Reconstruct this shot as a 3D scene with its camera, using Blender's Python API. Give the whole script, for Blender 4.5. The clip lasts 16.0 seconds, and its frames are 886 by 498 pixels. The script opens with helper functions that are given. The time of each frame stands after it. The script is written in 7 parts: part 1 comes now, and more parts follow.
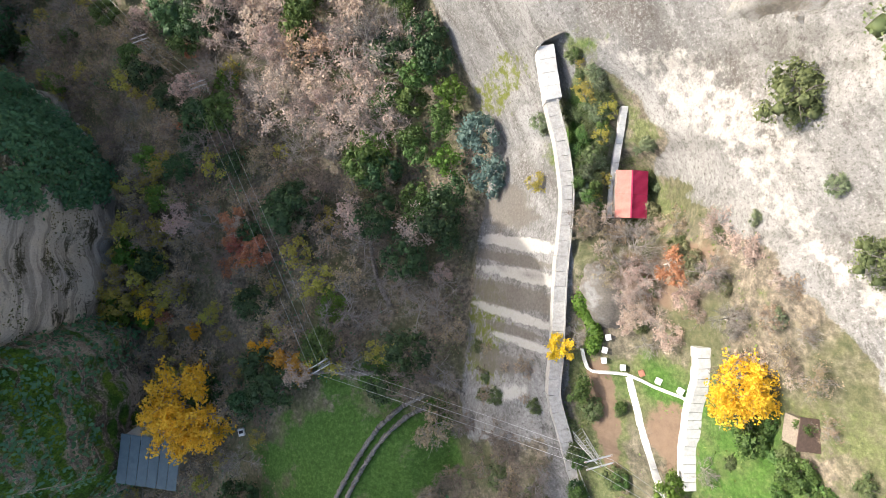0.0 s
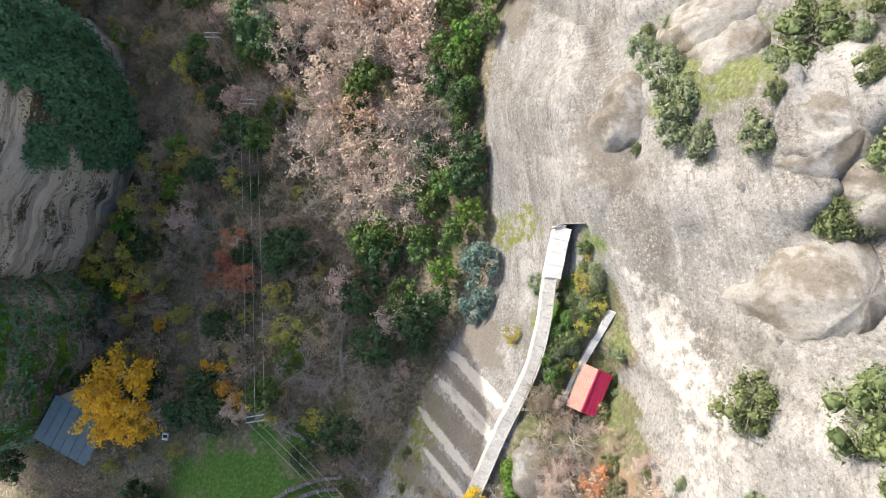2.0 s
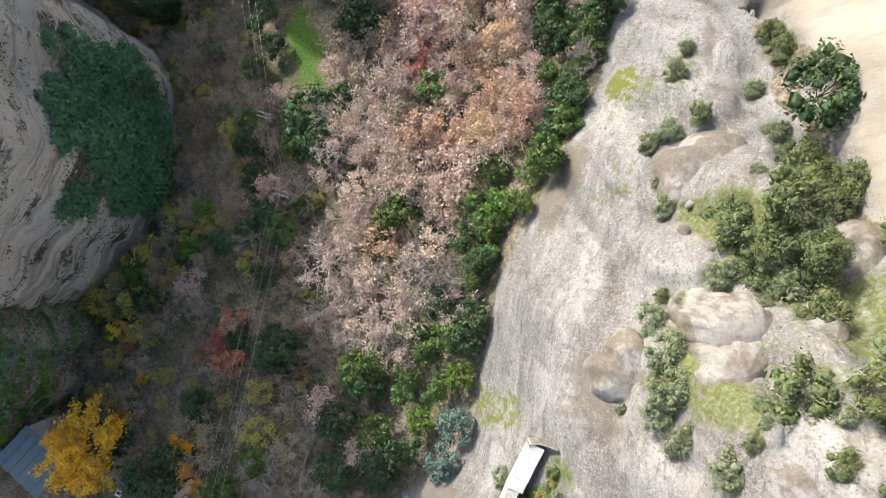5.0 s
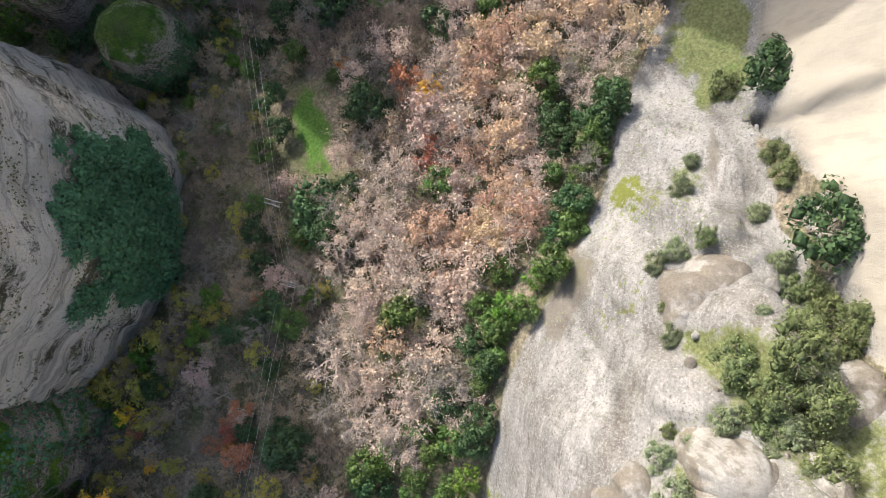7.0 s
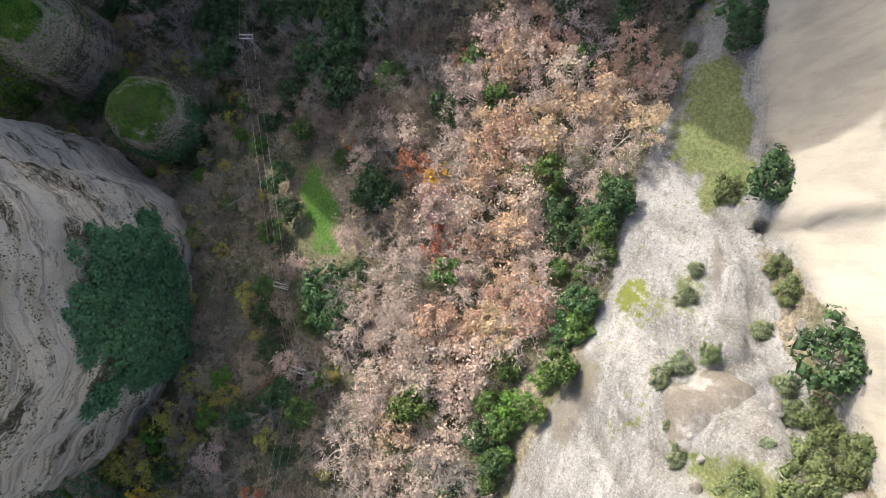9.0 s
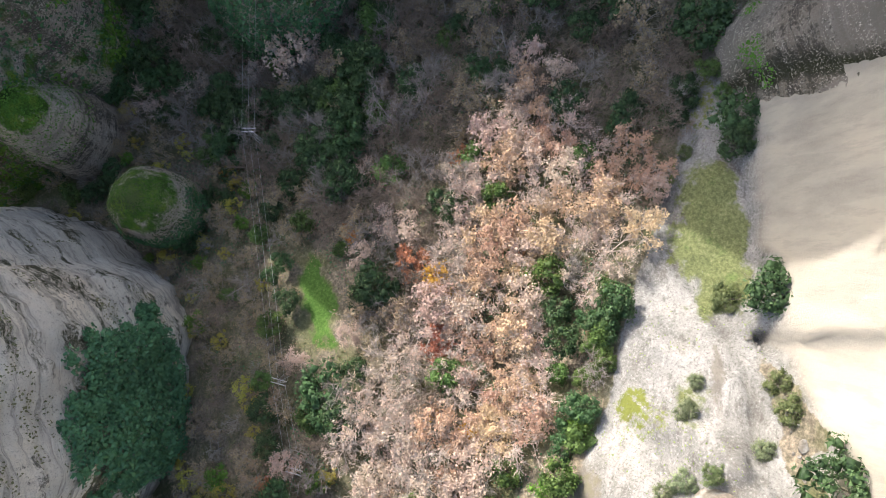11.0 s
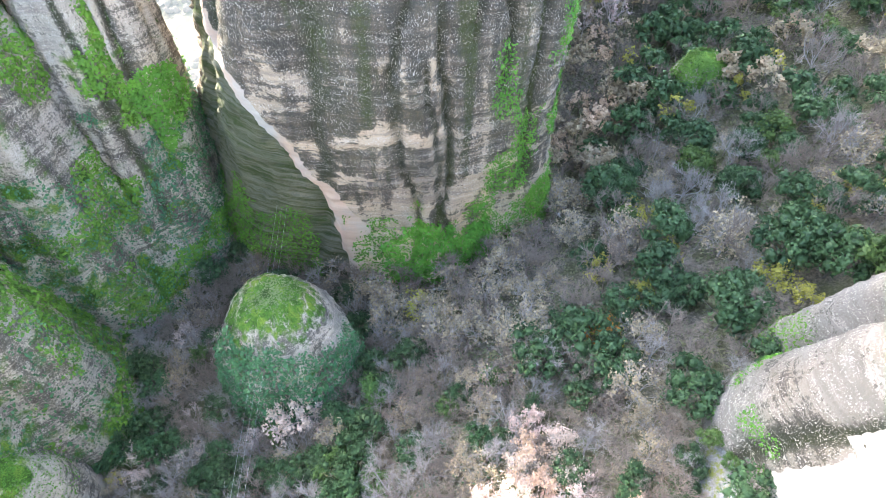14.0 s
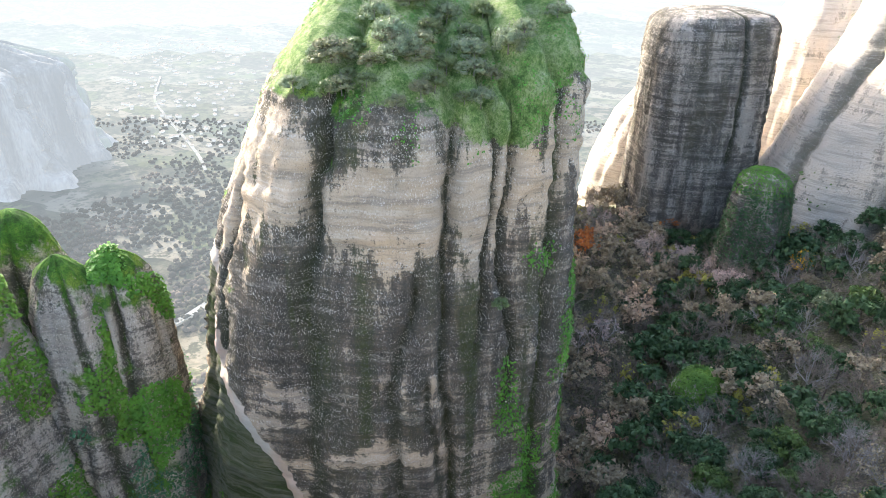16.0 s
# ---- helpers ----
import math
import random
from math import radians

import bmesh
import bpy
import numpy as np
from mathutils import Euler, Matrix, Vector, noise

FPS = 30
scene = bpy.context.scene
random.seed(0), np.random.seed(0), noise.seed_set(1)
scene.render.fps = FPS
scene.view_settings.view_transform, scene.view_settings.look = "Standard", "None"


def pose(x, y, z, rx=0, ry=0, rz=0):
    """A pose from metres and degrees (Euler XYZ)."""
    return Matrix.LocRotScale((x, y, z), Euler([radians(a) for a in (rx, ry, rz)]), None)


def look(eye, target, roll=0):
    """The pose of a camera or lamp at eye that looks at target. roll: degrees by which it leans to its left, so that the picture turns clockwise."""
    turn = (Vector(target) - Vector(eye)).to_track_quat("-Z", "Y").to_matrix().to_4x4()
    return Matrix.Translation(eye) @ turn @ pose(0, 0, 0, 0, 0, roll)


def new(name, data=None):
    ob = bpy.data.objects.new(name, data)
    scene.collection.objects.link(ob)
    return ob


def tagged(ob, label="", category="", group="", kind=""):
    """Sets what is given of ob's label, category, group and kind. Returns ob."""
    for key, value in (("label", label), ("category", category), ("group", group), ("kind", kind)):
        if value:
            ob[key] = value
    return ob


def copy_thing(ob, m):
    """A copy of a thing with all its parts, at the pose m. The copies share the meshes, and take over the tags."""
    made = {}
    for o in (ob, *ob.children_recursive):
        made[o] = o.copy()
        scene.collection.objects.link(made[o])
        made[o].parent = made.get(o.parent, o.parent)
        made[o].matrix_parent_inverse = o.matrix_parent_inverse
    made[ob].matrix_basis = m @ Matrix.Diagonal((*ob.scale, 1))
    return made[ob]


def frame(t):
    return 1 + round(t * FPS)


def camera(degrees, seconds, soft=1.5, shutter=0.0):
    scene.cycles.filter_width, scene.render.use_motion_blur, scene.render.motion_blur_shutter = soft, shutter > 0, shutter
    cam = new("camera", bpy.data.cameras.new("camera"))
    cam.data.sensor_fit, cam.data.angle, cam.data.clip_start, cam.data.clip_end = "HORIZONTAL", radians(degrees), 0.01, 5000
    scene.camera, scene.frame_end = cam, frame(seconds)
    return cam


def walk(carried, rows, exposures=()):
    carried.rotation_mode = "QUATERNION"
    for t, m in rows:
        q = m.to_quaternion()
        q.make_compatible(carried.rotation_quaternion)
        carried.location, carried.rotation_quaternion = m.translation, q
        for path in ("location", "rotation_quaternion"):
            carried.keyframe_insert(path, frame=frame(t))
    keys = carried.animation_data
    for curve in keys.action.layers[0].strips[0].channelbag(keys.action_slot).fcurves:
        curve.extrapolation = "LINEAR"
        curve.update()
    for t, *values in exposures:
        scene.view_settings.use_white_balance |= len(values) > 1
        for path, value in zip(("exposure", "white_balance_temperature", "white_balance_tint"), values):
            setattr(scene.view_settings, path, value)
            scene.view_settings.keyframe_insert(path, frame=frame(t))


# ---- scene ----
cam = camera(69.0, 16.0, soft=0.5)
METRES, EYE, TILT, LEAN, TURN = 90.0, 100.0, -90.0, 0.0, 0.0
ROWS = [
    (0.0, 0.0, 0.0, 0.0, 0.0, 0.0, -0.0),
    (0.5, -0.0021, -0.0103, 0.0447, -0.07, 0.17, -0.0),
    (1.0, -0.0059, -0.0202, 0.0898, -0.18, 0.41, -0.06),
    (1.5, -0.0043, -0.0318, 0.1345, -0.16, 0.55, -6.36),
    (2.0, -0.0106, -0.036, 0.1807, -0.24, 0.43, -20.93),
    (2.5, -0.0275, -0.04, 0.221, -0.32, 0.42, -33.15),
    (3.0, -0.0435, -0.0465, 0.262, -0.34, 0.54, -35.65),
    (3.5, -0.0639, -0.053, 0.3034, -0.37, 0.55, -35.66),
    (4.0, -0.0866, -0.0617, 0.3441, -0.34, 0.6, -35.7),
    (6.5, -0.2294, -0.0848, 0.5285, -0.23, 0.99, -35.66),
    (7.0, -0.2593, -0.0883, 0.5649, -0.24, 1.04, -35.65),
    (7.5, -0.2904, -0.0908, 0.6009, -0.27, 1.11, -35.64),
    (8.0, -0.3201, -0.0978, 0.6343, -0.21, 1.1, -35.64),
    (10.5, -0.4421, -0.1197, 0.7911, -0.36, 3.07, -35.66),
    (11.0, -0.4528, -0.1203, 0.8037, -0.48, 5.06, -35.65),
    (11.5, -0.4572, -0.119, 0.8128, -0.43, 7.05, -35.66),
    (12.0, -0.4606, -0.1187, 0.8194, -0.44, 10.8, -35.62),
    (12.5, -0.4607, -0.1182, 0.8252, -0.28, 15.82, -35.55),
    (13.0, -0.4622, -0.1188, 0.8268, -0.28, 22.3, -35.53),
    (13.5, -0.4645, -0.1198, 0.8279, -0.29, 29.11, -35.51),
    (14.0, -0.467, -0.121, 0.8282, -0.31, 35.93, -35.47),
    (14.5, -0.4674, -0.1211, 0.8302, -0.27, 42.75, -35.5),
    (15.0, -0.4667, -0.1215, 0.832, -0.21, 49.54, -35.56),
    (15.5, -0.4662, -0.1228, 0.8345, -0.16, 56.35, -35.62),
    (16.0, -0.466, -0.124, 0.8361, -0.13, 63.2, -35.66),
]
EXPOSURES = [(0, 1.6), (8, 1.64), (10.5, 1.84), (11.5, 2.1), (12.6, 2.64), (13.2, 3.26), (14, 4.25), (14.5, 4.42), (15, 4.05), (15.5, 3.45), (16, 2.95)]
walk(cam, [(t, pose(0, 0, EYE, TILT, LEAN, TURN) @ pose(METRES * x, METRES * y, METRES * z, 90 + pitch, roll, yaw)) for t, x, y, z, yaw, pitch, roll in ROWS], EXPOSURES)

# ---- light ----
SUN_AZ, SUN_EL = 285.0, 25.0
world = bpy.data.worlds.new("sky")
scene.world = world
world.use_nodes = True
sky = world.node_tree.nodes.new("ShaderNodeTexSky")
sky.sky_type, sky.sun_disc = "NISHITA", False
sky.sun_elevation, sky.sun_rotation = radians(SUN_EL), radians(SUN_AZ)
sky.air_density, sky.dust_density, sky.ozone_density = 0.85, 3.0, 0.8
world.node_tree.links.new(sky.outputs[0], world.node_tree.nodes["Background"].inputs[0])
world.node_tree.nodes["Background"].inputs[1].default_value = 0.15
sun = new("sun", bpy.data.lights.new("sun", "SUN"))
sun.data.energy, sun.data.angle, sun.data.color = 1.8, radians(0.6), (1.0, 0.95, 0.87)
SUN_DIR = Vector((math.sin(radians(SUN_AZ)) * math.cos(radians(SUN_EL)), math.cos(radians(SUN_AZ)) * math.cos(radians(SUN_EL)), math.sin(radians(SUN_EL))))
sun.matrix_world = look(SUN_DIR * 400 + Vector((-50, 80, 0)), (-50, 80, 0))

# ---- noise on arrays ----
def hash3(i, j, k, seed):
    h = (i.astype(np.int64) * 374761393 + j.astype(np.int64) * 668265263 + k.astype(np.int64) * 2147483647 + seed * 974634541) & 0xFFFFFFFF
    h = ((h ^ (h >> 13)) * 1274126177) & 0xFFFFFFFF
    h = ((h ^ (h >> 16)) * 2246822519) & 0xFFFFFFFF
    return (h ^ (h >> 15)) / 4294967295.0


def vnoise(x, y, z=0.0, seed=0):
    """Smooth value noise from -1 to 1."""
    x, y, z = np.broadcast_arrays(np.asarray(x, float), np.asarray(y, float), np.asarray(z, float))
    i, j, k = np.floor(x), np.floor(y), np.floor(z)
    u, v, w = x - i, y - j, z - k
    u, v, w = (a * a * a * (a * (a * 6 - 15) + 10) for a in (u, v, w))
    out = 0.0
    for a in (0, 1):
        for b in (0, 1):
            for c in (0, 1):
                out = out + hash3(i + a, j + b, k + c, seed) * (u if a else 1 - u) * (v if b else 1 - v) * (w if c else 1 - w)
    return out * 2 - 1


def fbm(x, y, z=0.0, octaves=4, seed=0):
    out, amp = 0.0, 0.5
    for o in range(octaves):
        out = out + amp * vnoise(np.asarray(x) * 2 ** o, np.asarray(y) * 2 ** o, np.asarray(z) * 2 ** o, seed + o * 17)
        amp *= 0.5
    return out


def sstep(a, b, x):
    t = np.clip((x - a) / (b - a), 0, 1)
    return t * t * (3 - 2 * t)

# ---- materials ----
def nodes(name):
    m = bpy.data.materials.new(name)
    m.use_nodes = True
    t = m.node_tree
    return m, t, t.nodes["Principled BSDF"]


def N(t, kind, **values):
    n = t.nodes.new("ShaderNode" + kind)
    for k, v in values.items():
        n.inputs[k.replace("_", " ")].default_value = v
    return n


def coords(t, scale, turn=(0, 0, 0)):
    g = t.nodes.new("ShaderNodeNewGeometry")
    m = t.nodes.new("ShaderNodeMapping")
    m.inputs["Scale"].default_value = scale
    m.inputs["Rotation"].default_value = turn
    t.links.new(g.outputs["Position"], m.inputs["Vector"])
    return m.outputs[0]


def noise_along(t, angle, along_, across_, detail=6, rough=0.65):
    """Noise drawn out along a direction of the plan (degrees), in turns per metre along and across it."""
    g = t.nodes.new("ShaderNodeNewGeometry")
    m = t.nodes.new("ShaderNodeMapping")
    m.vector_type = "TEXTURE"
    m.inputs["Rotation"].default_value = (0, 0, radians(angle))
    m.inputs["Scale"].default_value = (1 / along_, 1 / across_, 1 / across_)
    t.links.new(g.outputs["Position"], m.inputs["Vector"])
    n = N(t, "TexNoise", Scale=1.0, Detail=detail, Roughness=rough)
    t.links.new(m.outputs[0], n.inputs["Vector"])
    return n.outputs["Fac"]


def noise_at(t, scale, detail=5, rough=0.6, stretch=(1, 1, 1), turn=(0, 0, 0)):
    n = N(t, "TexNoise", Scale=scale, Detail=detail, Roughness=rough)
    t.links.new(coords(t, stretch, turn), n.inputs["Vector"])
    return n.outputs["Fac"]


def ramp(t, fac, *stops):
    r = t.nodes.new("ShaderNodeValToRGB")
    e = r.color_ramp.elements
    while len(e) < len(stops):
        e.new(0.5)
    for el, (p, c) in zip(e, stops):
        el.position = p
        el.color = (*c, 1) if not isinstance(c, float) else (c, c, c, 1)
    t.links.new(fac, r.inputs[0])
    return r.outputs[0]


def mix(t, fac, a, b, mode="MIX"):
    m = t.nodes.new("ShaderNodeMix")
    m.data_type, m.blend_type = "RGBA", mode
    for sock, v in ((m.inputs[0], fac), (m.inputs[6], a), (m.inputs[7], b)):
        if isinstance(v, bpy.types.NodeSocket):
            t.links.new(v, sock)
        elif isinstance(v, tuple):
            sock.default_value = (*v, 1)
        else:
            sock.default_value = v
    return m.outputs[2]


def calc(t, op, a, b=0.0, clamp=False):
    m = t.nodes.new("ShaderNodeMath")
    m.operation, m.use_clamp = op, clamp
    for sock, v in ((m.inputs[0], a), (m.inputs[1], b)):
        if isinstance(v, bpy.types.NodeSocket):
            t.links.new(v, sock)
        else:
            sock.default_value = v
    return m.outputs[0]


def up(t):
    """How far a surface faces the sky."""
    g = t.nodes.new("ShaderNodeNewGeometry")
    s = t.nodes.new("ShaderNodeSeparateXYZ")
    t.links.new(g.outputs["Normal"], s.inputs[0])
    return s.outputs[2]


def height(t):
    g = t.nodes.new("ShaderNodeNewGeometry")
    s = t.nodes.new("ShaderNodeSeparateXYZ")
    t.links.new(g.outputs["Position"], s.inputs[0])
    return s.outputs[2]


def attr(t, name):
    a = t.nodes.new("ShaderNodeAttribute")
    a.attribute_name = name
    return a.outputs["Fac"]


def bump(t, bsdf, h, strength=0.5, dist=0.1):
    b = N(t, "Bump", Strength=strength, Distance=dist)
    t.links.new(h, b.inputs["Height"])
    t.links.new(b.outputs[0], bsdf.inputs["Normal"])


def slab_colour(t):
    """Weathered conglomerate: cream and grey, grit, runs of grey wash, brown lichen in patches with pale pebbles."""
    big = noise_at(t, 0.07, 6, 0.62)
    broad = noise_along(t, -53, 0.022, 0.16, 6, 0.66)
    lines = noise_along(t, -56, 0.05, 0.85, 7, 0.7)
    runs = noise_along(t, 12, 0.03, 0.42, 6, 0.66)
    fine = noise_at(t, 2.4, 9, 0.8)
    grit = noise_at(t, 5.5, 4, 0.75)
    c = ramp(t, big, (0.32, (0.145, 0.142, 0.136)), (0.46, (0.193, 0.189, 0.181)), (0.56, (0.234, 0.230, 0.219)), (0.70, (0.290, 0.282, 0.267)))
    c = mix(t, ramp(t, broad, (0.36, 0.7), (0.47, 0.0), (0.55, 0.0), (0.64, 0.6)), c, mix(t, ramp(t, broad, (0.5, 0.0), (0.52, 1.0)), (0.119, 0.113, 0.103), (0.342, 0.336, 0.321)))
    c = mix(t, ramp(t, lines, (0.37, 0.6), (0.45, 0.0), (0.56, 0.0), (0.64, 0.45)), c, mix(t, ramp(t, lines, (0.5, 0.0), (0.52, 1.0)), (0.084, 0.078, 0.071), (0.354, 0.353, 0.338)))
    c = mix(t, ramp(t, runs, (0.36, 0.5), (0.44, 0.0)), c, (0.109, 0.105, 0.096))
    c = mix(t, ramp(t, fine, (0.38, 0.95), (0.465, 0.0), (0.54, 0.0), (0.62, 0.75)), c, mix(t, ramp(t, fine, (0.5, 0.0), (0.52, 1.0)), (0.097, 0.089, 0.078), (0.373, 0.369, 0.352)))
    patch = ramp(t, calc(t, "ADD", calc(t, "MULTIPLY", noise_along(t, -53, 0.035, 0.10, 5, 0.62), 0.8), calc(t, "MULTIPLY", fine, 0.2)), (0.53, 0.0), (0.61, 0.85))
    c = mix(t, calc(t, "MULTIPLY", patch, ramp(t, fine, (0.40, 1.0), (0.60, 0.15))), c, (0.094, 0.080, 0.065))
    c = mix(t, calc(t, "MULTIPLY", ramp(t, grit, (0.56, 0.0), (0.64, 0.9)), calc(t, "ADD", calc(t, "MULTIPLY", patch, 0.55), 0.26)), c, (0.361, 0.356, 0.342))
    c = mix(t, ramp(t, grit, (0.34, 0.6), (0.43, 0.0)), c, (0.084, 0.077, 0.067))
    return c, calc(t, "ADD", fine, calc(t, "MULTIPLY", grit, 0.4)), big


def ground_material():
    m, t, b = nodes("ground")
    c, fine, big = slab_colour(t)
    litter = noise_at(t, 1.3, 7, 0.75)
    soil = ramp(t, litter, (0.32, (0.062, 0.055, 0.041)), (0.48, (0.15, 0.129, 0.098)), (0.58, (0.245, 0.205, 0.155)), (0.70, (0.39, 0.325, 0.245)))
    soil = mix(t, ramp(t, noise_at(t, 0.12, 4), (0.42, 0.0), (0.6, 0.7)), soil, mix(t, litter, (0.03, 0.045, 0.016), (0.12, 0.135, 0.05)))
    blades = noise_at(t, 1.7, 8, 0.78)
    lush = ramp(t, blades, (0.3, (0.03, 0.062, 0.014)), (0.5, (0.06, 0.125, 0.024)), (0.68, (0.12, 0.19, 0.05)))
    dry = ramp(t, blades, (0.3, (0.05, 0.058, 0.026)), (0.5, (0.115, 0.132, 0.055)), (0.68, (0.22, 0.22, 0.115)))
    turf = mix(t, ramp(t, calc(t, "ADD", attr(t, "lush"), calc(t, "MULTIPLY", calc(t, "SUBTRACT", noise_at(t, 0.3, 5), 0.5), 0.8)), (0.35, 0.0), (0.65, 1.0)), dry, lush)
    edge_noise = calc(t, "SUBTRACT", noise_at(t, 0.8, 6, 0.7), 0.5)
    rockmask = ramp(t, calc(t, "ADD", attr(t, "rock"), calc(t, "MULTIPLY", edge_noise, 0.9)), (0.42, 0.0), (0.56, 1.0))
    grassmask = ramp(t, calc(t, "ADD", attr(t, "grass"), calc(t, "MULTIPLY", edge_noise, 1.0)), (0.40, 0.0), (0.6, 1.0))
    mossmask = ramp(t, calc(t, "ADD", attr(t, "moss"), calc(t, "MULTIPLY", edge_noise, 1.6)), (0.45, 0.0), (0.65, 1.0))
    dirtmask = ramp(t, calc(t, "ADD", attr(t, "dirt"), calc(t, "MULTIPLY", edge_noise, 1.0)), (0.4, 0.0), (0.6, 1.0))
    c = mix(t, mossmask, c, mix(t, litter, (0.06, 0.078, 0.02), (0.20, 0.21, 0.05)))
    # pale rock edge; west of the path also painted streaks of sunlight
    c = mix(t, ramp(t, calc(t, "ADD", attr(t, "pale"), calc(t, "MULTIPLY", edge_noise, 1.2)), (0.40, 0.0), (0.6, 0.85)), c, mix(t, fine, (0.26, 0.25, 0.23), (0.50, 0.48, 0.44)))
    # brown patches; west of the path also painted shade between the sun streaks
    c = mix(t, ramp(t, calc(t, "ADD", attr(t, "brown"), calc(t, "MULTIPLY", edge_noise, 1.0)), (0.40, 0.0), (0.6, 0.8)), c, mix(t, fine, (0.07, 0.062, 0.052), (0.18, 0.16, 0.135)))
    # creases and cracks darkened in the colour; the frontal sun leaves them flat
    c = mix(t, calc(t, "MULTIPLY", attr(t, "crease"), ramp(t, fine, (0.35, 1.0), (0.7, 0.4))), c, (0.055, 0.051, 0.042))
    wallstain = ramp(t, noise_at(t, 1.0, 6, 0.62, (0.12, 0.12, 0.03)), (0.36, 0.75), (0.5, 0.0))
    cream = mix(t, wallstain, mix(t, big, (0.305, 0.279, 0.234), (0.42, 0.384, 0.325)), mix(t, fine, (0.15, 0.141, 0.126), (0.30, 0.282, 0.25)))
    cream = mix(t, ramp(t, noise_at(t, 1.0, 7, 0.68, (0.55, 0.55, 0.035)), (0.40, 0.3), (0.49, 0.0)), cream, mix(t, fine, (0.13, 0.125, 0.115), (0.26, 0.245, 0.22)))
    # grey band of the wall's ledge, its shadow put into the colour
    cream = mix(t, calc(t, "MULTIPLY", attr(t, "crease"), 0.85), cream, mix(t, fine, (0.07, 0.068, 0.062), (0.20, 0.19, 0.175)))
    c = mix(t, attr(t, "wall"), c, cream)
    col = mix(t, rockmask, soil, c)
    col = mix(t, grassmask, col, turf)
    col = mix(t, dirtmask, col, mix(t, litter, (0.12, 0.085, 0.06), (0.27, 0.19, 0.13)))
    t.links.new(col, b.inputs["Base Color"])
    b.inputs["Roughness"].default_value = 0.92
    b.inputs["Specular IOR Level"].default_value = 0.15
    bump(t, b, calc(t, "ADD", calc(t, "MULTIPLY", fine, 0.6), litter), 0.7, 0.25)
    return m


def cliff_material(name, moss=0.5, pale=0.0, stain=0.6, tint=(1.0, 1.0, 1.0), bands=False, ledges=0.0):
    """Upright rock: pale faces, black-grey lichen in long drips and along ledges, white specks, moss on what faces up and in drips."""
    m, t, b = nodes(name)
    drips = noise_at(t, 1.0, 7, 0.64, (0.22, 0.22, 0.022))
    strata = noise_at(t, 1.0, 7, 0.68, (0.035, 0.035, 0.62))
    fine = noise_at(t, 1.5, 9, 0.8)
    grit = noise_at(t, 1.0, 4, 0.75, (3.6, 3.6, 2.2))
    big = noise_at(t, 0.05, 5, 0.55)
    face = ramp(t, big, (0.3, tuple(v * k for v, k in zip((0.33, 0.295, 0.25), tint))), (0.5, tuple(v * k for v, k in zip((0.47, 0.41, 0.34), tint))), (0.7, tuple(v * k for v, k in zip((0.56, 0.46, 0.35), tint))))
    face = mix(t, ramp(t, strata, (0.40, 0.55), (0.49, 0.0), (0.55, 0.0), (0.66, 0.35)), face, mix(t, ramp(t, strata, (0.5, 0.0), (0.52, 1.0)), (0.17, 0.15, 0.13), (0.66, 0.60, 0.52)))
    face = mix(t, ramp(t, grit, (0.34, 0.5), (0.46, 0.0)), face, (0.16, 0.14, 0.12))
    s = calc(t, "ADD", calc(t, "ADD", 0.11, calc(t, "MULTIPLY", drips, 0.62)), calc(t, "MULTIPLY", calc(t, "SUBTRACT", big, 0.31), 0.40))
    s = calc(t, "ADD", s, calc(t, "MULTIPLY", calc(t, "SUBTRACT", fine, 0.5), 0.75))
    s = calc(t, "ADD", s, calc(t, "MULTIPLY", calc(t, "SUBTRACT", strata, 0.5), 0.70))
    lo = 0.62 - 0.25 * stain
    if bands:
        wav = calc(t, "ADD", calc(t, "MULTIPLY", calc(t, "SUBTRACT", noise_at(t, 0.03, 5, 0.6, (1, 1, 0.5)), 0.5), 0.40), calc(t, "MULTIPLY", calc(t, "SUBTRACT", noise_at(t, 1.0, 5, 0.65, (0.22, 0.22, 0.02)), 0.5), 0.24))
        hz = calc(t, "ADD", calc(t, "MULTIPLY", height(t), 0.006), calc(t, "ADD", 0.36, wav))
        s = calc(t, "ADD", s, ramp(t, hz, (0.0, 0.30), (0.16, 0.36), (0.26, 0.58), (0.42, 0.57), (0.60, 0.66), (0.68, 0.60), (0.72, 0.31), (0.79, 0.34), (0.84, 0.60)))
        s = calc(t, "SUBTRACT", s, 0.5)
        patchy_face = ramp(t, noise_at(t, 1.0, 6, 0.66, (0.05, 0.05, 0.10)), (0.53, 0.0), (0.61, 0.34))
        s = calc(t, "SUBTRACT", s, calc(t, "MULTIPLY", patchy_face, ramp(t, hz, (0.2, 1.0), (0.5, 0.5), (0.6, 0.0))))
    # shade deep in the cracks, put into the colour with their dark lichen
    s = calc(t, "ADD", s, calc(t, "MULTIPLY", attr(t, "crack"), 0.30))
    dark = ramp(t, s, (lo, 0.0), (lo + 0.07, 0.75), (lo + 0.2, 0.96))
    col = mix(t, dark, face, mix(t, ramp(t, fine, (0.35, 0.0), (0.65, 1.0)), mix(t, ramp(t, noise_at(t, 1.0, 5, 0.65, (0.16, 0.16, 0.02)), (0.46, 0.0), (0.60, 0.85)), (0.015, 0.014, 0.0125), (0.030, 0.036, 0.009)), (0.082, 0.075, 0.063)))
    # dark olive of the cracks: moss, plus shade that their depth alone lacks
    col = mix(t, calc(t, "MULTIPLY", attr(t, "crack"), ramp(t, fine, (0.36, 0.95), (0.62, 0.3))), col, (0.026, 0.034, 0.010))
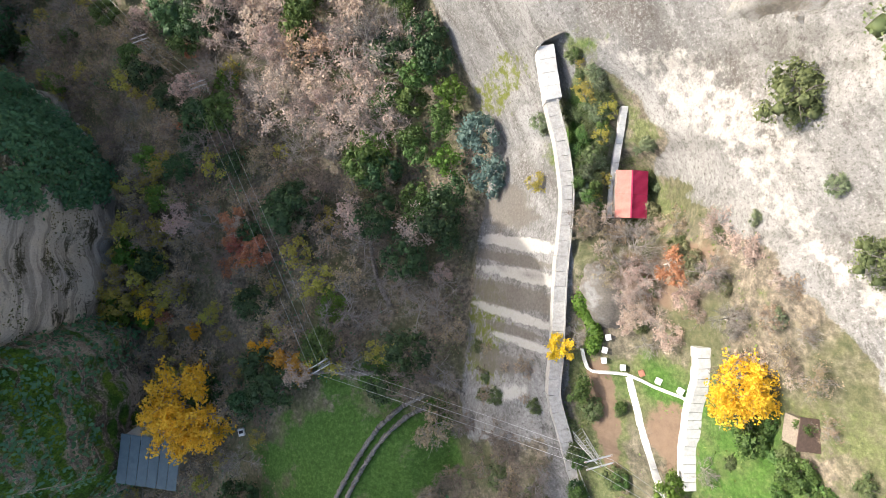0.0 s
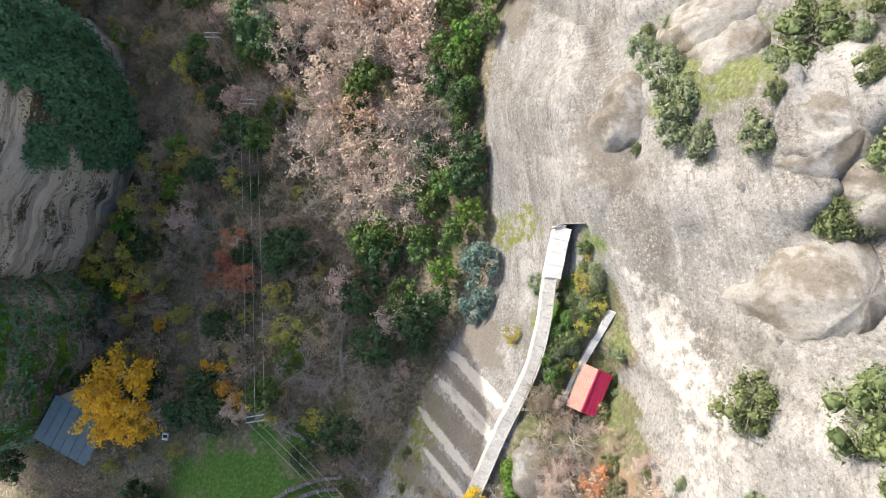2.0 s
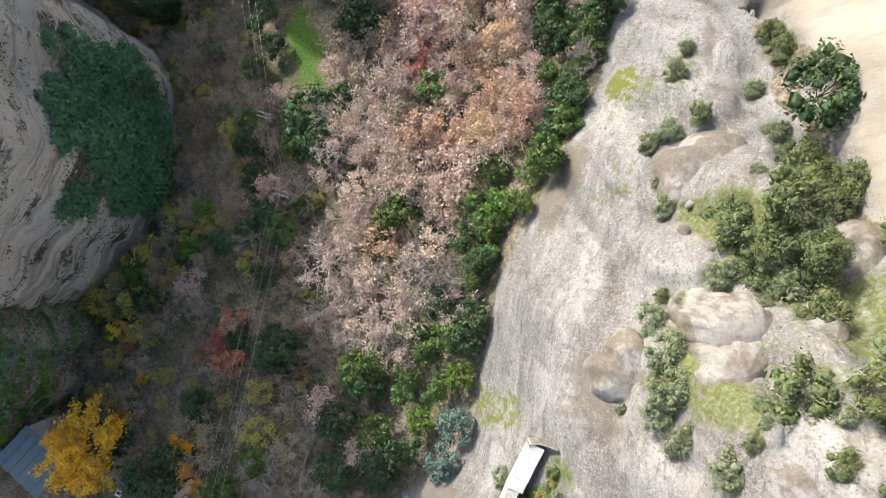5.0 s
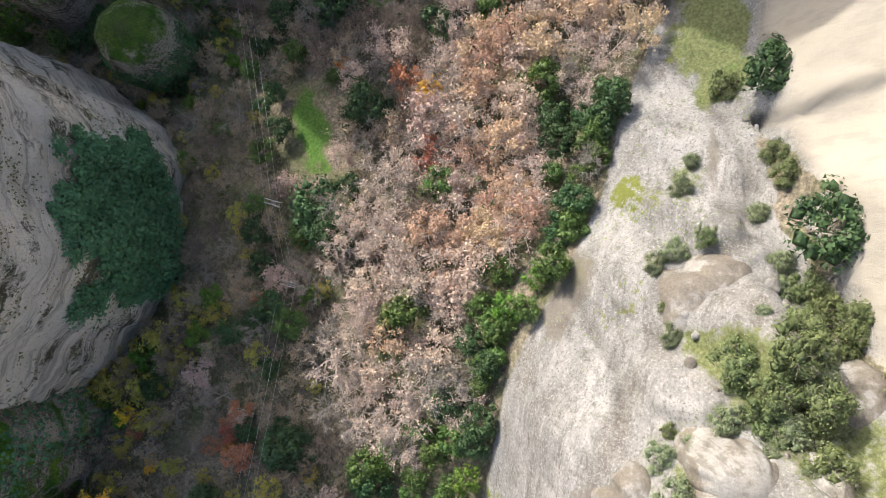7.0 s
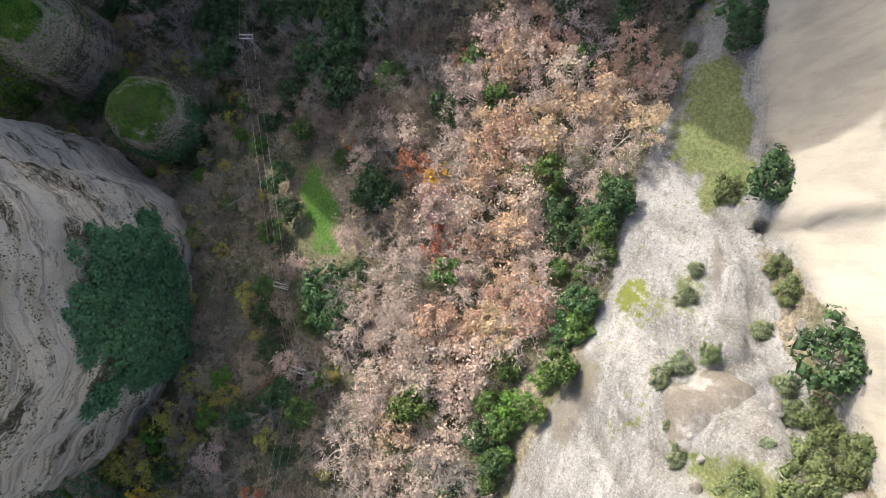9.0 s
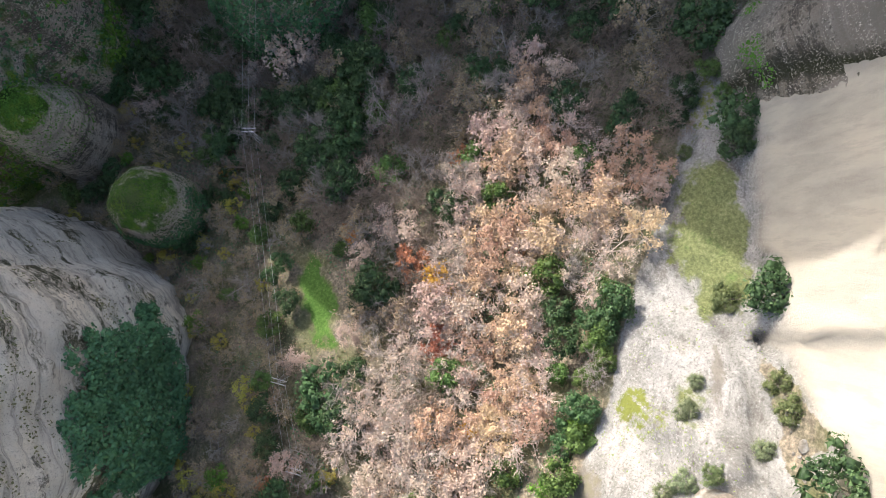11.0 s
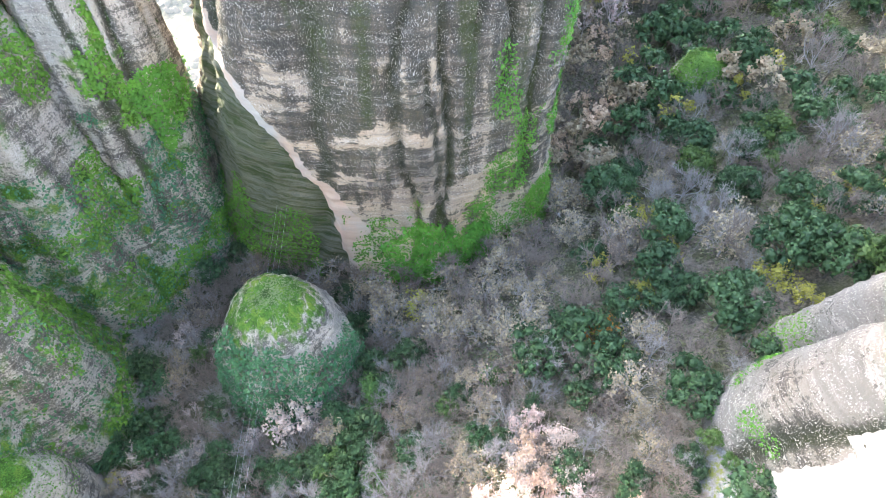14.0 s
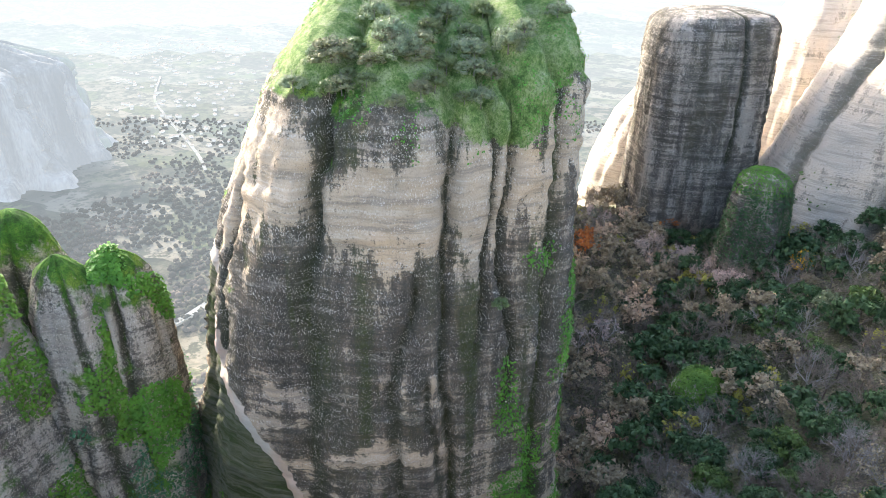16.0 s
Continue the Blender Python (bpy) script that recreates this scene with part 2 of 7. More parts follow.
    if ledges:
        shelf = noise_at(t, 1.0, 6, 0.66, (0.06, 0.06, 0.15))
        col = mix(t, calc(t, "MULTIPLY", ramp(t, calc(t, "ADD", shelf, calc(t, "MULTIPLY", calc(t, "SUBTRACT", fine, 0.5), 0.25)), (0.53, 0.0), (0.58, 1.0)), ramp(t, noise_at(t, 0.07, 6, 0.7), (0.42, 0.0), (0.50, ledges))), col, mix(t, fine, (0.02, 0.022, 0.014), (0.09, 0.09, 0.045)))
    specks = calc(t, "MULTIPLY", ramp(t, grit, (0.56, 0.0), (0.61, 0.95)), ramp(t, noise_at(t, 1.0, 7, 0.75, (0.07, 0.07, 0.55)), (0.44, 0.08), (0.55, 1.0)))
    streak = ramp(t, noise_at(t, 1.0, 7, 0.7, (0.06, 0.06, 0.30)), (0.58, 0.0), (0.66, 0.6))
    col = mix(t, calc(t, "MULTIPLY", streak, ramp(t, grit, (0.44, 0.1), (0.60, 1.0))), col, (0.50, 0.45, 0.385))
    col = mix(t, specks, col, (0.58, 0.53, 0.46))
    crackmoss = calc(t, "MULTIPLY", attr(t, "crack"), 0.07 if moss > 0 else 0.0)
    mossy = calc(t, "ADD", calc(t, "MULTIPLY", up(t), 0.62), calc(t, "MULTIPLY", noise_at(t, 1.0, 6, 0.72, (0.075, 0.075, 0.085)), 0.85))
    k = 1.05 - 0.5 * moss
    mm = ramp(t, calc(t, "ADD", calc(t, "ADD", mossy, crackmoss), calc(t, "MULTIPLY", calc(t, "SUBTRACT", fine, 0.5), 0.28)), (min(k - 0.08, 0.95), 0.0), (min(k + 0.04, 1.0), 1.0))
    green = ramp(t, noise_at(t, 0.22, 7, 0.72), (0.35, (0.030, 0.065, 0.014)), (0.5, (0.070, 0.165, 0.022)), (0.64, (0.17, 0.26, 0.035)))
    green = mix(t, ramp(t, grit, (0.4, 0.6), (0.55, 0.0)), green, (0.02, 0.035, 0.010))
    if moss > 0:
        col = mix(t, mm, col, green)
    if bands:
        olive = ramp(t, noise_at(t, 1.0, 4, 0.55, (0.11, 0.11, 0.006)), (0.55, 0.0), (0.61, 0.75))
        col = mix(t, calc(t, "MULTIPLY", calc(t, "MULTIPLY", olive, dark), ramp(t, fine, (0.42, 1.0), (0.62, 0.2))), col, (0.045, 0.062, 0.012))
        bank = ramp(t, calc(t, "ADD", attr(t, "bank"), calc(t, "MULTIPLY", calc(t, "SUBTRACT", fine, 0.5), 0.9)), (0.42, 0.0), (0.58, 0.9))
        col = mix(t, bank, col, mix(t, ramp(t, strata, (0.42, 0.0), (0.60, 1.0)), (0.040, 0.062, 0.016), (0.15, 0.15, 0.11)))
        bare_rock = ramp(t, calc(t, "ADD", attr(t, "scar"), calc(t, "MULTIPLY", calc(t, "SUBTRACT", fine, 0.5), 0.7)), (0.40, 0.0), (0.56, 0.92))
        col = mix(t, bare_rock, col, mix(t, ramp(t, big, (0.42, 0.0), (0.6, 1.0)), mix(t, strata, (0.36, 0.33, 0.29), (0.60, 0.56, 0.50)), mix(t, strata, (0.46, 0.32, 0.23), (0.68, 0.50, 0.38))))
        tm = ramp(t, calc(t, "ADD", attr(t, "turf"), calc(t, "MULTIPLY", calc(t, "SUBTRACT", noise_at(t, 0.33, 8, 0.78), 0.5), 2.2)), (0.46, 0.0), (0.60, 1.0))
        grassy = ramp(t, noise_at(t, 0.3, 9, 0.82), (0.36, (0.04, 0.075, 0.018)), (0.45, (0.10, 0.17, 0.04)), (0.52, (0.19, 0.25, 0.085)), (0.64, (0.33, 0.35, 0.19)))
        col = mix(t, tm, col, mix(t, ramp(t, grit, (0.38, 0.6), (0.52, 0.0)), grassy, (0.035, 0.055, 0.018)))
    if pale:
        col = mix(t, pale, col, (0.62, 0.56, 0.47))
    t.links.new(col, b.inputs["Base Color"])
    b.inputs["Roughness"].default_value = 0.93
    b.inputs["Specular IOR Level"].default_value = 0.15
    bump(t, b, calc(t, "ADD", calc(t, "ADD", calc(t, "MULTIPLY", strata, 0.9), fine), calc(t, "MULTIPLY", grit, 0.35)), 0.9, 0.6)
    return m


def leaf_material(name, dark, light, rough=0.6, through_light=0.25):
    m, t, b = nodes(name)
    g = t.nodes.new("ShaderNodeNewGeometry")
    o = t.nodes.new("ShaderNodeObjectInfo")
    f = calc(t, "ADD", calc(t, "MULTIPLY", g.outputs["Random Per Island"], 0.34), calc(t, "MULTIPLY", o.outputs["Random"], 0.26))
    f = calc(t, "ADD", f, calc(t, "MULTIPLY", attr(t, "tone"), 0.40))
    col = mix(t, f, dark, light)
    h = N(t, "HueSaturation")
    t.links.new(col, h.inputs["Color"])
    t.links.new(calc(t, "ADD", 0.48, calc(t, "MULTIPLY", o.outputs["Random"], 0.04)), h.inputs["Hue"])
    t.links.new(calc(t, "ADD", 0.75, calc(t, "MULTIPLY", noise_at(t, 0.35, 3), 0.5)), h.inputs["Value"])
    t.links.new(h.outputs[0], b.inputs["Base Color"])
    b.inputs["Roughness"].default_value = rough
    b.inputs["Specular IOR Level"].default_value = 0.25
    tr = N(t, "BsdfTranslucent")
    t.links.new(h.outputs[0], tr.inputs[0])
    ms = N(t, "MixShader", Fac=through_light)
    t.links.new(b.outputs[0], ms.inputs[1])
    t.links.new(tr.outputs[0], ms.inputs[2])
    t.links.new(ms.outputs[0], t.nodes["Material Output"].inputs["Surface"])
    return m


def plain_material(name, a, c, scale=3.0, rough=0.8, metal=0.0, relief=0.3, stretch=(1, 1, 1)):
    m, t, b = nodes(name)
    n = noise_at(t, scale, 7, 0.7, stretch)
    w = noise_at(t, scale * 0.17, 4)
    col = mix(t, ramp(t, n, (0.3, 0.0), (0.7, 1.0)), a, c)
    col = mix(t, ramp(t, w, (0.5, 0.0), (0.75, 0.45)), col, tuple(v * 0.55 for v in a))
    t.links.new(col, b.inputs["Base Color"])
    b.inputs["Roughness"].default_value, b.inputs["Metallic"].default_value = rough, metal
    bump(t, b, n, relief, 0.03)
    return m


def dome_material():
    """Pale weathered domes with a coat of brown lichen on part of them."""
    m, t, b = nodes("dome_rock")
    c, fine, big = slab_colour(t)
    c = mix(t, 0.30, c, mix(t, fine, (0.34, 0.33, 0.305), (0.58, 0.565, 0.525)))
    coat = ramp(t, calc(t, "ADD", noise_at(t, 0.22, 6, 0.68, (1, 1, 0.8), (0.3, 0.2, 0.9)), calc(t, "MULTIPLY", calc(t, "SUBTRACT", fine, 0.7), 0.35)), (0.44, 0.0), (0.52, 0.9))
    c = mix(t, coat, c, mix(t, ramp(t, fine, (0.40, 0.0), (1.0, 1.0)), (0.06, 0.05, 0.04), (0.27, 0.24, 0.20)))
    c = mix(t, ramp(t, noise_at(t, 0.5, 5, 0.7, (1, 1, 0.2)), (0.36, 0.6), (0.45, 0.0)), c, (0.12, 0.11, 0.095))
    t.links.new(c, b.inputs["Base Color"])
    b.inputs["Roughness"].default_value, b.inputs["Specular IOR Level"].default_value = 0.93, 0.15
    bump(t, b, fine, 0.8, 0.3)
    return m


GROUND = ground_material()
DOME = dome_material()
CLIFF = cliff_material("cliff_rock", 0.35, 0.0, 0.62)
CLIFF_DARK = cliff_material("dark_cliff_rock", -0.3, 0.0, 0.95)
# lightened copy of the cliff rock: the sun on the slope is in its colour
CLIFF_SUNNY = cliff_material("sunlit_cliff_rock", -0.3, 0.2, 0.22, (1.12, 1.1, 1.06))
CLIFF_BANDED = cliff_material("banded_cliff_rock", 0.55, 0.0, 0.05, (1.5, 1.64, 1.78), False, 0.95)
PINNACLE = cliff_material("pinnacle_rock", 0.42, 0.0, 0.68, (0.98, 0.885, 0.775), True)
CLIFF_MOSSY = cliff_material("mossy_cliff_rock", 0.83, 0.0, 0.62)
# darkened copy for the right-hand walls: their shade is in the tint
CLIFF_SHADED = cliff_material("shaded_cliff_rock", -0.3, 0.0, 0.38, (0.50, 0.52, 0.54))
BOULDER = cliff_material("mossy_boulder_rock", 0.46, 0.0, 0.5)
BARK = plain_material("bark", (0.09, 0.075, 0.06), (0.20, 0.175, 0.15), 6, 0.9)
TWIG_GREY = plain_material("grey_twigs", (0.170, 0.152, 0.131), (0.37, 0.336, 0.296), 2, 0.9)
LIMB_PALE = plain_material("pale_lichened_bark", (0.20, 0.183, 0.163), (0.41, 0.385, 0.35), 3, 0.9)
TWIG_MAUVE = plain_material("purplish_twigs", (0.140, 0.109, 0.085), (0.285, 0.228, 0.182), 2, 0.9)
TWIG_PINK = plain_material("pinkish_twigs", (0.325, 0.272, 0.238), (0.60, 0.515, 0.455), 2, 0.9)
LEAF = {
    "dark": leaf_material("dark_green_leaves", (0.018, 0.042, 0.018), (0.098, 0.172, 0.066), 0.5),
    "green": leaf_material("green_leaves", (0.028, 0.060, 0.016), (0.155, 0.245, 0.066), 0.5),
    "olive": leaf_material("olive_leaves", (0.056, 0.080, 0.029), (0.215, 0.258, 0.112), 0.55),
    "lime": leaf_material("bright_green_leaves", (0.06, 0.13, 0.02), (0.17, 0.29, 0.045), 0.5),
    "grey": leaf_material("grey_green_leaves", (0.10, 0.13, 0.066), (0.27, 0.315, 0.18), 0.6),
    "blue": leaf_material("blue_green_leaves", (0.06, 0.11, 0.09), (0.20, 0.28, 0.24), 0.6),
    "peach": leaf_material("peach_dry_leaves", (0.37, 0.25, 0.165), (0.64, 0.455, 0.31), 0.7),
    "russet": leaf_material("russet_dry_leaves", (0.37, 0.27, 0.22), (0.66, 0.515, 0.42), 0.7),
    "red": leaf_material("red_brown_leaves", (0.26, 0.09, 0.06), (0.55, 0.23, 0.14), 0.7),
    "orange": leaf_material("orange_leaves", (0.34, 0.13, 0.025), (0.62, 0.30, 0.06), 0.7),
    "yellow": leaf_material("yellow_leaves", (0.70, 0.43, 0.018), (0.95, 0.68, 0.075), 0.6, 0.3),
    "ochre": leaf_material("ochre_leaves", (0.24, 0.225, 0.045), (0.50, 0.45, 0.10), 0.7),
    "moss": leaf_material("bright_moss_leaves", (0.045, 0.13, 0.015), (0.13, 0.29, 0.035), 0.6, 0.1),
    "turf": leaf_material("grass_blades", (0.09, 0.13, 0.03), (0.25, 0.30, 0.10), 0.7, 0.2),
    "brush": leaf_material("dull_undergrowth", (0.07, 0.092, 0.042), (0.26, 0.24, 0.13), 0.7, 0.15),
    "brown": leaf_material("brown_dry_leaves", (0.19, 0.15, 0.095), (0.44, 0.345, 0.225), 0.8, 0.15),
    "litter": leaf_material("fallen_leaves", (0.14, 0.085, 0.06), (0.42, 0.28, 0.19), 0.8, 0.0),
    "ivy": leaf_material("ivy_leaves", (0.030, 0.088, 0.042), (0.085, 0.205, 0.085), 0.5, 0.1),
}


# ---- meshes ----
def mesh_from(name, verts, faces, mat, smooth=False):
    me = bpy.data.meshes.new(name)
    verts = np.asarray(verts, dtype=np.float32)
    if isinstance(faces, np.ndarray):
        nf, k = faces.shape
        me.vertices.add(len(verts))
        me.vertices.foreach_set("co", verts.ravel())
        me.loops.add(nf * k)
        me.loops.foreach_set("vertex_index", faces.astype(np.int32).ravel())
        me.polygons.add(nf)
        me.polygons.foreach_set("loop_start", np.arange(0, nf * k, k, dtype=np.int32))
        me.update(calc_edges=True)
    elif isinstance(faces, tuple):
        quads, tris = faces
        me.vertices.add(len(verts))
        me.vertices.foreach_set("co", verts.ravel())
        nq, nt = len(quads), len(tris)
        me.loops.add(nq * 4 + nt * 3)
        me.loops.foreach_set("vertex_index", np.concatenate([quads.ravel(), tris.ravel()]).astype(np.int32))
        me.polygons.add(nq + nt)
        me.polygons.foreach_set("loop_start", np.concatenate([np.arange(0, nq * 4, 4), nq * 4 + np.arange(0, nt * 3, 3)]).astype(np.int32))
        me.update(calc_edges=True)
    else:
        me.from_pydata(verts.tolist(), [], faces)
    me.materials.append(mat)
    if smooth:
        me.polygons.foreach_set("use_smooth", np.ones(len(me.polygons), dtype=bool))
    me.validate()
    return me


def child(name, me, parent, label="", m=None):
    ob = new(name, me)
    ob.parent = parent
    if m is not None:
        ob.matrix_basis = m
    return tagged(ob, label) if label else ob


def part(name, bm, mat, parent, label=""):
    me = bpy.data.meshes.new(name)
    bm.to_mesh(me)
    bm.free()
    me.materials.append(mat)
    return child(name, me, parent, label)


def grid_faces(n, m, wrap=False):
    """Quads of an n by m lattice of vertices (m runs fastest)."""
    i, j = np.meshgrid(np.arange(n - 1), np.arange(m if wrap else m - 1), indexing="ij")
    k = (j + 1) % m
    return np.stack([i * m + j, i * m + k, (i + 1) * m + k, (i + 1) * m + j], -1).reshape(-1, 4)


# ---- ground ----
STATIONS = {  # y: (edge x, heights at offsets 0, 5, 10, 15, 20, 26, 34, 50 m beyond the edge)
    -60: (0, -2, 5, 11, 16, 20, 26, 42, 70),
    -25: (2, 1, 8, 14, 18, 21, 27, 44, 75),
    0: (5, -4, 7, 19, 19.5, 21, 38, 53, 85),
    15: (7.5, 0, 8, 19.5, 20.5, 33, 48, 62, 95),
    25: (4, 0, 8, 20, 26, 33, 40, 47, 80),
    40: (-3, 0, 10, 20, 25, 32, 41, 45, 75),
    50: (-5, 1, 8, 15, 22, 28, 37, 44, 65),
    60: (-6, 1, 8, 14, 20, 26, 29, 30, 60),
    75: (-8, 0, 5, 10, 14.5, 18, 22.5, 27, 40),
    87: (-12, -4, 2, 6, 9, 13, 20, 26, 40),
    100: (-15, -8, -5, -2, 3, 7, 12, 20, 35),
    115: (-18, -12, -6, -3.5, -1, 3, 8, 15, 30),
    140: (-27, -15, -12, -8, -4, 2, 8, 12, 30),
    180: (-18, -17, -13, -9, -4, 4, 14, 26, 45),
}
OFFS = np.array((0, 5, 10, 15, 20, 26, 34, 50), float)
YS = np.array(sorted(STATIONS), float)
EDGE = np.array([STATIONS[y][0] for y in YS])
LEVELS = np.array([STATIONS[y][1:] for y in YS])
WALL_Y, WALL_X = (66, 70, 76, 83, 90, 103, 115, 130, 143), (34, 27, 22.5, 16, 10.5, 3.0, -4, -12.5, -22)  # foot of the tall pale wall


def edge(y):
    """x of the foot of the long rock slab, where the wood ends."""
    return np.interp(y, YS, EDGE)


def valley(x, y):
    """Floor of the wooded valley, which falls to the west and steepens."""
    u = np.minimum(x, 10)
    z = -6.5 + 0.33 * u - 0.0019 * np.maximum(-u - 20, 0) ** 2 - 0.03 * (y - 20)
    z = z + 9 * np.exp(-(((x + 12) / 26) ** 2 + ((y + 34) / 26) ** 2))
    return np.maximum(z, -62 - 0.06 * np.maximum(-x - 110, 0))


def terrain(x, y):
    x, y = np.asarray(x, float), np.asarray(y, float)
    d = x - edge(y)
    dc = np.clip(d, 0, 50)
    j = np.clip(np.searchsorted(OFFS, dc, side="right") - 1, 0, len(OFFS) - 2)
    s = (dc - OFFS[j]) / (OFFS[j + 1] - OFFS[j])
    yc = np.clip(y, YS[0], YS[-1])
    i = np.clip(np.searchsorted(YS, yc, side="right") - 1, 0, len(YS) - 2)
    w = (yc - YS[i]) / (YS[i + 1] - YS[i])
    w = w * w * (3 - 2 * w)
    z0 = LEVELS[i, j] * (1 - s) + LEVELS[i, j + 1] * s
    z1 = LEVELS[i + 1, j] * (1 - s) + LEVELS[i + 1, j + 1] * s
    slab = z0 * (1 - w) + z1 * w
    foot = LEVELS[i, 0] * (1 - w) + LEVELS[i + 1, 0] * w
    k = np.exp(-np.maximum(-d, 0) / 7.0)
    low = valley(x, y)
    near = np.where(d < 0, low * (1 - k) + foot * k, slab)
    into = np.maximum(x - np.interp(y, WALL_Y, WALL_X), 0)
    return near + np.minimum(2.7 * into, 70 + 0.3 * into) * (y > 66) * np.clip((150 - y) / 12, 0, 1)


HEAD = (-0.584, 0.812)


def along(x, y):
    return HEAD[0] * (x + 42) + HEAD[1] * (y - 75)


def across(x, y):
    return -HEAD[0] * (y - 75) + HEAD[1] * (x + 42)


def ground_z(x, y):
    """The whole land: valley and slab here, the plain of the big valley far off."""
    x, y = np.asarray(x, float), np.asarray(y, float)
    s, q = along(x, y), across(x, y)
    z = terrain(x, y)
    z = z + 0.25 * np.clip(s - 150, 0, 160) * sstep(0, 70, q)
    plain = -165 + 4 * fbm(x / 150, y / 150, 0, 4, 5) + 260 * sstep(1500, 3600, s) * (0.6 + 0.5 * vnoise(x / 900, y / 900, 0, 9))
    w = np.maximum(sstep(150, 400, s) * (1 - sstep(-40, 50, q)), sstep(310, 520, s))
    return z * (1 - w) + plain * w


def cells(x, y, seed):
    """Distances to the nearest and second nearest of scattered points, one in each unit cell."""
    i, j = np.floor(x), np.floor(y)
    f1, f2 = np.full(np.shape(x), 9.0), np.full(np.shape(x), 9.0)
    for a in (-1, 0, 1):
        for b in (-1, 0, 1):
            px = i + a + 0.15 + 0.7 * hash3(i + a, j + b, i * 0, seed)
            py = j + b + 0.15 + 0.7 * hash3(i + a, j + b, i * 0 + 1, seed)
            d = np.hypot(px - x, py - y)
            f2 = np.minimum(f2, np.maximum(f1, d))
            f1 = np.minimum(f1, d)
    return f1, f2


def whalebacks(x, y):
    """Long rounded backs of rock that run down the slope, with creases between: (height, crease)."""
    wx, wy = x + 3 * vnoise(x * 0.1, y * 0.1, 0, 3), y + 3 * vnoise(x * 0.1, y * 0.1, 5, 3)
    u, v = wx * 0.94 - wy * 0.34, wx * 0.34 + wy * 0.94
    f1, f2 = cells(u / 19, v / 8.5, 12)
    g1, g2 = cells(u / 7, v / 3.6, 15)
    crease = np.exp(-((f2 - f1) / 0.035) ** 2) * (vnoise(x * 0.12, y * 0.12, 2, 8) > -0.1)
    return 1.9 * np.sqrt(np.clip(1 - f1 * f1, 0, 1)) + 0.45 * np.sqrt(np.clip(1 - g1 * g1, 0, 1)) - 0.8 * crease, crease


def relief(x, y, z):
    """Fine shape: gullies, lumps and ledges on the rock, hummocks in the wood."""
    d = x - edge(y)
    rk = sstep(-0.5, 2.5, d)
    slope_run = fbm(x * 0.05 + 3, (y + 0.28 * x) * 0.16, 0, 4, 21)
    lump = fbm(x * 0.13, y * 0.13, 0, 4, 31)
    quiet = 1 - 0.8 * sstep(11, 13.5, x) * (1 - sstep(24, 32, x)) * (1 - sstep(24, 34, y))
    return quiet * rk * (whalebacks(x, y)[0] - 1.4 + 1.0 * slope_run + 1.0 * lump + 0.7 * fbm(x * 0.5, y * 0.5, 0, 3, 77)) * sstep(0, 8, d) + (1 - rk) * 0.9 * fbm(x * 0.2, y * 0.2, 0, 3, 41)


# rounded rock humps on the slab: x, y, radius, height
HUMPS = [(11, 55, 4, 2.5), (19, 64, 5, 3.0), (27, 55, 6, 3.5), (22, 66, 4, 2.5), (16, 45, 4, 2.2), (33, 42, 6, 3.5), (27, 34, 4, 3.0), (13, 69, 5, 3.0), (9, 66, 3.5, 2.0), (5, 78, 4, 1.6), (30, 64, 7, 3.0), (21, 31, 4, 1.8), (34, 24, 6, 2.5), (14, 67, 6, 4.0), (25, 41, 6, 4.5), (29, 30, 5, 3.0), (20, 44, 4, 2.5), (30, 47, 7, 4.0), (17, 58, 5, 2.0), (22, -3, 6.0, 2.6), (8, 78, 5, 2.0), (12, 74, 4, 2.0), (23, 52, 4, 2.5), (-1, 64, 6, 1.8), (26, 0, 4, 2.0)]


# cracks and runnels in the rock, and the tall wall's ledge: width, depth, points
CRACKS = [(0.9, 1.3, [(-5.5, 61.2), (0.7, 55.8), (5.3, 53.3), (7.6, 52.2), (9, 47)]), (1.2, 5.0, [(5.4, 97.6), (6.6, 99.0), (8.3, 100.1), (9.6, 102.1), (12, 104.5)]), (0.8, 0.7, [(-21.2, 119.9), (-14.6, 110.1), (-9.7, 102.9), (-1.8, 97.5), (3.6, 91.6), (7.8, 86.5), (10, 80.6)]), (0.6, 0.7, [(22.3, 25.7), (24.1, 19.6), (27.8, 19.2), (30.2, 18.7), (35, 17)])]


def crack_lines(x, y):
    out = [np.zeros(np.shape(x)), np.zeros(np.shape(x))]
    wx, wy = x + 0.5 * vnoise(x * 0.6, y * 0.6, 0, 61), y + 0.5 * vnoise(x * 0.6, y * 0.6, 4, 61)
    for wide, deep, pts in CRACKS:
        for (ax, ay), (bx, by) in zip(pts, pts[1:]):
            k = np.clip(((wx - ax) * (bx - ax) + (wy - ay) * (by - ay)) / ((bx - ax) ** 2 + (by - ay) ** 2), 0, 1)
            g = np.exp(-(np.hypot(wx - ax - k * (bx - ax), wy - ay - k * (by - ay)) / wide) ** 2)
            out = [np.maximum(out[0], g), np.maximum(out[1], g * deep)]
    return out


def land(x, y):
    x, y = np.asarray(x, float), np.asarray(y, float)
    z = ground_z(x, y)
    z = z + relief(x, y, z) - crack_lines(x, y)[1]
    for hx, hy, r, h in HUMPS:
        dd = ((x - hx) ** 2 + (y - hy) ** 2) / (r * r)
        z = z + h * np.clip(1 - dd, 0, 1) ** 0.6 * (dd < 1)
    flat = 1 - sstep(3.6, 6.5, np.hypot((x - 22.8) * 1.1, (y - 6.8) * 0.85))
    return z * (1 - flat) + 18.9 * flat


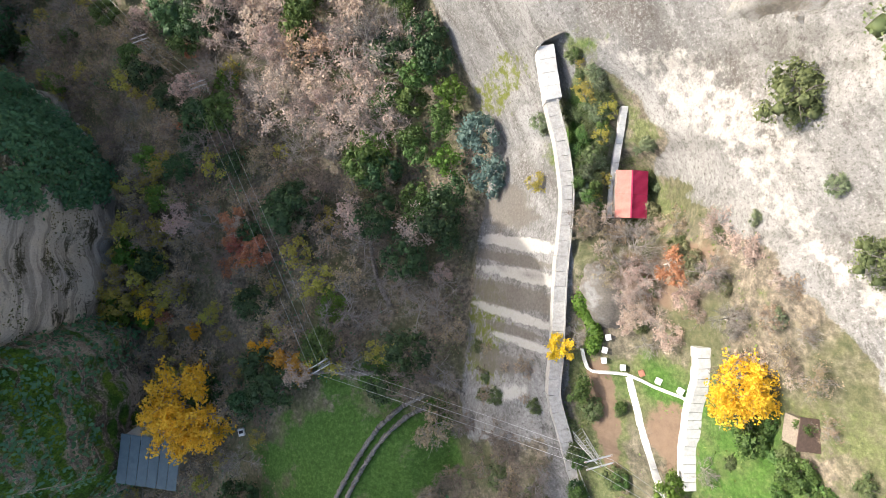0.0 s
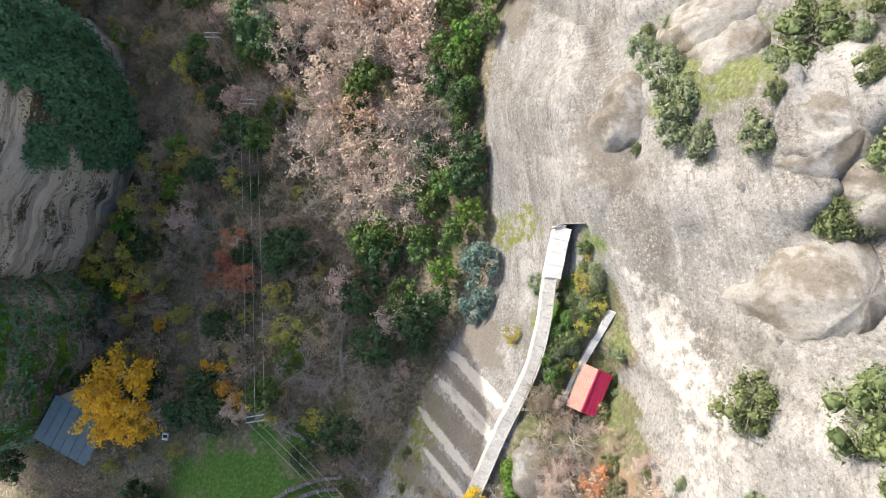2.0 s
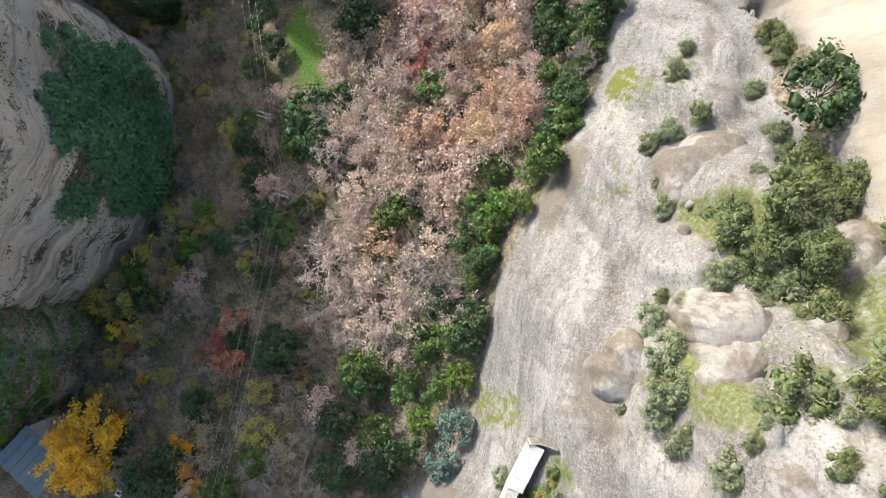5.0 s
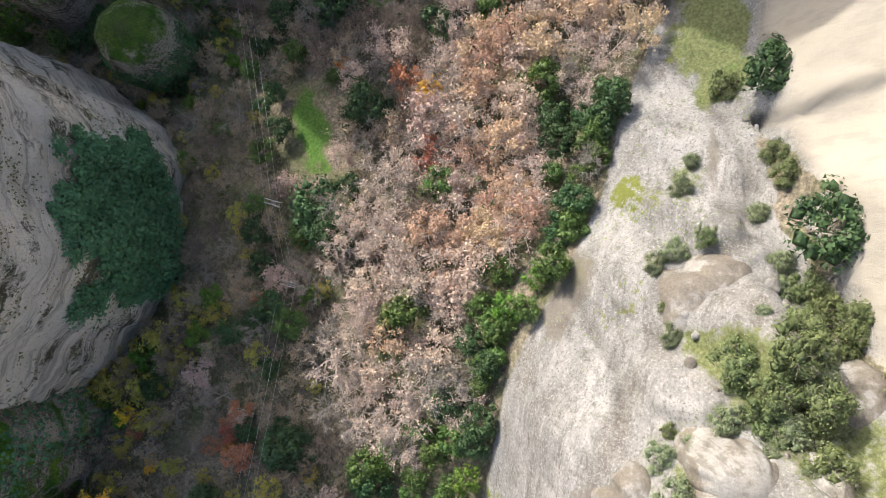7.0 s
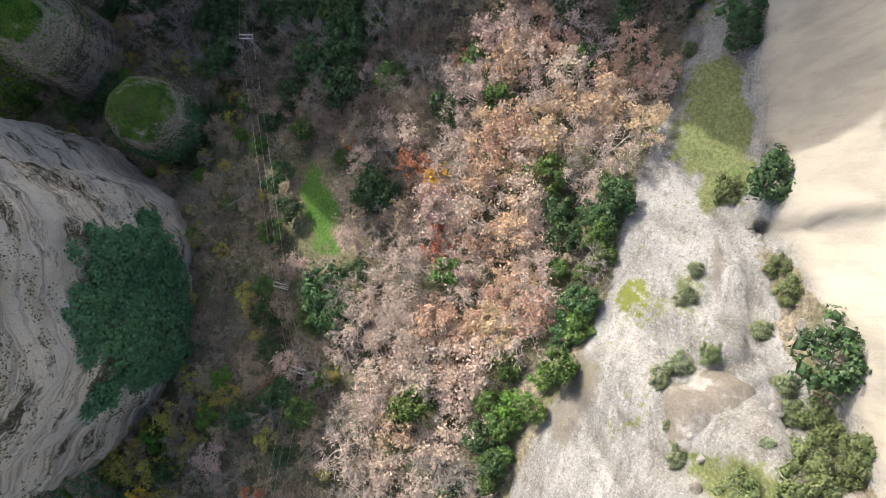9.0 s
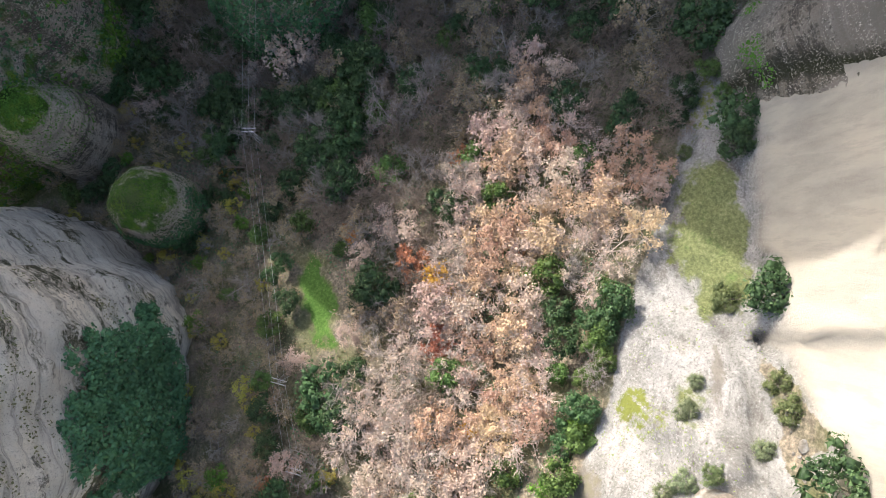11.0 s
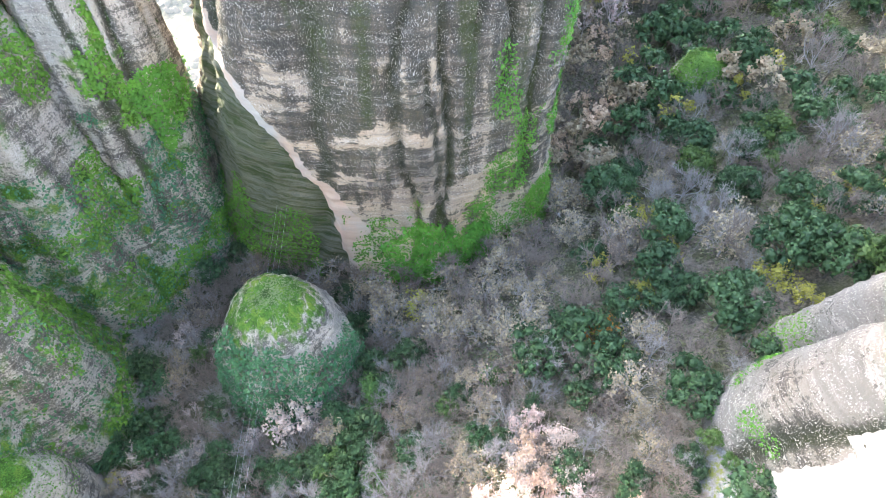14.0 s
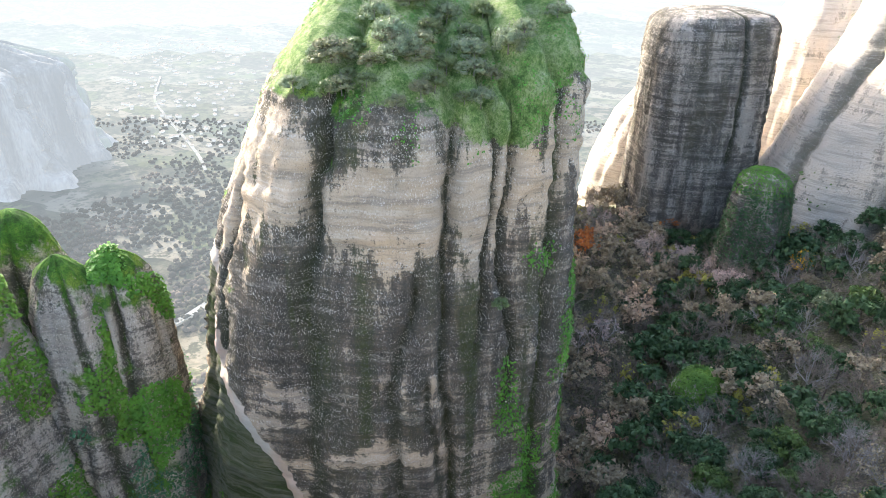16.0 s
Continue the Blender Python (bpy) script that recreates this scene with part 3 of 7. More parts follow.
def axis(lo, hi, step, far_lo, far_hi, n):
    core = np.arange(lo, hi, step)
    g = np.linspace(0, 1, n + 1)[1:]
    return np.concatenate([(lo - (lo - far_lo) * (0.03 * g + 0.97 * g ** 4))[::-1], core, core[-1] + (far_hi - core[-1]) * (0.03 * g + 0.97 * g ** 4)])


gx = axis(-125, 52, 0.8, -4200, 3000, 70)
gy = axis(-50, 150, 0.8, -2500, 4200, 80)
X, Y = np.meshgrid(gx, gy, indexing="ij")
Z = land(X, Y)
S = along(X, Y)
D = X - edge(Y)
FACES = grid_faces(len(gx), len(gy))[:, ::-1]
Q = across(X, Y)
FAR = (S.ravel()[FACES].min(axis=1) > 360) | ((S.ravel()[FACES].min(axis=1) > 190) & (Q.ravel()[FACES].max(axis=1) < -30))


def blob(x, y, cx, cy, rx, ry, turn=0.0):
    c, s = math.cos(radians(turn)), math.sin(radians(turn))
    u, v = (x - cx) * c + (y - cy) * s, -(x - cx) * s + (y - cy) * c
    ragged = 0.75 * fbm(x * 0.16, y * 0.16, 0, 4, 64) + 0.35 * fbm(x * 0.5, y * 0.5, 0, 2, 65)
    return np.clip(1.5 - np.sqrt((u / rx) ** 2 + (v / ry) ** 2) + ragged, 0, 1) * (np.hypot(u / rx, v / ry) < 1.9)


FOOT = X - np.interp(Y, WALL_Y, WALL_X) + 1.5 * vnoise(X * 0.25, Y * 0.25, 0, 23)
GULLY = sstep(-4.5, -3.0, FOOT) * (1 - sstep(-0.3, 0.6, FOOT)) * sstep(66, 70, Y) * (1 - sstep(92, 98, Y))
ROCKMASK = sstep(-1, 2, D) * (1 - sstep(140, 155, Y)) * (1 - 0.8 * GULLY)
ROCKMASK = ROCKMASK * (1 - np.maximum.reduce([blob(X, Y, 8, -35, 9, 9), blob(X, Y, 24, -24, 8, 10), 0.9 * blob(X, Y, 26, -7, 6, 5), blob(X, Y, 18, 14, 2.6, 8, 12)]))
BRINK = np.interp(Y, (-40, -17, -2, 9.3, 19.2, 25.6), (48, 40, 31.8, 27, 21.7, 14.3))  # where the bench meets the steep slab
TERRACE = (1 - sstep(-1.2, 0.6, X - BRINK + 0.9 * vnoise(X * 0.4, Y * 0.4, 0, 51))) * sstep(15.6, 16.6, X) * (1 - sstep(24, 26, Y)) * sstep(-40, -34, Y)
ROCKMASK = ROCKMASK * (1 - 0.95 * TERRACE)
GRASSMASK = np.maximum.reduce([
    blob(X, Y, -15, -33, 15, 12), blob(X, Y, -61.5, 57, 4.6, 9.5, 49), blob(X, Y, 20, -24, 3, 10), blob(X, Y, 26, -16, 6, 4),
    0.8 * blob(X, Y, 17, 16, 4, 9), 1.0 * blob(X, Y, -8, 110, 5.0, 14, 24), 0.7 * blob(X, Y, 16, 62, 6, 6), 0.65 * blob(X, Y, 18, 44, 4, 7),
    0.6 * blob(X, Y, 27, 60, 7, 10), 0.6 * blob(X, Y, 0, 82, 3, 6), 0.7 * blob(X, Y, 30, -24, 4, 7), TERRACE * np.clip(0.55 + 0.9 * fbm(X * 0.2, Y * 0.2, 0, 3, 71) - 0.5 * sstep(-14, -12, Y) * (1 - sstep(0, 4, Y)), 0, 1)])
LUSHMASK = np.maximum.reduce([blob(X, Y, -15, -33, 15, 12), blob(X, Y, -61.5, 57, 4.6, 9.5, 49), 0.7 * blob(X, Y, 26, -16, 6, 4), 0.3 * blob(X, Y, -8, 110, 5.0, 14, 24), 0.6 * blob(X, Y, 17, 16, 4, 9), 0.6 * blob(X, Y, 30, -24, 4, 7)])
MOSSMASK = np.maximum.reduce([0.55 * blob(X, Y, 8, 22, 4, 6), 0.6 * blob(X, Y, 6, -12, 4, 10), 0.5 * blob(X, Y, -2, 77, 3, 6), 0.4 * blob(X, Y, 2, 60, 3, 10), 0.6 * blob(X, Y, 4, 12, 3, 8), 0.75 * blob(X, Y, -5.5, 78, 1.8, 3), 0.7 * blob(X, Y, -4.5, 60, 2, 5), 0.6 * blob(X, Y, -11, 104, 1.5, 3), 0.5 * blob(X, Y, -21, 133, 3.5, 9, 20), 0.7 * blob(X, Y, -20, 118, 1.6, 8, 20)])
# first four blobs: streaks of sunlight across the slab, drawn as pale bands
PALE_LITMASK = np.maximum.reduce([blob(X, Y, 10, 1.0, 6, 1.0, -12), 0.9 * blob(X, Y, 10, -3.4, 6, 1.0, -8), 0.8 * blob(X, Y, 10, -9.4, 6, 0.8, -10), 0.8 * blob(X, Y, 11, -12.8, 5, 0.7, -8), 0.7 * blob(X, Y, 9, -20, 4, 1.2, 30), 0.52 * sstep(0.2, 2.2, X - BRINK) * (1 - sstep(3.0, 6.5, X - BRINK + 2 * vnoise(X * 0.2, Y * 0.2, 0, 53))) * (1 - sstep(24, 27, Y)) * sstep(-14, -6, Y)])
# the narrow blobs at y -1 to -16: shaded bands between those streaks
BROWN_SHADEMASK = np.maximum.reduce([0.9 * blob(X, Y, 10, 6, 4, 4), 0.9 * blob(X, Y, 9, -1.3, 6, 1.0, -10), 0.9 * blob(X, Y, 9, -6.4, 6, 1.6, -8), 0.8 * blob(X, Y, 10, -11.4, 5, 0.8, -8), 0.8 * blob(X, Y, 9, -16, 5, 2), 0.6 * blob(X, Y, 13, 36, 5, 6), 0.9 * blob(X, Y, -3.5, 58, 2.6, 7, 15), 0.7 * blob(X, Y, 1, 90, 1.2, 7, 25)])
WALLMASK = sstep(0.3, 1.6, X - np.interp(Y, WALL_Y, WALL_X) + 0.8 * vnoise(X * 0.3, Y * 0.3, 0, 2)) * (Y > 66) * (1 - sstep(146, 152, Y))
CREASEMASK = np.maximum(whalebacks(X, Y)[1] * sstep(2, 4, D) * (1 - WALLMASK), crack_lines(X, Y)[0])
DIRTMASK = np.maximum.reduce([blob(X, Y, 20, -20, 1.6, 8, 8), 0.75 * blob(X, Y, 25, -3, 4, 4), 0.4 * blob(X, Y, 24, 1, 6, 3), 0.8 * blob(X, Y, 26, -21, 2, 5)])


def sheet(name, sel, mat):
    used = np.unique(FACES[sel])
    back = np.zeros(X.size, int)
    back[used] = np.arange(len(used))
    me = mesh_from(name, np.stack([X.ravel(), Y.ravel(), Z.ravel()], -1)[used], back[FACES[sel]], mat, True)
    for key, arr in (("rock", ROCKMASK), ("grass", GRASSMASK), ("moss", MOSSMASK), ("dirt", DIRTMASK), ("pale", PALE_LITMASK), ("wall", WALLMASK), ("lush", LUSHMASK), ("crease", CREASEMASK), ("brown", BROWN_SHADEMASK)):
        me.attributes.new(key, "FLOAT", "POINT").data.foreach_set("value", arr.ravel()[used].astype(np.float32))
    return new(name, me)


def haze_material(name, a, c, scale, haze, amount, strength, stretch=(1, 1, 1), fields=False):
    """A distance that glows: backlit mist over the far valley, mixed in as emission."""
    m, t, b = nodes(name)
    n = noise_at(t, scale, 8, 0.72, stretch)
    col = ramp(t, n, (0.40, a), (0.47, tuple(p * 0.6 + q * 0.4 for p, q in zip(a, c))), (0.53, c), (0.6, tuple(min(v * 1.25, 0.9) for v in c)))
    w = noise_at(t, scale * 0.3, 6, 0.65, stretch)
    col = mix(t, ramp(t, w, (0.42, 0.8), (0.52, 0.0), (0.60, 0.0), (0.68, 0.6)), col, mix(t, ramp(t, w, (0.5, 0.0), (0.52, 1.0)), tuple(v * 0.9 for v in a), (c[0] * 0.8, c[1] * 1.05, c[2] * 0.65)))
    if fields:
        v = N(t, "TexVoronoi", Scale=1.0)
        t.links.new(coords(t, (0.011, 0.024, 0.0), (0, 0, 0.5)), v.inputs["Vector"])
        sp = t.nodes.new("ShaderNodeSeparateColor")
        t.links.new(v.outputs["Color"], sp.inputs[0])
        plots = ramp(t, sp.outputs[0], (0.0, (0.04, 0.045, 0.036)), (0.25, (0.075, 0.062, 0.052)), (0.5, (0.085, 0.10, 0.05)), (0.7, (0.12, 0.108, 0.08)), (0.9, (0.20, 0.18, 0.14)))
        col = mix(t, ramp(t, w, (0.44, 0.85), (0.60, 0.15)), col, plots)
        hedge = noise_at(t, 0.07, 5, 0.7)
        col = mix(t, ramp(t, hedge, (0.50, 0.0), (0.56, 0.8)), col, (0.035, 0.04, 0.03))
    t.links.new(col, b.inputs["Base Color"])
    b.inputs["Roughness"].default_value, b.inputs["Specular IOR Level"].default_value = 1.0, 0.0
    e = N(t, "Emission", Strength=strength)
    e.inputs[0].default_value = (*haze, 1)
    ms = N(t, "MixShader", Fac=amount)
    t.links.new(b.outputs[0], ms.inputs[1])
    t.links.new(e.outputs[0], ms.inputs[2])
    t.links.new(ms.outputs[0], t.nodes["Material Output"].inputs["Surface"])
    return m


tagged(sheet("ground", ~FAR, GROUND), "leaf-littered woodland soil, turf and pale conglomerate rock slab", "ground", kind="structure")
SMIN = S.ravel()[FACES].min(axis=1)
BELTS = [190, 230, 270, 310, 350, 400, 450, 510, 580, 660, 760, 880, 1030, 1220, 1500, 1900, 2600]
# farther belts glow more: the haze is put into their material
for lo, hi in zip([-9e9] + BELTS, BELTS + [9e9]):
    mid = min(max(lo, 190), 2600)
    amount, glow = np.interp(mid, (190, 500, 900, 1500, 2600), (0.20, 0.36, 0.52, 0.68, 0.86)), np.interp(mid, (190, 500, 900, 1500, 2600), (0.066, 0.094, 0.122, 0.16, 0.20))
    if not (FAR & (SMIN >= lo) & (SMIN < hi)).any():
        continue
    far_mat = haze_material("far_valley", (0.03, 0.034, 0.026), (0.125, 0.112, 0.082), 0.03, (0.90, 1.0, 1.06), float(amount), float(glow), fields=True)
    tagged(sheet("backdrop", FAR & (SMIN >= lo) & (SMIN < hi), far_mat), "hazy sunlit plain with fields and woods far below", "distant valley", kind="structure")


def top(x, y):
    """Height of the finished ground at one place."""
    i = min(max(int(np.searchsorted(gx, x)) - 1, 0), len(gx) - 2)
    j = min(max(int(np.searchsorted(gy, y)) - 1, 0), len(gy) - 2)
    u, v = (x - gx[i]) / (gx[i + 1] - gx[i]), (y - gy[j]) / (gy[j + 1] - gy[j])
    return float((Z[i, j] * (1 - u) + Z[i + 1, j] * u) * (1 - v) + (Z[i, j + 1] * (1 - u) + Z[i + 1, j + 1] * u) * v)


# ---- rock masses ----
ROCKS = []


def rock_mass(name, cx, cy, profile, a, b, turn, seed, mat, label, lobes=3.0, amp=0.10, cracks=(), nt=160, nz=90, power=2.4, cap=0.0, face=None, rim=None, sides=None, back=0.0, scar=None):
    """A pinnacle or boulder. profile: (height, share of the footprint) from the foot up; sides: (height, stretch to the left, right and front); back: how far the top leans away above 88 m; cracks: (degrees, width in degrees, depth, from height, to height)."""
    th = np.linspace(0, 2 * math.pi, nt, endpoint=False)
    if face is not None:
        th = th + 0.62 * np.sin(th - radians(face) + math.pi) * -1.0
    hz, hs = np.array([p[0] for p in profile], float), np.array([p[1] for p in profile], float)
    arc = np.concatenate([[0], np.cumsum(np.hypot(np.diff(hz), np.diff(hs) * (a + b) / 2))])
    u = np.linspace(0, arc[-1], nz)
    zz, ss = np.interp(u, arc, hz), np.interp(u, arc, hs)
    for _ in range(3):
        ss[1:-1] = (ss[:-2] + 2 * ss[1:-1] + ss[2:]) / 4
        zz[1:-1] = (zz[:-2] + 2 * zz[1:-1] + zz[2:]) / 4
    T, ZZ = np.meshgrid(th, zz)
    SS = np.meshgrid(th, ss)[1]
    r = 1 / (np.abs(np.cos(T) / a) ** power + np.abs(np.sin(T) / b) ** power) ** (1 / power)
    ux, uy = np.cos(T), np.sin(T)
    size = (a + b) / 2
    n1 = fbm(ux * lobes + seed, uy * lobes, ZZ / size * 0.35, 4, seed)
    n2 = fbm(ux * size * 0.35, uy * size * 0.35, ZZ * 0.12, 5, seed + 3)
    ledge = fbm(ux * 1.5, uy * 1.5, ZZ * 0.45, 4, seed + 7)
    rough = fbm(ux * size * 0.7 + seed, uy * size * 0.7, ZZ * 0.7, 3, seed + 11) + 0.6 * np.abs(fbm(ux * 2.5, uy * 2.5, ZZ * 1.1, 3, seed + 13))
    R = r * SS * (1 + amp * n1 * 2) + np.minimum(SS * 4, 1) * 1.0 * rough * min(1, size / 20) + np.minimum(SS * 4, 1) * (amp * size * 0.18 * n2 + 0.9 * np.abs(ledge) * min(1, size / 20))
    mark = np.zeros_like(R)
    lift = np.zeros_like(R)
    if rim is not None:
        cuts = np.sort(np.array([c[0] for c in cracks if c[4] > 80]))
        k = np.searchsorted(cuts, (np.degrees(T) + 180) % 360 - 180)
        lo_, hi_ = np.append(cuts[-1] - 360, cuts)[k], np.append(cuts, cuts[0] + 360)[k]
        share = ((np.degrees(T) + 180) % 360 - 180 - lo_) / (hi_ - lo_)
        belly = 1 - (2 * share - 1) ** 2
        R = R + np.minimum(hi_ - lo_, 30) / 30 * 3.2 * np.sqrt(np.clip(belly, 0, 1)) * sstep(-30, 40, ZZ) * np.minimum(SS * 1.5, 1) - 1.2 * sstep(-30, 40, ZZ) * np.minimum(SS * 1.5, 1)
        lift = (8.0 * (hash3(k, k * 0, k * 0, seed) - 0.5) + 2.5 * belly) * sstep(rim - 40, rim, ZZ) * np.minimum(SS * 1.6, 1)
    for deg, wide, deep, z0, z1 in cracks:
        wob = deg + 3.4 * vnoise(ZZ * 0.04, deg * 1.7, 0, 5) + 1.5 * vnoise(ZZ * 0.16, deg * 3.1, 0, 6)
        dd = (np.degrees(T) - wob + 180) % 360 - 180
        on = sstep(z0 - 4, z0 + 4, ZZ) * (1 - sstep(z1 - 4, z1 + 4, ZZ))
        mark = np.maximum(mark, np.exp(-np.abs(dd / (wide * 0.9)) ** 2) * on)
        R = R - deep * np.exp(-np.abs(dd / wide) ** 1.5) * on * np.minimum(SS * 2, 1)
    c, s = math.cos(radians(turn)), math.sin(radians(turn))
    PX, PY = R * ux, R * uy
    if sides is not None:
        k = np.array(sides, float)
        PY = PY * np.where(PY < 0, np.interp(ZZ, k[:, 0], k[:, 1]), np.interp(ZZ, k[:, 0], k[:, 2]))
        PX = np.where(PX > 0, PX * np.interp(ZZ, k[:, 0], k[:, 3]), PX) - back * np.clip(ZZ - 88, 0, 40)
    if scar is not None:
        k = np.array(scar, float)
        off = PY - np.interp(ZZ, k[:, 0], k[:, 1]) + 2.2 * fbm(ZZ * 0.12, PY * 0.12, 0, 4, 19)
        front = sstep(0, 8, PX)
        bank = (1 - sstep(-2.5, 0.0, off)) * front
        pale = sstep(-2.5, -0.5, off) * (1 - sstep(0.6, 1.0, off / np.interp(ZZ, k[:, 0], k[:, 2]))) * front
        PX = PX - 3.2 * bank * (1 - sstep(25, 45, ZZ))
    zc = ZZ + np.minimum(SS * 3, 1) * 0.05 * size * amp * 4 * n2 * 0.5
    zc = zc + lift
    verts = np.stack([cx + PX * c - PY * s, cy + PX * s + PY * c, zc], -1).reshape(-1, 3)
    faces = grid_faces(nz, nt, True)
    top_i = len(verts)
    verts = np.vstack([verts, [[cx + (verts[-nt:, 0].mean() - cx), verts[-nt:, 1].mean(), verts[-nt:, 2].max() + cap]]])
    tri = [(top_i - nt + i, top_i - nt + (i + 1) % nt, top_i) for i in range(nt)]
    me = mesh_from(name, verts, (faces, np.array(tri)), mat, True)
    me.attributes.new("crack", "FLOAT", "POINT").data.foreach_set("value", np.append(mark.ravel(), 0).astype(np.float32))
    if scar is not None:
        me.attributes.new("bank", "FLOAT", "POINT").data.foreach_set("value", np.append(bank.ravel(), 0).astype(np.float32))
        me.attributes.new("scar", "FLOAT", "POINT").data.foreach_set("value", np.append(pale.ravel(), 0).astype(np.float32))
    if rim is not None:
        side = PY.ravel()
        green = sstep(rim - 3, rim + 4, zc.ravel() + 0.36 * np.clip(side - 1, 0, 20) - 2 - 0.6 * np.clip(side - 24, 0, 30) + 11 * fbm(verts[:-1, 0] * 0.07, verts[:-1, 1] * 0.07, zc.ravel() * 0.035, 4, 44))
        me.attributes.new("turf", "FLOAT", "POINT").data.foreach_set("value", np.append(green, 1).astype(np.float32))
    ob = tagged(new(name, me), label, "rock")
    nrm = np.empty(len(me.vertices) * 3, np.float32)
    me.vertices.foreach_get("normal", nrm)
    ROCKS.append((ob, verts, nrm.reshape(-1, 3)))
    return ob


PILLAR_CRACKS = [(d, w, dp, z0, z1) for d, w, dp, z0, z1 in (
    (-21, 1.8, 3.4, 58, 96), (-20, 2.2, 1.0, -50, 58), (0.5, 1.0, 2.2, -55, 52), (7, 0.8, 1.6, -50, 30), (12.6, 1.1, 3.0, -60, 104), (23, 1.0, 2.4, 30, 104), (31, 1.2, 3.0, 15, 104), (45, 1.6, 3.0, -20, 104), (-50, 2.0, 3.0, 22, 66), (-70, 1.8, 2.8, -10, 85), (66, 2.0, 2.5, -30, 95))]
PILLAR_SIDES = [(-80, 1.55, 1.02, 0.68), (-60, 1.52, 1.0, 0.69), (-35, 1.50, 1.0, 0.76), (-10, 1.44, 0.99, 0.85), (5, 1.34, 0.98, 0.89), (21, 1.31, 1.01, 0.92), (40, 1.21, 1.02, 0.95), (54, 1.10, 1.02, 0.97), (67, 0.95, 1.05, 1.0), (78, 0.82, 1.1, 1.0), (84, 0.76, 1.18, 1.0), (92, 0.70, 1.3, 1.0), (98, 0.62, 1.45, 1.0), (106, 0.6, 1.7, 1.0), (115, 0.6, 1.9, 1.0)]
PILLAR_SCAR = [(-80, -17, 10), (-57, -18, 11), (-30, -20, 9), (-12, -23.5, 4.5), (12, -36.5, 4.0), (30, -43, 3.0), (45, -47, 1.5), (60, -70, 1.0)]  # height, side, width of the bare strip
rock_mass("rock_pinnacle", -132.6, 187.3, [(-80, 1.2), (-52, 1.12), (-36, 1.07), (-15, 1.03), (20, 0.99), (48, 0.96), (66, 0.93), (76, 0.905), (82, 0.87), (85, 0.80), (91, 0.70), (99, 0.56), (106, 0.42), (113, 0.2), (115, 0.03)], 42, 38, -54, 3, PINNACLE, "tall grey rock pinnacle with black lichen streaks and grassy top", 2.2, 0.055, PILLAR_CRACKS, 440, 220, 2.6, 0.0, 0, 82, PILLAR_SIDES, 1.2, PILLAR_SCAR)
rock_mass("rock_pinnacle", -186, 140, [(-75, 1.2), (-50, 1.1), (-20, 1.0), (10, 0.92), (30, 0.8), (38, 0.55), (41, 0.25), (42, 0.03)], 11, 10, 20, 11, CLIFF_MOSSY, "mossy rounded rock tower with dark clefts", 2.5, 0.12, [(-60, 6, 1.5, -40, 45)], 120, 90)
rock_mass("rock_pinnacle", -191.2, 130, [(-75, 2.0), (-50, 1.7), (-20, 1.35), (10, 1.05), (30, 0.8), (39, 0.5), (42, 0.2), (43, 0.03)], 11, 9, 10, 17, CLIFF_MOSSY, "mossy rounded rock tower beside its twin", 2.5, 0.12, [(-30, 6, 1.5, -40, 45)], 120, 90)
rock_mass("rock_pinnacle", -203, 108, [(-75, 2.2), (-50, 1.85), (-20, 1.4), (15, 1.05), (40, 0.8), (53, 0.5), (57, 0.2), (58, 0.03)], 16, 14, 10, 19, CLIFF_MOSSY, "rounded grey rock tower with a mossy crown", 2.5, 0.12, (), 140, 90)
rock_mass("rock_pinnacle", -190, 56, [(-75, 1.35), (-50, 1.15), (-20, 0.92), (10, 0.75), (35, 0.62), (55, 0.4), (66, 0.15), (68, 0.02)], 40, 32, 10, 23, CLIFF_MOSSY, "broad mossy rock tower with pale scars", 2.5, 0.12, (), 160, 100)
rock_mass("rock_pinnacle", -110, 0, [(-60, 1.08), (-35, 1.02), (-20, 0.99), (0, 0.96), (20, 0.94), (40, 0.93), (56, 0.9), (63, 0.84), (69, 0.6), (73, 0.3), (75, 0.05)], 43, 36, 0, 29, CLIFF_BANDED, "steep grey rock wall banded with dark moss", 2.5, 0.07, (), 220, 140, 2.0)
rock_mass("rock_pinnacle", -86, -28, [(-50, 1.1), (-20, 1.0), (-5, 0.85), (8, 0.6), (15, 0.3), (17, 0.05)], 30, 22, -20, 33, CLIFF_MOSSY, "low rock shoulder overgrown with dark ivy", 2.5, 0.08, (), 160, 90, 2.0)
rock_mass("boulder", -110, 51.5, [(-62, 0.9), (-48, 1.0), (-42, 1.0), (-37, 0.85), (-33.5, 0.5), (-32.5, 0.2), (-32.3, 0.03)], 9.5, 9.0, 0, 37, BOULDER, "rounded boulder under a green cap of moss", 2.0, 0.06, (), 90, 50, 2.1)
rock_mass("boulder", -123, 117, [(-70, 1.1), (-52, 1.02), (-40, 0.9), (-30, 0.66), (-25, 0.42), (-22.5, 0.2), (-22, 0.03)], 18, 17, 0, 43, BOULDER, "great domed boulder capped with bright green moss", 2.0, 0.07, (), 120, 70, 2.1)
rock_mass("boulder", -148, 52, [(-75, 1.1), (-55, 1.02), (-45, 0.9), (-36, 0.6), (-32, 0.3), (-31, 0.05)], 13, 11, 0, 47, BOULDER, "mossy boulder in front of a shallow cave", 2.0, 0.07, (), 90, 50, 2.1)
rock_mass("rock_wall", 14, 144, [(-40, 1.1), (-8, 1.0), (10, 0.88), (30, 0.72), (48, 0.5), (60, 0.25), (63, 0.04)], 40, 20, -8, 51, CLIFF_SHADED, "smooth pale rock wall half in shade", 2.0, 0.05, [(200, 3, 2, -10, 60)], 200, 110, 2.0)
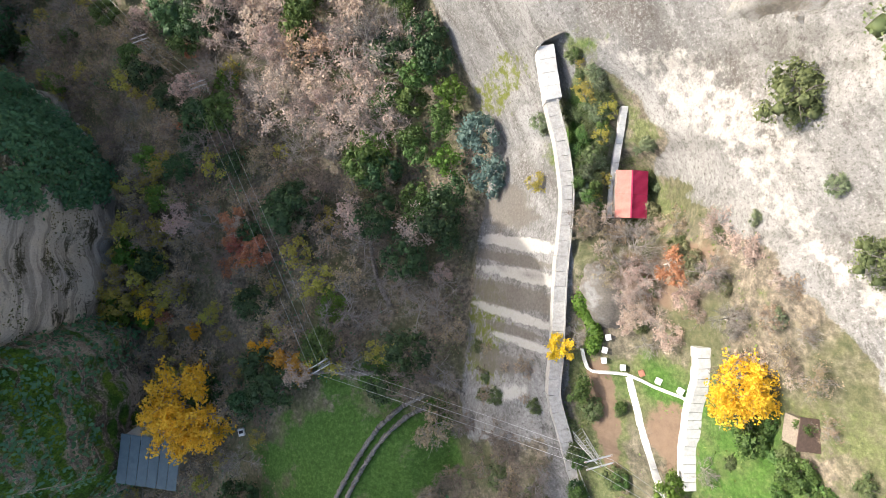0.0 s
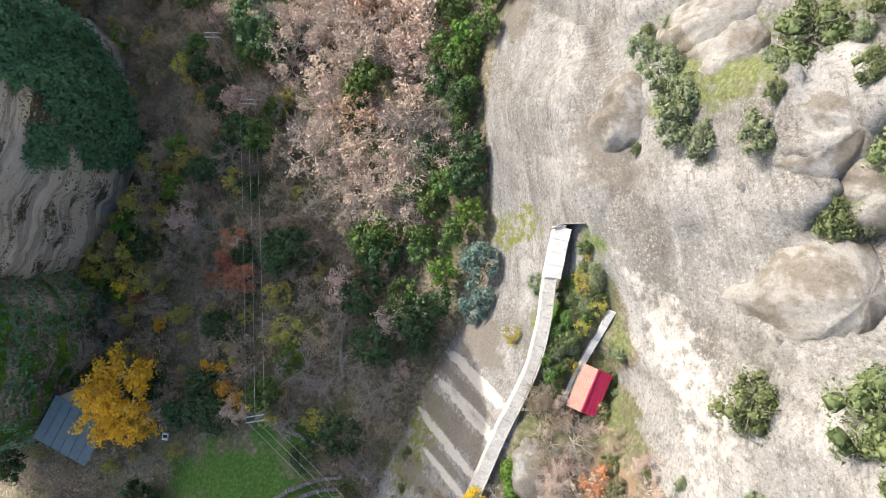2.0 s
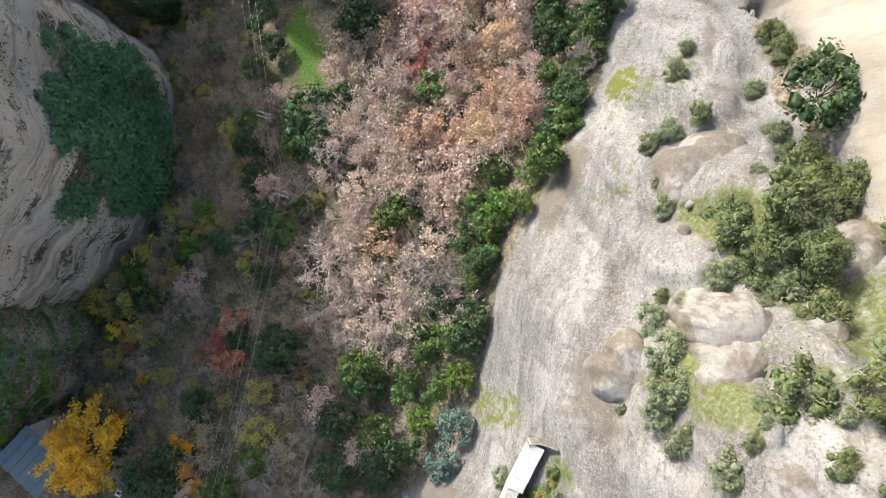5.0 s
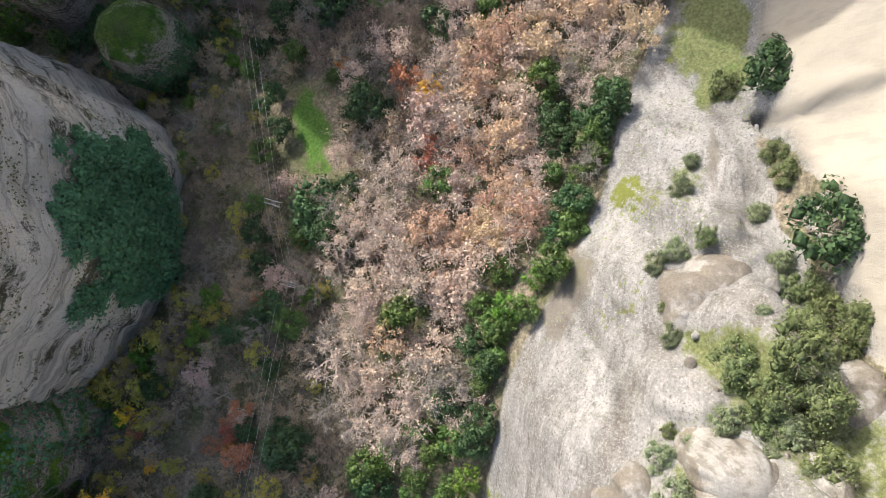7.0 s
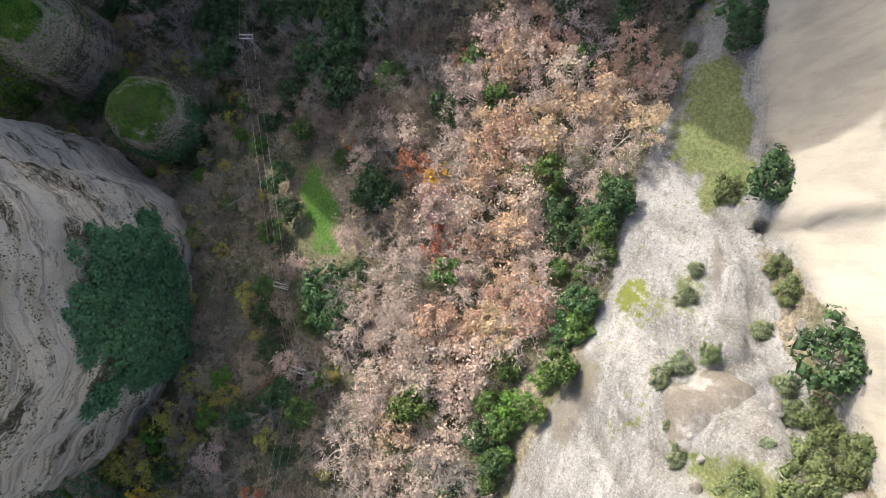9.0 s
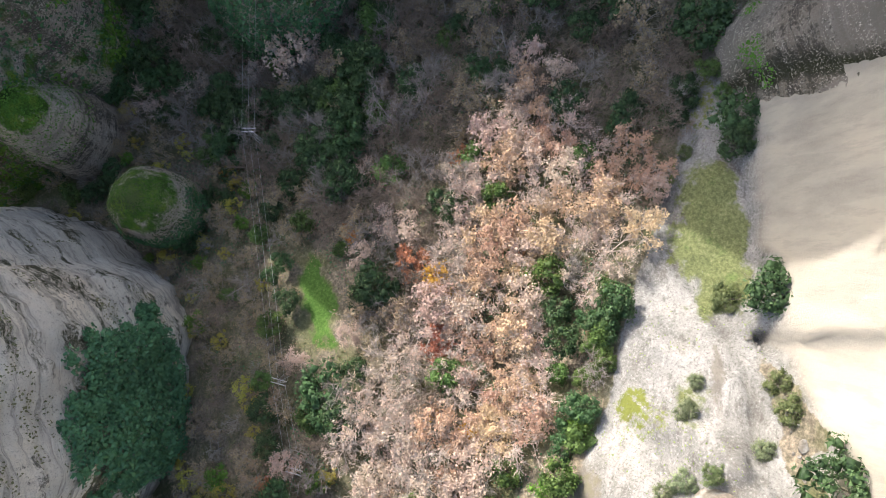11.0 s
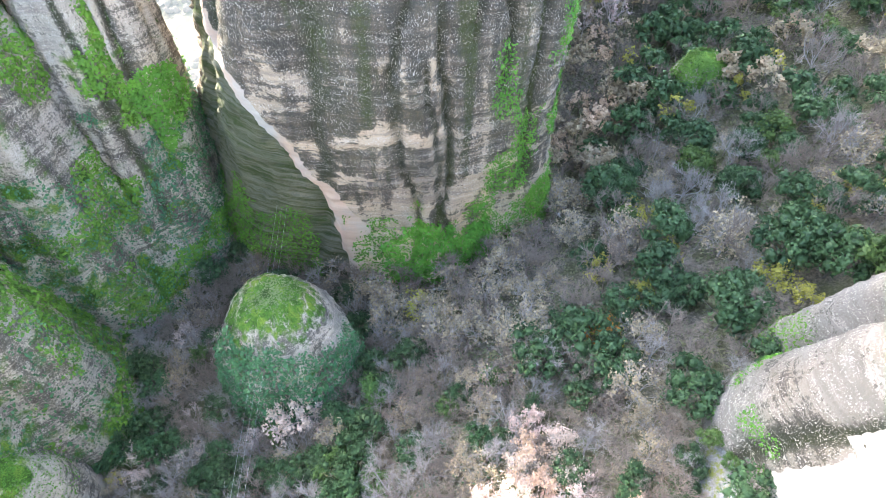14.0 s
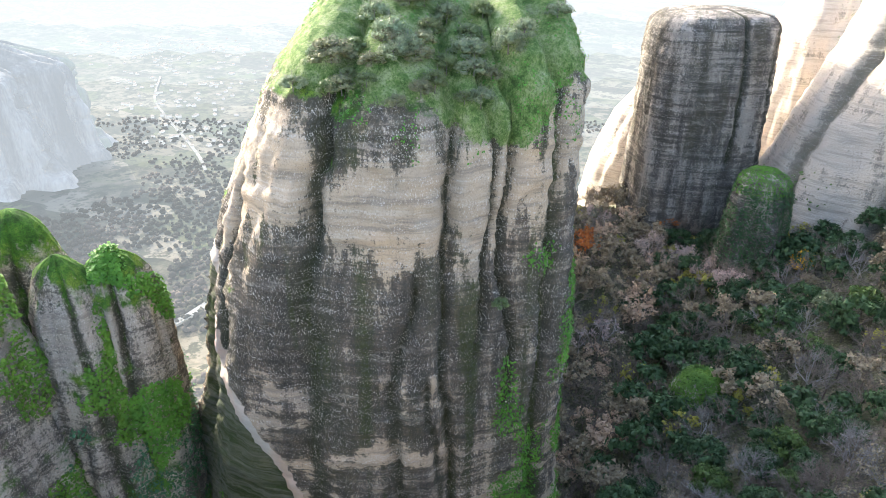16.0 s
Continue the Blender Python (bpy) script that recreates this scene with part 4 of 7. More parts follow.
rock_mass("rock_wall", 20, 174, [(-40, 1.1), (-8, 1.0), (10, 0.88), (30, 0.72), (50, 0.5), (62, 0.25), (65, 0.04)], 44, 17, 12, 57, CLIFF_SHADED, "grey domed rock wall split by a dark cleft", 2.0, 0.05, [(215, 2.5, 3, -10, 60)], 200, 110, 2.0)
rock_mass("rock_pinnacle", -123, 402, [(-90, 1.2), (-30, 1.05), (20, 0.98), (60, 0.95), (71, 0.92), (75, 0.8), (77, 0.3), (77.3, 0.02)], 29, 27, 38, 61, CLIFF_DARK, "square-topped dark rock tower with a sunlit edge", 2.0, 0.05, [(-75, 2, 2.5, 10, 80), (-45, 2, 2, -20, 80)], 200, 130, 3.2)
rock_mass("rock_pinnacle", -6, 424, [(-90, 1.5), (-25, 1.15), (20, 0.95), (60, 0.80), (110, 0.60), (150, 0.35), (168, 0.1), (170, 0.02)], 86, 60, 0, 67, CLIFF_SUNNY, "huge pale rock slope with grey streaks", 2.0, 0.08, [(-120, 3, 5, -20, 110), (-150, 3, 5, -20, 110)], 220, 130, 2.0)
rock_mass("boulder", -80, 356, [(-60, 1.1), (-20, 1.0), (5, 0.9), (17, 0.75), (21, 0.35), (21.5, 0.05)], 13, 12, 0, 71, CLIFF_DARK, "steep rock stub with a bright grass top", 2.0, 0.08, (), 100, 60, 2.6)
# two added pinnacles, hidden behind the tall one, that only block the sun
rock_mass("rock_pinnacle", -176.5, 272.7, [(-130, 1.1), (-50, 1.0), (60, 0.9), (110, 0.75), (128, 0.4), (132, 0.05)], 44, 44, 0, 73, CLIFF, "unseen rock pinnacle added behind the nearer one to shade the wood", 2.2, 0.06, (), 120, 70)
rock_mass("rock_pinnacle", -226, 366, [(-170, 1.1), (-50, 1.0), (60, 0.9), (120, 0.75), (145, 0.4), (150, 0.05)], 42, 42, 0, 79, CLIFF, "unseen rock pinnacle added farther back to shade the wood", 2.2, 0.06, (), 120, 70)

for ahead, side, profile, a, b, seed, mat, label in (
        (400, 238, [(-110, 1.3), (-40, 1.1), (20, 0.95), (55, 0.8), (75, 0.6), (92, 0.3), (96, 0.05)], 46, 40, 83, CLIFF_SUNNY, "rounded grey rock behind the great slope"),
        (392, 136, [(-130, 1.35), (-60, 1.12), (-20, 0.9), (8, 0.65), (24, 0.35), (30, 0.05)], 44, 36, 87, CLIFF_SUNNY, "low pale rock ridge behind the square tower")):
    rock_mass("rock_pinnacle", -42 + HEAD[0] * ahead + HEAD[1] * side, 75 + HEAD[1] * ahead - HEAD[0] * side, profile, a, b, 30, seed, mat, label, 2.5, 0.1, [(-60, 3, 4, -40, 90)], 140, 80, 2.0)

rock_mass("rock_pinnacle", -220, 133, [(-75, 1.9), (-50, 1.6), (-20, 1.3), (10, 1.1), (30, 0.9), (41, 0.6), (45, 0.25), (46, 0.03)], 12, 11, 10, 181, CLIFF_MOSSY, "rounded grey rock tower behind the mossy twins", 2.5, 0.12, [(-40, 6, 1.5, -40, 45)], 120, 80)
rock_mass("boulder", -72, 266, [(-60, 1.1), (-42, 1.0), (-33, 0.95), (-27, 0.8), (-23, 0.5), (-21.5, 0.2), (-21.2, 0.03)], 10, 8, 20, 183, BOULDER, "knoll of rock under a thick bright green coat", 2.0, 0.1, (), 90, 50, 2.1)
KNOLL = len(ROCKS) - 1

# rounded domes that stand out of the slab: x, y, two radii, height above the slope
for x, y, a, b, tall, turn, seed in ((28.8, 39.2, 6.0, 6.2, 5.2, 20, 101), (34.2, 25.5, 5.8, 6.4, 5.0, 0, 103), (20.6, 46, 3.6, 5.8, 3.0, -10, 109), (29, 47.5, 2.8, 2.8, 2.4, 0, 113), (20.6, -5.2, 3.6, 5.2, 2.8, 10, 163), (14.4, 40, 3.5, 4.5, 1.2, 0, 167), (10.8, 68, 5.2, 7.2, 2.6, -25, 127), (19.5, 50.5, 5.0, 4.0, 3.4, 20, 131), (28.2, 65.5, 3.3, 5.4, 3.2, 10, 137), (25.5, 53.5, 4.2, 3.6, 3.0, 40, 151), (33.5, 36, 4.0, 5.0, 3.6, 0, 157)):
    z = float(ground_z(x, y))
    rock_mass("rock_dome", x, y, [(z - 9, 1.15), (z - 4, 1.06), (z - 1, 0.98), (z + tall * 0.4, 0.84), (z + tall * 0.72, 0.6), (z + tall * 0.93, 0.3), (z + tall, 0.03)], a, b, turn, seed, DOME, "rounded pale dome of rock with a brown lichen coat", 2.0, 0.13, [(seed * 37 % 360 - 180, 5, 0.5, z - 3, z + tall * 0.8)], 72, 40, 2.3)

# ---- trees ----
RNG = np.random.default_rng(7)


def rot_to(d):
    """Two axes square to the directions d (n, 3)."""
    a = np.where(np.abs(d[:, 2:3]) < 0.9, np.array([[0, 0, 1.0]]), np.array([[1.0, 0, 0]]))
    u = np.cross(d, a)
    u /= np.linalg.norm(u, axis=1, keepdims=True) + 1e-9
    return u, np.cross(d, u)


def tubes(p, q, r0, r1, sides=3):
    """Tapered limbs from points p to q."""
    p, q = np.asarray(p, float), np.asarray(q, float)
    d = q - p
    d /= np.linalg.norm(d, axis=1, keepdims=True) + 1e-9
    u, v = rot_to(d)
    an = np.arange(sides) * 2 * math.pi / sides
    ring = np.cos(an)[None, :, None] * u[:, None] + np.sin(an)[None, :, None] * v[:, None]
    a = p[:, None] + ring * np.asarray(r0)[:, None, None]
    b = q[:, None] + ring * np.asarray(r1)[:, None, None]
    verts = np.concatenate([a, b], 1).reshape(-1, 3)
    k = np.arange(len(p))[:, None] * 2 * sides
    j = np.arange(sides)[None]
    j2 = (j + 1) % sides
    f = np.stack([k + j, k + j2, k + sides + j2, k + sides + j], -1).reshape(-1, 4)
    return verts, f


def leaves(c, n, size, rng):
    """Small bent leaf sprays at c, facing n."""
    m = len(c)
    n = n / (np.linalg.norm(n, axis=1, keepdims=True) + 1e-9)
    u, v = rot_to(n)
    a = rng.uniform(0, 2 * math.pi, m)[:, None]
    u, v = np.cos(a) * u + np.sin(a) * v, -np.sin(a) * u + np.cos(a) * v
    s = (size * rng.uniform(0.6, 1.35, m))[:, None]
    w = s * rng.uniform(0.45, 0.8, m)[:, None]
    verts = np.stack([c - u * s, c - v * w + n * s * 0.2, c + u * s, c + v * w + n * s * 0.2], 1).reshape(-1, 3)
    f = np.arange(m * 4).reshape(-1, 4)
    return verts, f


def triangles(f):
    """Splits quads in two."""
    return np.vstack([f[:, [0, 1, 2]], f[:, [0, 2, 3]]]) if f.shape[1] == 4 else f


def toned(me, values):
    me.attributes.new("tone", "FLOAT", "POINT").data.foreach_set("value", np.clip(values, 0, 1).astype(np.float32))
    return me


def tone_at(v, scale=0.4, seed=3):
    """A slow drift of colour over a growth."""
    return 0.5 + 0.75 * vnoise(v[:, 0] * scale, v[:, 1] * scale, v[:, 2] * scale, seed)


def sprays(c, n, size, rng):
    """Small three-cornered leaf sprays at c, facing n."""
    m = len(c)
    n = n / (np.linalg.norm(n, axis=1, keepdims=True) + 1e-9)
    u, v = rot_to(n)
    a = rng.uniform(0, 2 * math.pi, m)[:, None]
    u, v = np.cos(a) * u + np.sin(a) * v, -np.sin(a) * u + np.cos(a) * v
    s = (size * rng.uniform(0.6, 1.4, m))[:, None]
    w = s * rng.uniform(0.7, 1.1, m)[:, None]
    verts = np.stack([c - u * s, c + u * s * 0.5 - v * w, c + u * s + v * w * 0.9 + n * s * 0.3], 1).reshape(-1, 3)
    return verts, np.arange(m * 3).reshape(-1, 3)


def slivers(a, b, w, rng):
    """Thin twigs from a to b, each one tapering sliver."""
    side = np.cross(b - a, rng.normal(0, 1, a.shape))
    side /= np.linalg.norm(side, axis=1, keepdims=True) + 1e-9
    return np.stack([a - side * w, a + side * w, b], 1).reshape(-1, 3), np.arange(len(a) * 3).reshape(-1, 3)


def branching(h, r, rng, limbs=6, subs=5, twigs=6, fine=0, spread=1.0):
    """Trunk, limbs, boughs and twigs of a broad-leaved tree of height h and crown radius r. Returns (limb mesh, twig mesh, twig ends)."""
    fork = np.array([rng.normal(0, 0.02 * h), rng.normal(0, 0.02 * h), h * 0.30])
    P, Q, A, B = [np.array([0, 0, -0.8])], [fork], [0.026 * h], [0.019 * h]
    tp, tq = [], []

    def dome(az, el, k):
        return np.array([math.cos(az) * math.cos(el) * r * k * spread, math.sin(az) * math.cos(el) * r * k * spread, h * (0.52 + 0.46 * math.sin(el) * k)])

    for i in range(limbs):
        az = 2 * math.pi * (i + rng.uniform(-0.35, 0.35)) / max(limbs - 1, 1)
        el = rng.uniform(0.1, 0.85) if i else 1.45
        reach = rng.uniform(0.55, 0.85)
        e = dome(az, el, reach)
        mid = fork + (e - fork) * 0.5 + rng.normal(0, 0.06 * r, 3)
        P += [fork, mid]; Q += [mid, e]; A += [0.013 * h, 0.009 * h]; B += [0.009 * h, 0.004 * h]
        for j in range(subs):
            k = rng.uniform(0.3, 1.0)
            f0 = fork + (mid - fork) * k * 2 if k < 0.5 else mid + (e - mid) * (k - 0.5) * 2
            az2, el2 = az + rng.normal(0, 0.5), np.clip(el + rng.normal(0, 0.4), -0.1, 1.5)
            e2 = f0 + (dome(az2, el2, rng.uniform(0.75, 1.0)) - f0) * rng.uniform(0.55, 0.95)
            P.append(f0); Q.append(e2); A.append(0.0052 * h); B.append(0.0024 * h)
            for _ in range(twigs):
                g0 = f0 + (e2 - f0) * rng.uniform(0.25, 1.0)
                g1 = g0 + (e2 - f0) / (np.linalg.norm(e2 - f0) + 1e-6) * r * rng.uniform(0.08, 0.24) + rng.normal(0, 0.10 * r, 3) + [0, 0, 0.05 * h]
                tp.append(g0); tq.append(g1)
    tp, tq = np.array(tp), np.array(tq)
    limb_mesh = tubes(P, Q, np.array(A), np.array(B), 4)
    wv, wf = slivers(tp, tq, 0.0055 * h, rng)
    if fine:
        i = rng.integers(0, len(tp), fine)
        b0 = tp[i] + (tq[i] - tp[i]) * rng.uniform(0.15, 1, (fine, 1))
        dr = rng.normal(0, 0.75, (fine, 3)) + (tq[i] - tp[i]) / (np.linalg.norm(tq[i] - tp[i], axis=1, keepdims=True) + 1e-6)
        dr[:, 2] += 0.35
        dr /= np.linalg.norm(dr, axis=1, keepdims=True)
        fv, ff = slivers(b0, b0 + dr * (r * 0.2 * rng.uniform(0.5, 1.5, (fine, 1))), 0.0036 * h, rng)
        wf = np.vstack([wf, ff + len(wv)])
        wv = np.vstack([wv, fv])
    return limb_mesh, (wv, wf), np.vstack([tq, tq, (tp + tq) / 2])


def clump():
    """A rough lump of six faces."""
    bm = bmesh.new()
    bmesh.ops.create_cube(bm, size=2)
    v = np.array([p.co.normalized()[:] for p in bm.verts])
    bm.verts.index_update()
    f = np.array([[p.index for p in q.verts] for q in bm.faces])
    bm.free()
    return v, f


CLUMP, CLUMP_FACES = clump()


def crown_leaves(h, r, rng, blobs, count, size, low=0.3, heart=0.62):
    """Clumps of leaves set unevenly over a crown, each round a dense uneven heart. Returns verts, faces and a tone for each vertex."""
    out_c, out_n, tones, hulls, hull_shade = [], [], [], [], []
    per = max(4, count // blobs)
    lean = rng.uniform(0.75, 1.2, 9)
    for i in range(blobs):
        az, el = i * 2.4 + rng.uniform(-0.5, 0.5), math.asin(rng.uniform(-0.1, 1.0))
        cr = r * rng.uniform(0.55, 0.82) * lean[int(az / 0.7) % 9]
        c = np.array([math.cos(az) * math.cos(el) * cr, math.sin(az) * math.cos(el) * cr, h * (low + (0.30 if low > 0.2 else 0.04)) + math.sin(el) * (h * (0.66 - low)) * 0.8])
        br = r * rng.uniform(0.20, 0.38)
        d = rng.normal(0, 1, (per, 3))
        d[:, 2] = np.abs(d[:, 2]) - 0.3
        d /= np.linalg.norm(d, axis=1, keepdims=True)
        rad = br * rng.uniform(0.6, 1.12, (per, 1)) ** 0.6
        out_c.append(c + d * rad * np.array([1, 1, 0.9]))
        out_n.append(d + rng.normal(0, 0.4, (per, 3)))
        tone = rng.uniform(0, 1)
        tones.append(np.full(per * 3, tone))
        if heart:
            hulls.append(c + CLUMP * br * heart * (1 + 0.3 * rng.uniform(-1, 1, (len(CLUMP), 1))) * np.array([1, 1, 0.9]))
            # half the leaves' tone: shade inside the clump, put into its colour
            hull_shade.append(np.full(len(CLUMP), tone * 0.5))
    v, f = sprays(np.vstack(out_c), np.vstack(out_n), size, rng)
    if not heart:
        return v, f, np.concatenate(tones)
    k = np.arange(blobs)[:, None, None] * len(CLUMP) + triangles(CLUMP_FACES)[None]
    return np.vstack([v] + hulls), np.vstack([f, k.reshape(-1, 3) + len(v)]), np.concatenate(tones + hull_shade)


TREES, NEAR = {}, {}


def tree_kind(key, name, label, build):
    """Keeps a tree's meshes: a list of (part name, mesh, label)."""
    TREES.setdefault(key, []).append((name, label, build))


def leafy(key, name, label, leaf, h, r, rng, blobs=14, count=700, size=0.27, low=0.3):
    (v, f), _, _ = branching(h, r, rng, 5, 3, 1)
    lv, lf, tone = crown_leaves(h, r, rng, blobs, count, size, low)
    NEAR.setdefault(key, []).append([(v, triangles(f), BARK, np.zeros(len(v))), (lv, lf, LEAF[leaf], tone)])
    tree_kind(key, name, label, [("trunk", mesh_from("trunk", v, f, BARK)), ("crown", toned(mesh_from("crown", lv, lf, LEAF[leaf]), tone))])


def clinging(ends, r, count, size, rng):
    """Thin leaf sprays in loose tufts round twig ends."""
    tuft = rng.integers(0, len(ends), max(8, count // 9))
    i = rng.integers(0, len(tuft), count)
    c = ends[tuft[i]] + rng.normal(0, 0.085 * r, (count, 3))
    n = rng.normal(0, 1, (count, 3))
    n[:, 2] = np.abs(n[:, 2]) + 0.5
    v, f = sprays(c, n, size, rng)
    return v, f, np.repeat(rng.uniform(0, 1, len(tuft))[i], 3)


def bare(key, name, label, twig, h, r, rng, fine=420, leaf=None, count=0, size=0.15, limb=None):
    (v, f), (wv, wf), ends = branching(h, r, rng, 6, 5, 6, fine)
    if not leaf:
        parts = [("trunk", mesh_from("trunk", v, f, limb or twig)), ("crown", mesh_from("crown", wv, wf, twig))]
    else:
        parts = [("trunk", mesh_from("trunk", np.vstack([v, wv]), np.vstack([triangles(f), wf + len(v)]), twig))]
        lv, lf, tone = clinging(ends, r, count, size, rng)
        parts.append(("crown", toned(mesh_from("crown", lv, lf, LEAF[leaf]), tone)))
    NEAR.setdefault(key, []).append([(v, triangles(f), limb or twig, np.zeros(len(v))), (wv, wf, twig, np.zeros(len(wv)))] + ([(lv, lf, LEAF[leaf], tone)] if leaf else []))
    tree_kind(key, name, label, parts)


for i in range(4):
    leafy("dark", "evergreen_tree", "dense dark green evergreen oak", "dark", 6.8, 3.4, RNG, 24, 1300, 0.19)
    leafy("green", "evergreen_tree", "full mid-green evergreen tree", "green", 6.2, 3.1, RNG, 24, 1300, 0.18)
    bare("grey", "bare_tree", "leafless tree with pale grey limbs and fine twigs", TWIG_GREY, 7.0, 3.7, RNG, 1150, limb=LIMB_PALE)
    bare("pink", "bare_tree", "almost leafless tree with pinkish brown twigs", TWIG_PINK, 6.8, 3.7, RNG, 1000, "russet", 420, 0.13)
    bare("brown", "bare_tree", "thin tree with dull brown leaves clinging to grey twigs", TWIG_GREY, 6.2, 3.5, RNG, 500, "brown", 620, 0.14)
    bare("russet", "autumn_tree", "autumn tree with thin russet leaves", TWIG_PINK, 6.5, 3.4, RNG, 420, "russet", 1000, 0.15)
    bare("peach", "autumn_tree", "autumn tree with dry peach-coloured leaves", TWIG_PINK, 6.5, 3.4, RNG, 360, "peach", 1150, 0.15)
for i in range(2):
    bare("mauve", "bare_tree", "leafless tree with a haze of purplish brown twigs", TWIG_MAUVE, 6.6, 3.6, RNG, 1300)
    bare("red", "autumn_tree", "autumn tree with red-brown leaves", TWIG_PINK, 5.5, 2.7, RNG, 160, "red", 1000, 0.17)
    bare("orange", "autumn_tree", "autumn tree with orange leaves", TWIG_PINK, 5.5, 2.6, RNG, 120, "orange", 1150, 0.17)
    bare("ochre", "autumn_tree", "small tree with dull yellow leaves", TWIG_GREY, 4.5, 2.6, RNG, 220, "ochre", 760, 0.15)
    bare("yellow", "autumn_tree", "autumn tree with bright yellow leaves", TWIG_GREY, 5.5, 2.6, RNG, 120, "yellow", 1250, 0.17)
    leafy("lime", "evergreen_tree", "bright green leafy tree", "lime", 5.0, 2.6, RNG, 18, 1000, 0.16)
    leafy("shrub", "shrub", "rounded grey-green shrub on the rock", "grey", 3.2, 2.0, RNG, 26, 1900, 0.085, 0.1)
    leafy("bush", "shrub", "olive green bush on the rock", "olive", 3.4, 2.1, RNG, 26, 1900, 0.09, 0.1)
    leafy("scrub", "shrub", "grey-brown thorny bush on the pinnacle", "brush", 3.4, 2.2, RNG, 26, 1700, 0.095, 0.1)
    leafy("blue", "evergreen_tree", "blue-green leafy tree beside the slab", "blue", 6.0, 2.6, RNG, 20, 1100, 0.17)
(trunk_v, trunk_f), (twig_v, twig_f), twig_ends = branching(13.5, 8.2, RNG, 10, 7, 7, 300)
leaf_v, leaf_f, leaf_tone = clinging(twig_ends, 5.0, 9500, 0.25, RNG)
tree_kind("big_yellow", "yellow_tree", "large spreading tree in golden yellow leaf", [("trunk", mesh_from("trunk", np.vstack([trunk_v, twig_v]), np.vstack([triangles(trunk_f), twig_f + len(trunk_v)]), TWIG_GREY)), ("crown", toned(mesh_from("crown", leaf_v, leaf_f, LEAF["yellow"]), leaf_tone))])

FIRST = {}
GROUPS = {"evergreen_tree": "evergreens in the wood", "bare_tree": "leafless trees in the wood", "autumn_tree": "autumn trees in the wood", "shrub": "shrubs on the rock slab"}


def plant(key, x, y, scale=1.0, turn=None, flat=1.0, z=None):
    kinds = TREES[key]
    i = int(RNG.integers(0, len(kinds)))
    turn = RNG.uniform(0, 360) if turn is None else turn
    z = top(x, y) if z is None else z
    m = pose(x, y, z, RNG.normal(0, 3), RNG.normal(0, 3), turn) @ Matrix.Diagonal((scale, scale, scale * flat, 1))
    if (key, i) not in FIRST:
        name, label, parts = kinds[i]
        ob = tagged(new(name), label, "shrub" if name == "shrub" else "tree", GROUPS.get(name, ""))
        for pn, me in parts:
            child(pn, me, ob)
        ob.matrix_basis = m
        FIRST[key, i] = ob
        return ob
    c = copy_thing(FIRST[key, i], Matrix())
    c.matrix_basis = m
    return c


def wood_kind(x, y, rng):
    """Which tree grows where in the wood, and how large."""
    d = x - float(edge(y))
    band = -9 - 9 * math.exp(-((y - 14) / 13) ** 2) + 2.5 * math.sin(y * 0.21)
    u = rng.uniform()

    def pick(**shares):
        t = 0.0
        for key, share in shares.items():
            t += share
            if u < t:
                return key
        return key

    if d > band and 2 < y < 95:
        return pick(green=0.46, dark=0.34, lime=0.08, pink=0.07, grey=0.05), rng.uniform(0.8, 1.25)
    if d > band - 3 and -30 < y < 2:
        return pick(dark=0.2, mauve=0.35, grey=0.25, brown=0.2), rng.uniform(0.7, 1.2)
    if y > 62 and d > -30 and y < 120:
        return pick(peach=0.46, pink=0.34, russet=0.12, grey=0.04, green=0.04), rng.uniform(1.0, 1.6)
    if y > 20 and d > -37 and y < 120:
        return pick(pink=0.60, grey=0.10, peach=0.08, russet=0.14, mauve=0.05, green=0.03), rng.uniform(1.0, 1.65)
    if y > 45 and x > -62:
        return pick(mauve=0.36, grey=0.16, brown=0.12, russet=0.10, dark=0.14, pink=0.12), rng.uniform(0.9, 1.5)
    if y > 70:
        return pick(mauve=0.40, grey=0.22, dark=0.20, brown=0.08, pink=0.06, green=0.04), rng.uniform(1.0, 1.7)
    if x < -28 and y < 24:
        return pick(brown=0.42, ochre=0.17, mauve=0.12, grey=0.10, dark=0.10, lime=0.03, russet=0.03, red=0.03), rng.uniform(0.6, 1.2)
    if x < -52:
        return pick(brown=0.40, mauve=0.10, dark=0.14, ochre=0.18, grey=0.08, green=0.06, lime=0.04), rng.uniform(0.6, 1.15)
    return pick(mauve=0.18, brown=0.20, dark=0.26, grey=0.12, ochre=0.07, green=0.10, russet=0.05, lime=0.02), rng.uniform(0.75, 1.35)


def clear(x, y):
    """Places with no tall growth: turf, rock masses, paths."""
    if (x + 15) ** 2 / 230 + (y + 32) ** 2 / 150 < 1 or min(math.hypot(x + 61.5, y - 57), math.hypot(x + 66, y - 61), math.hypot(x + 57, y - 53)) < 6.5:
        return True
    for cx, cy, rx, ry in ((-110, 0, 44, 37), (-86, -28, 29, 21), (-148, 52, 13, 11), (-110, 51.5, 9.5, 9), (-123, 117, 18, 17), (-136, 189, 44, 38), (-176, 272, 45, 45), (-186, 140, 15, 14), (-193, 127, 18, 15), (-203, 108, 29, 25), (-190, 56, 46, 37), (14, 144, 41, 22), (20, 171, 45, 20), (-47, -31, 6, 6), (-55, -40, 8, 6)):
        if ((x - cx) / rx) ** 2 + ((y - cy) / ry) ** 2 < 1:
            return True
    return False


REST = []


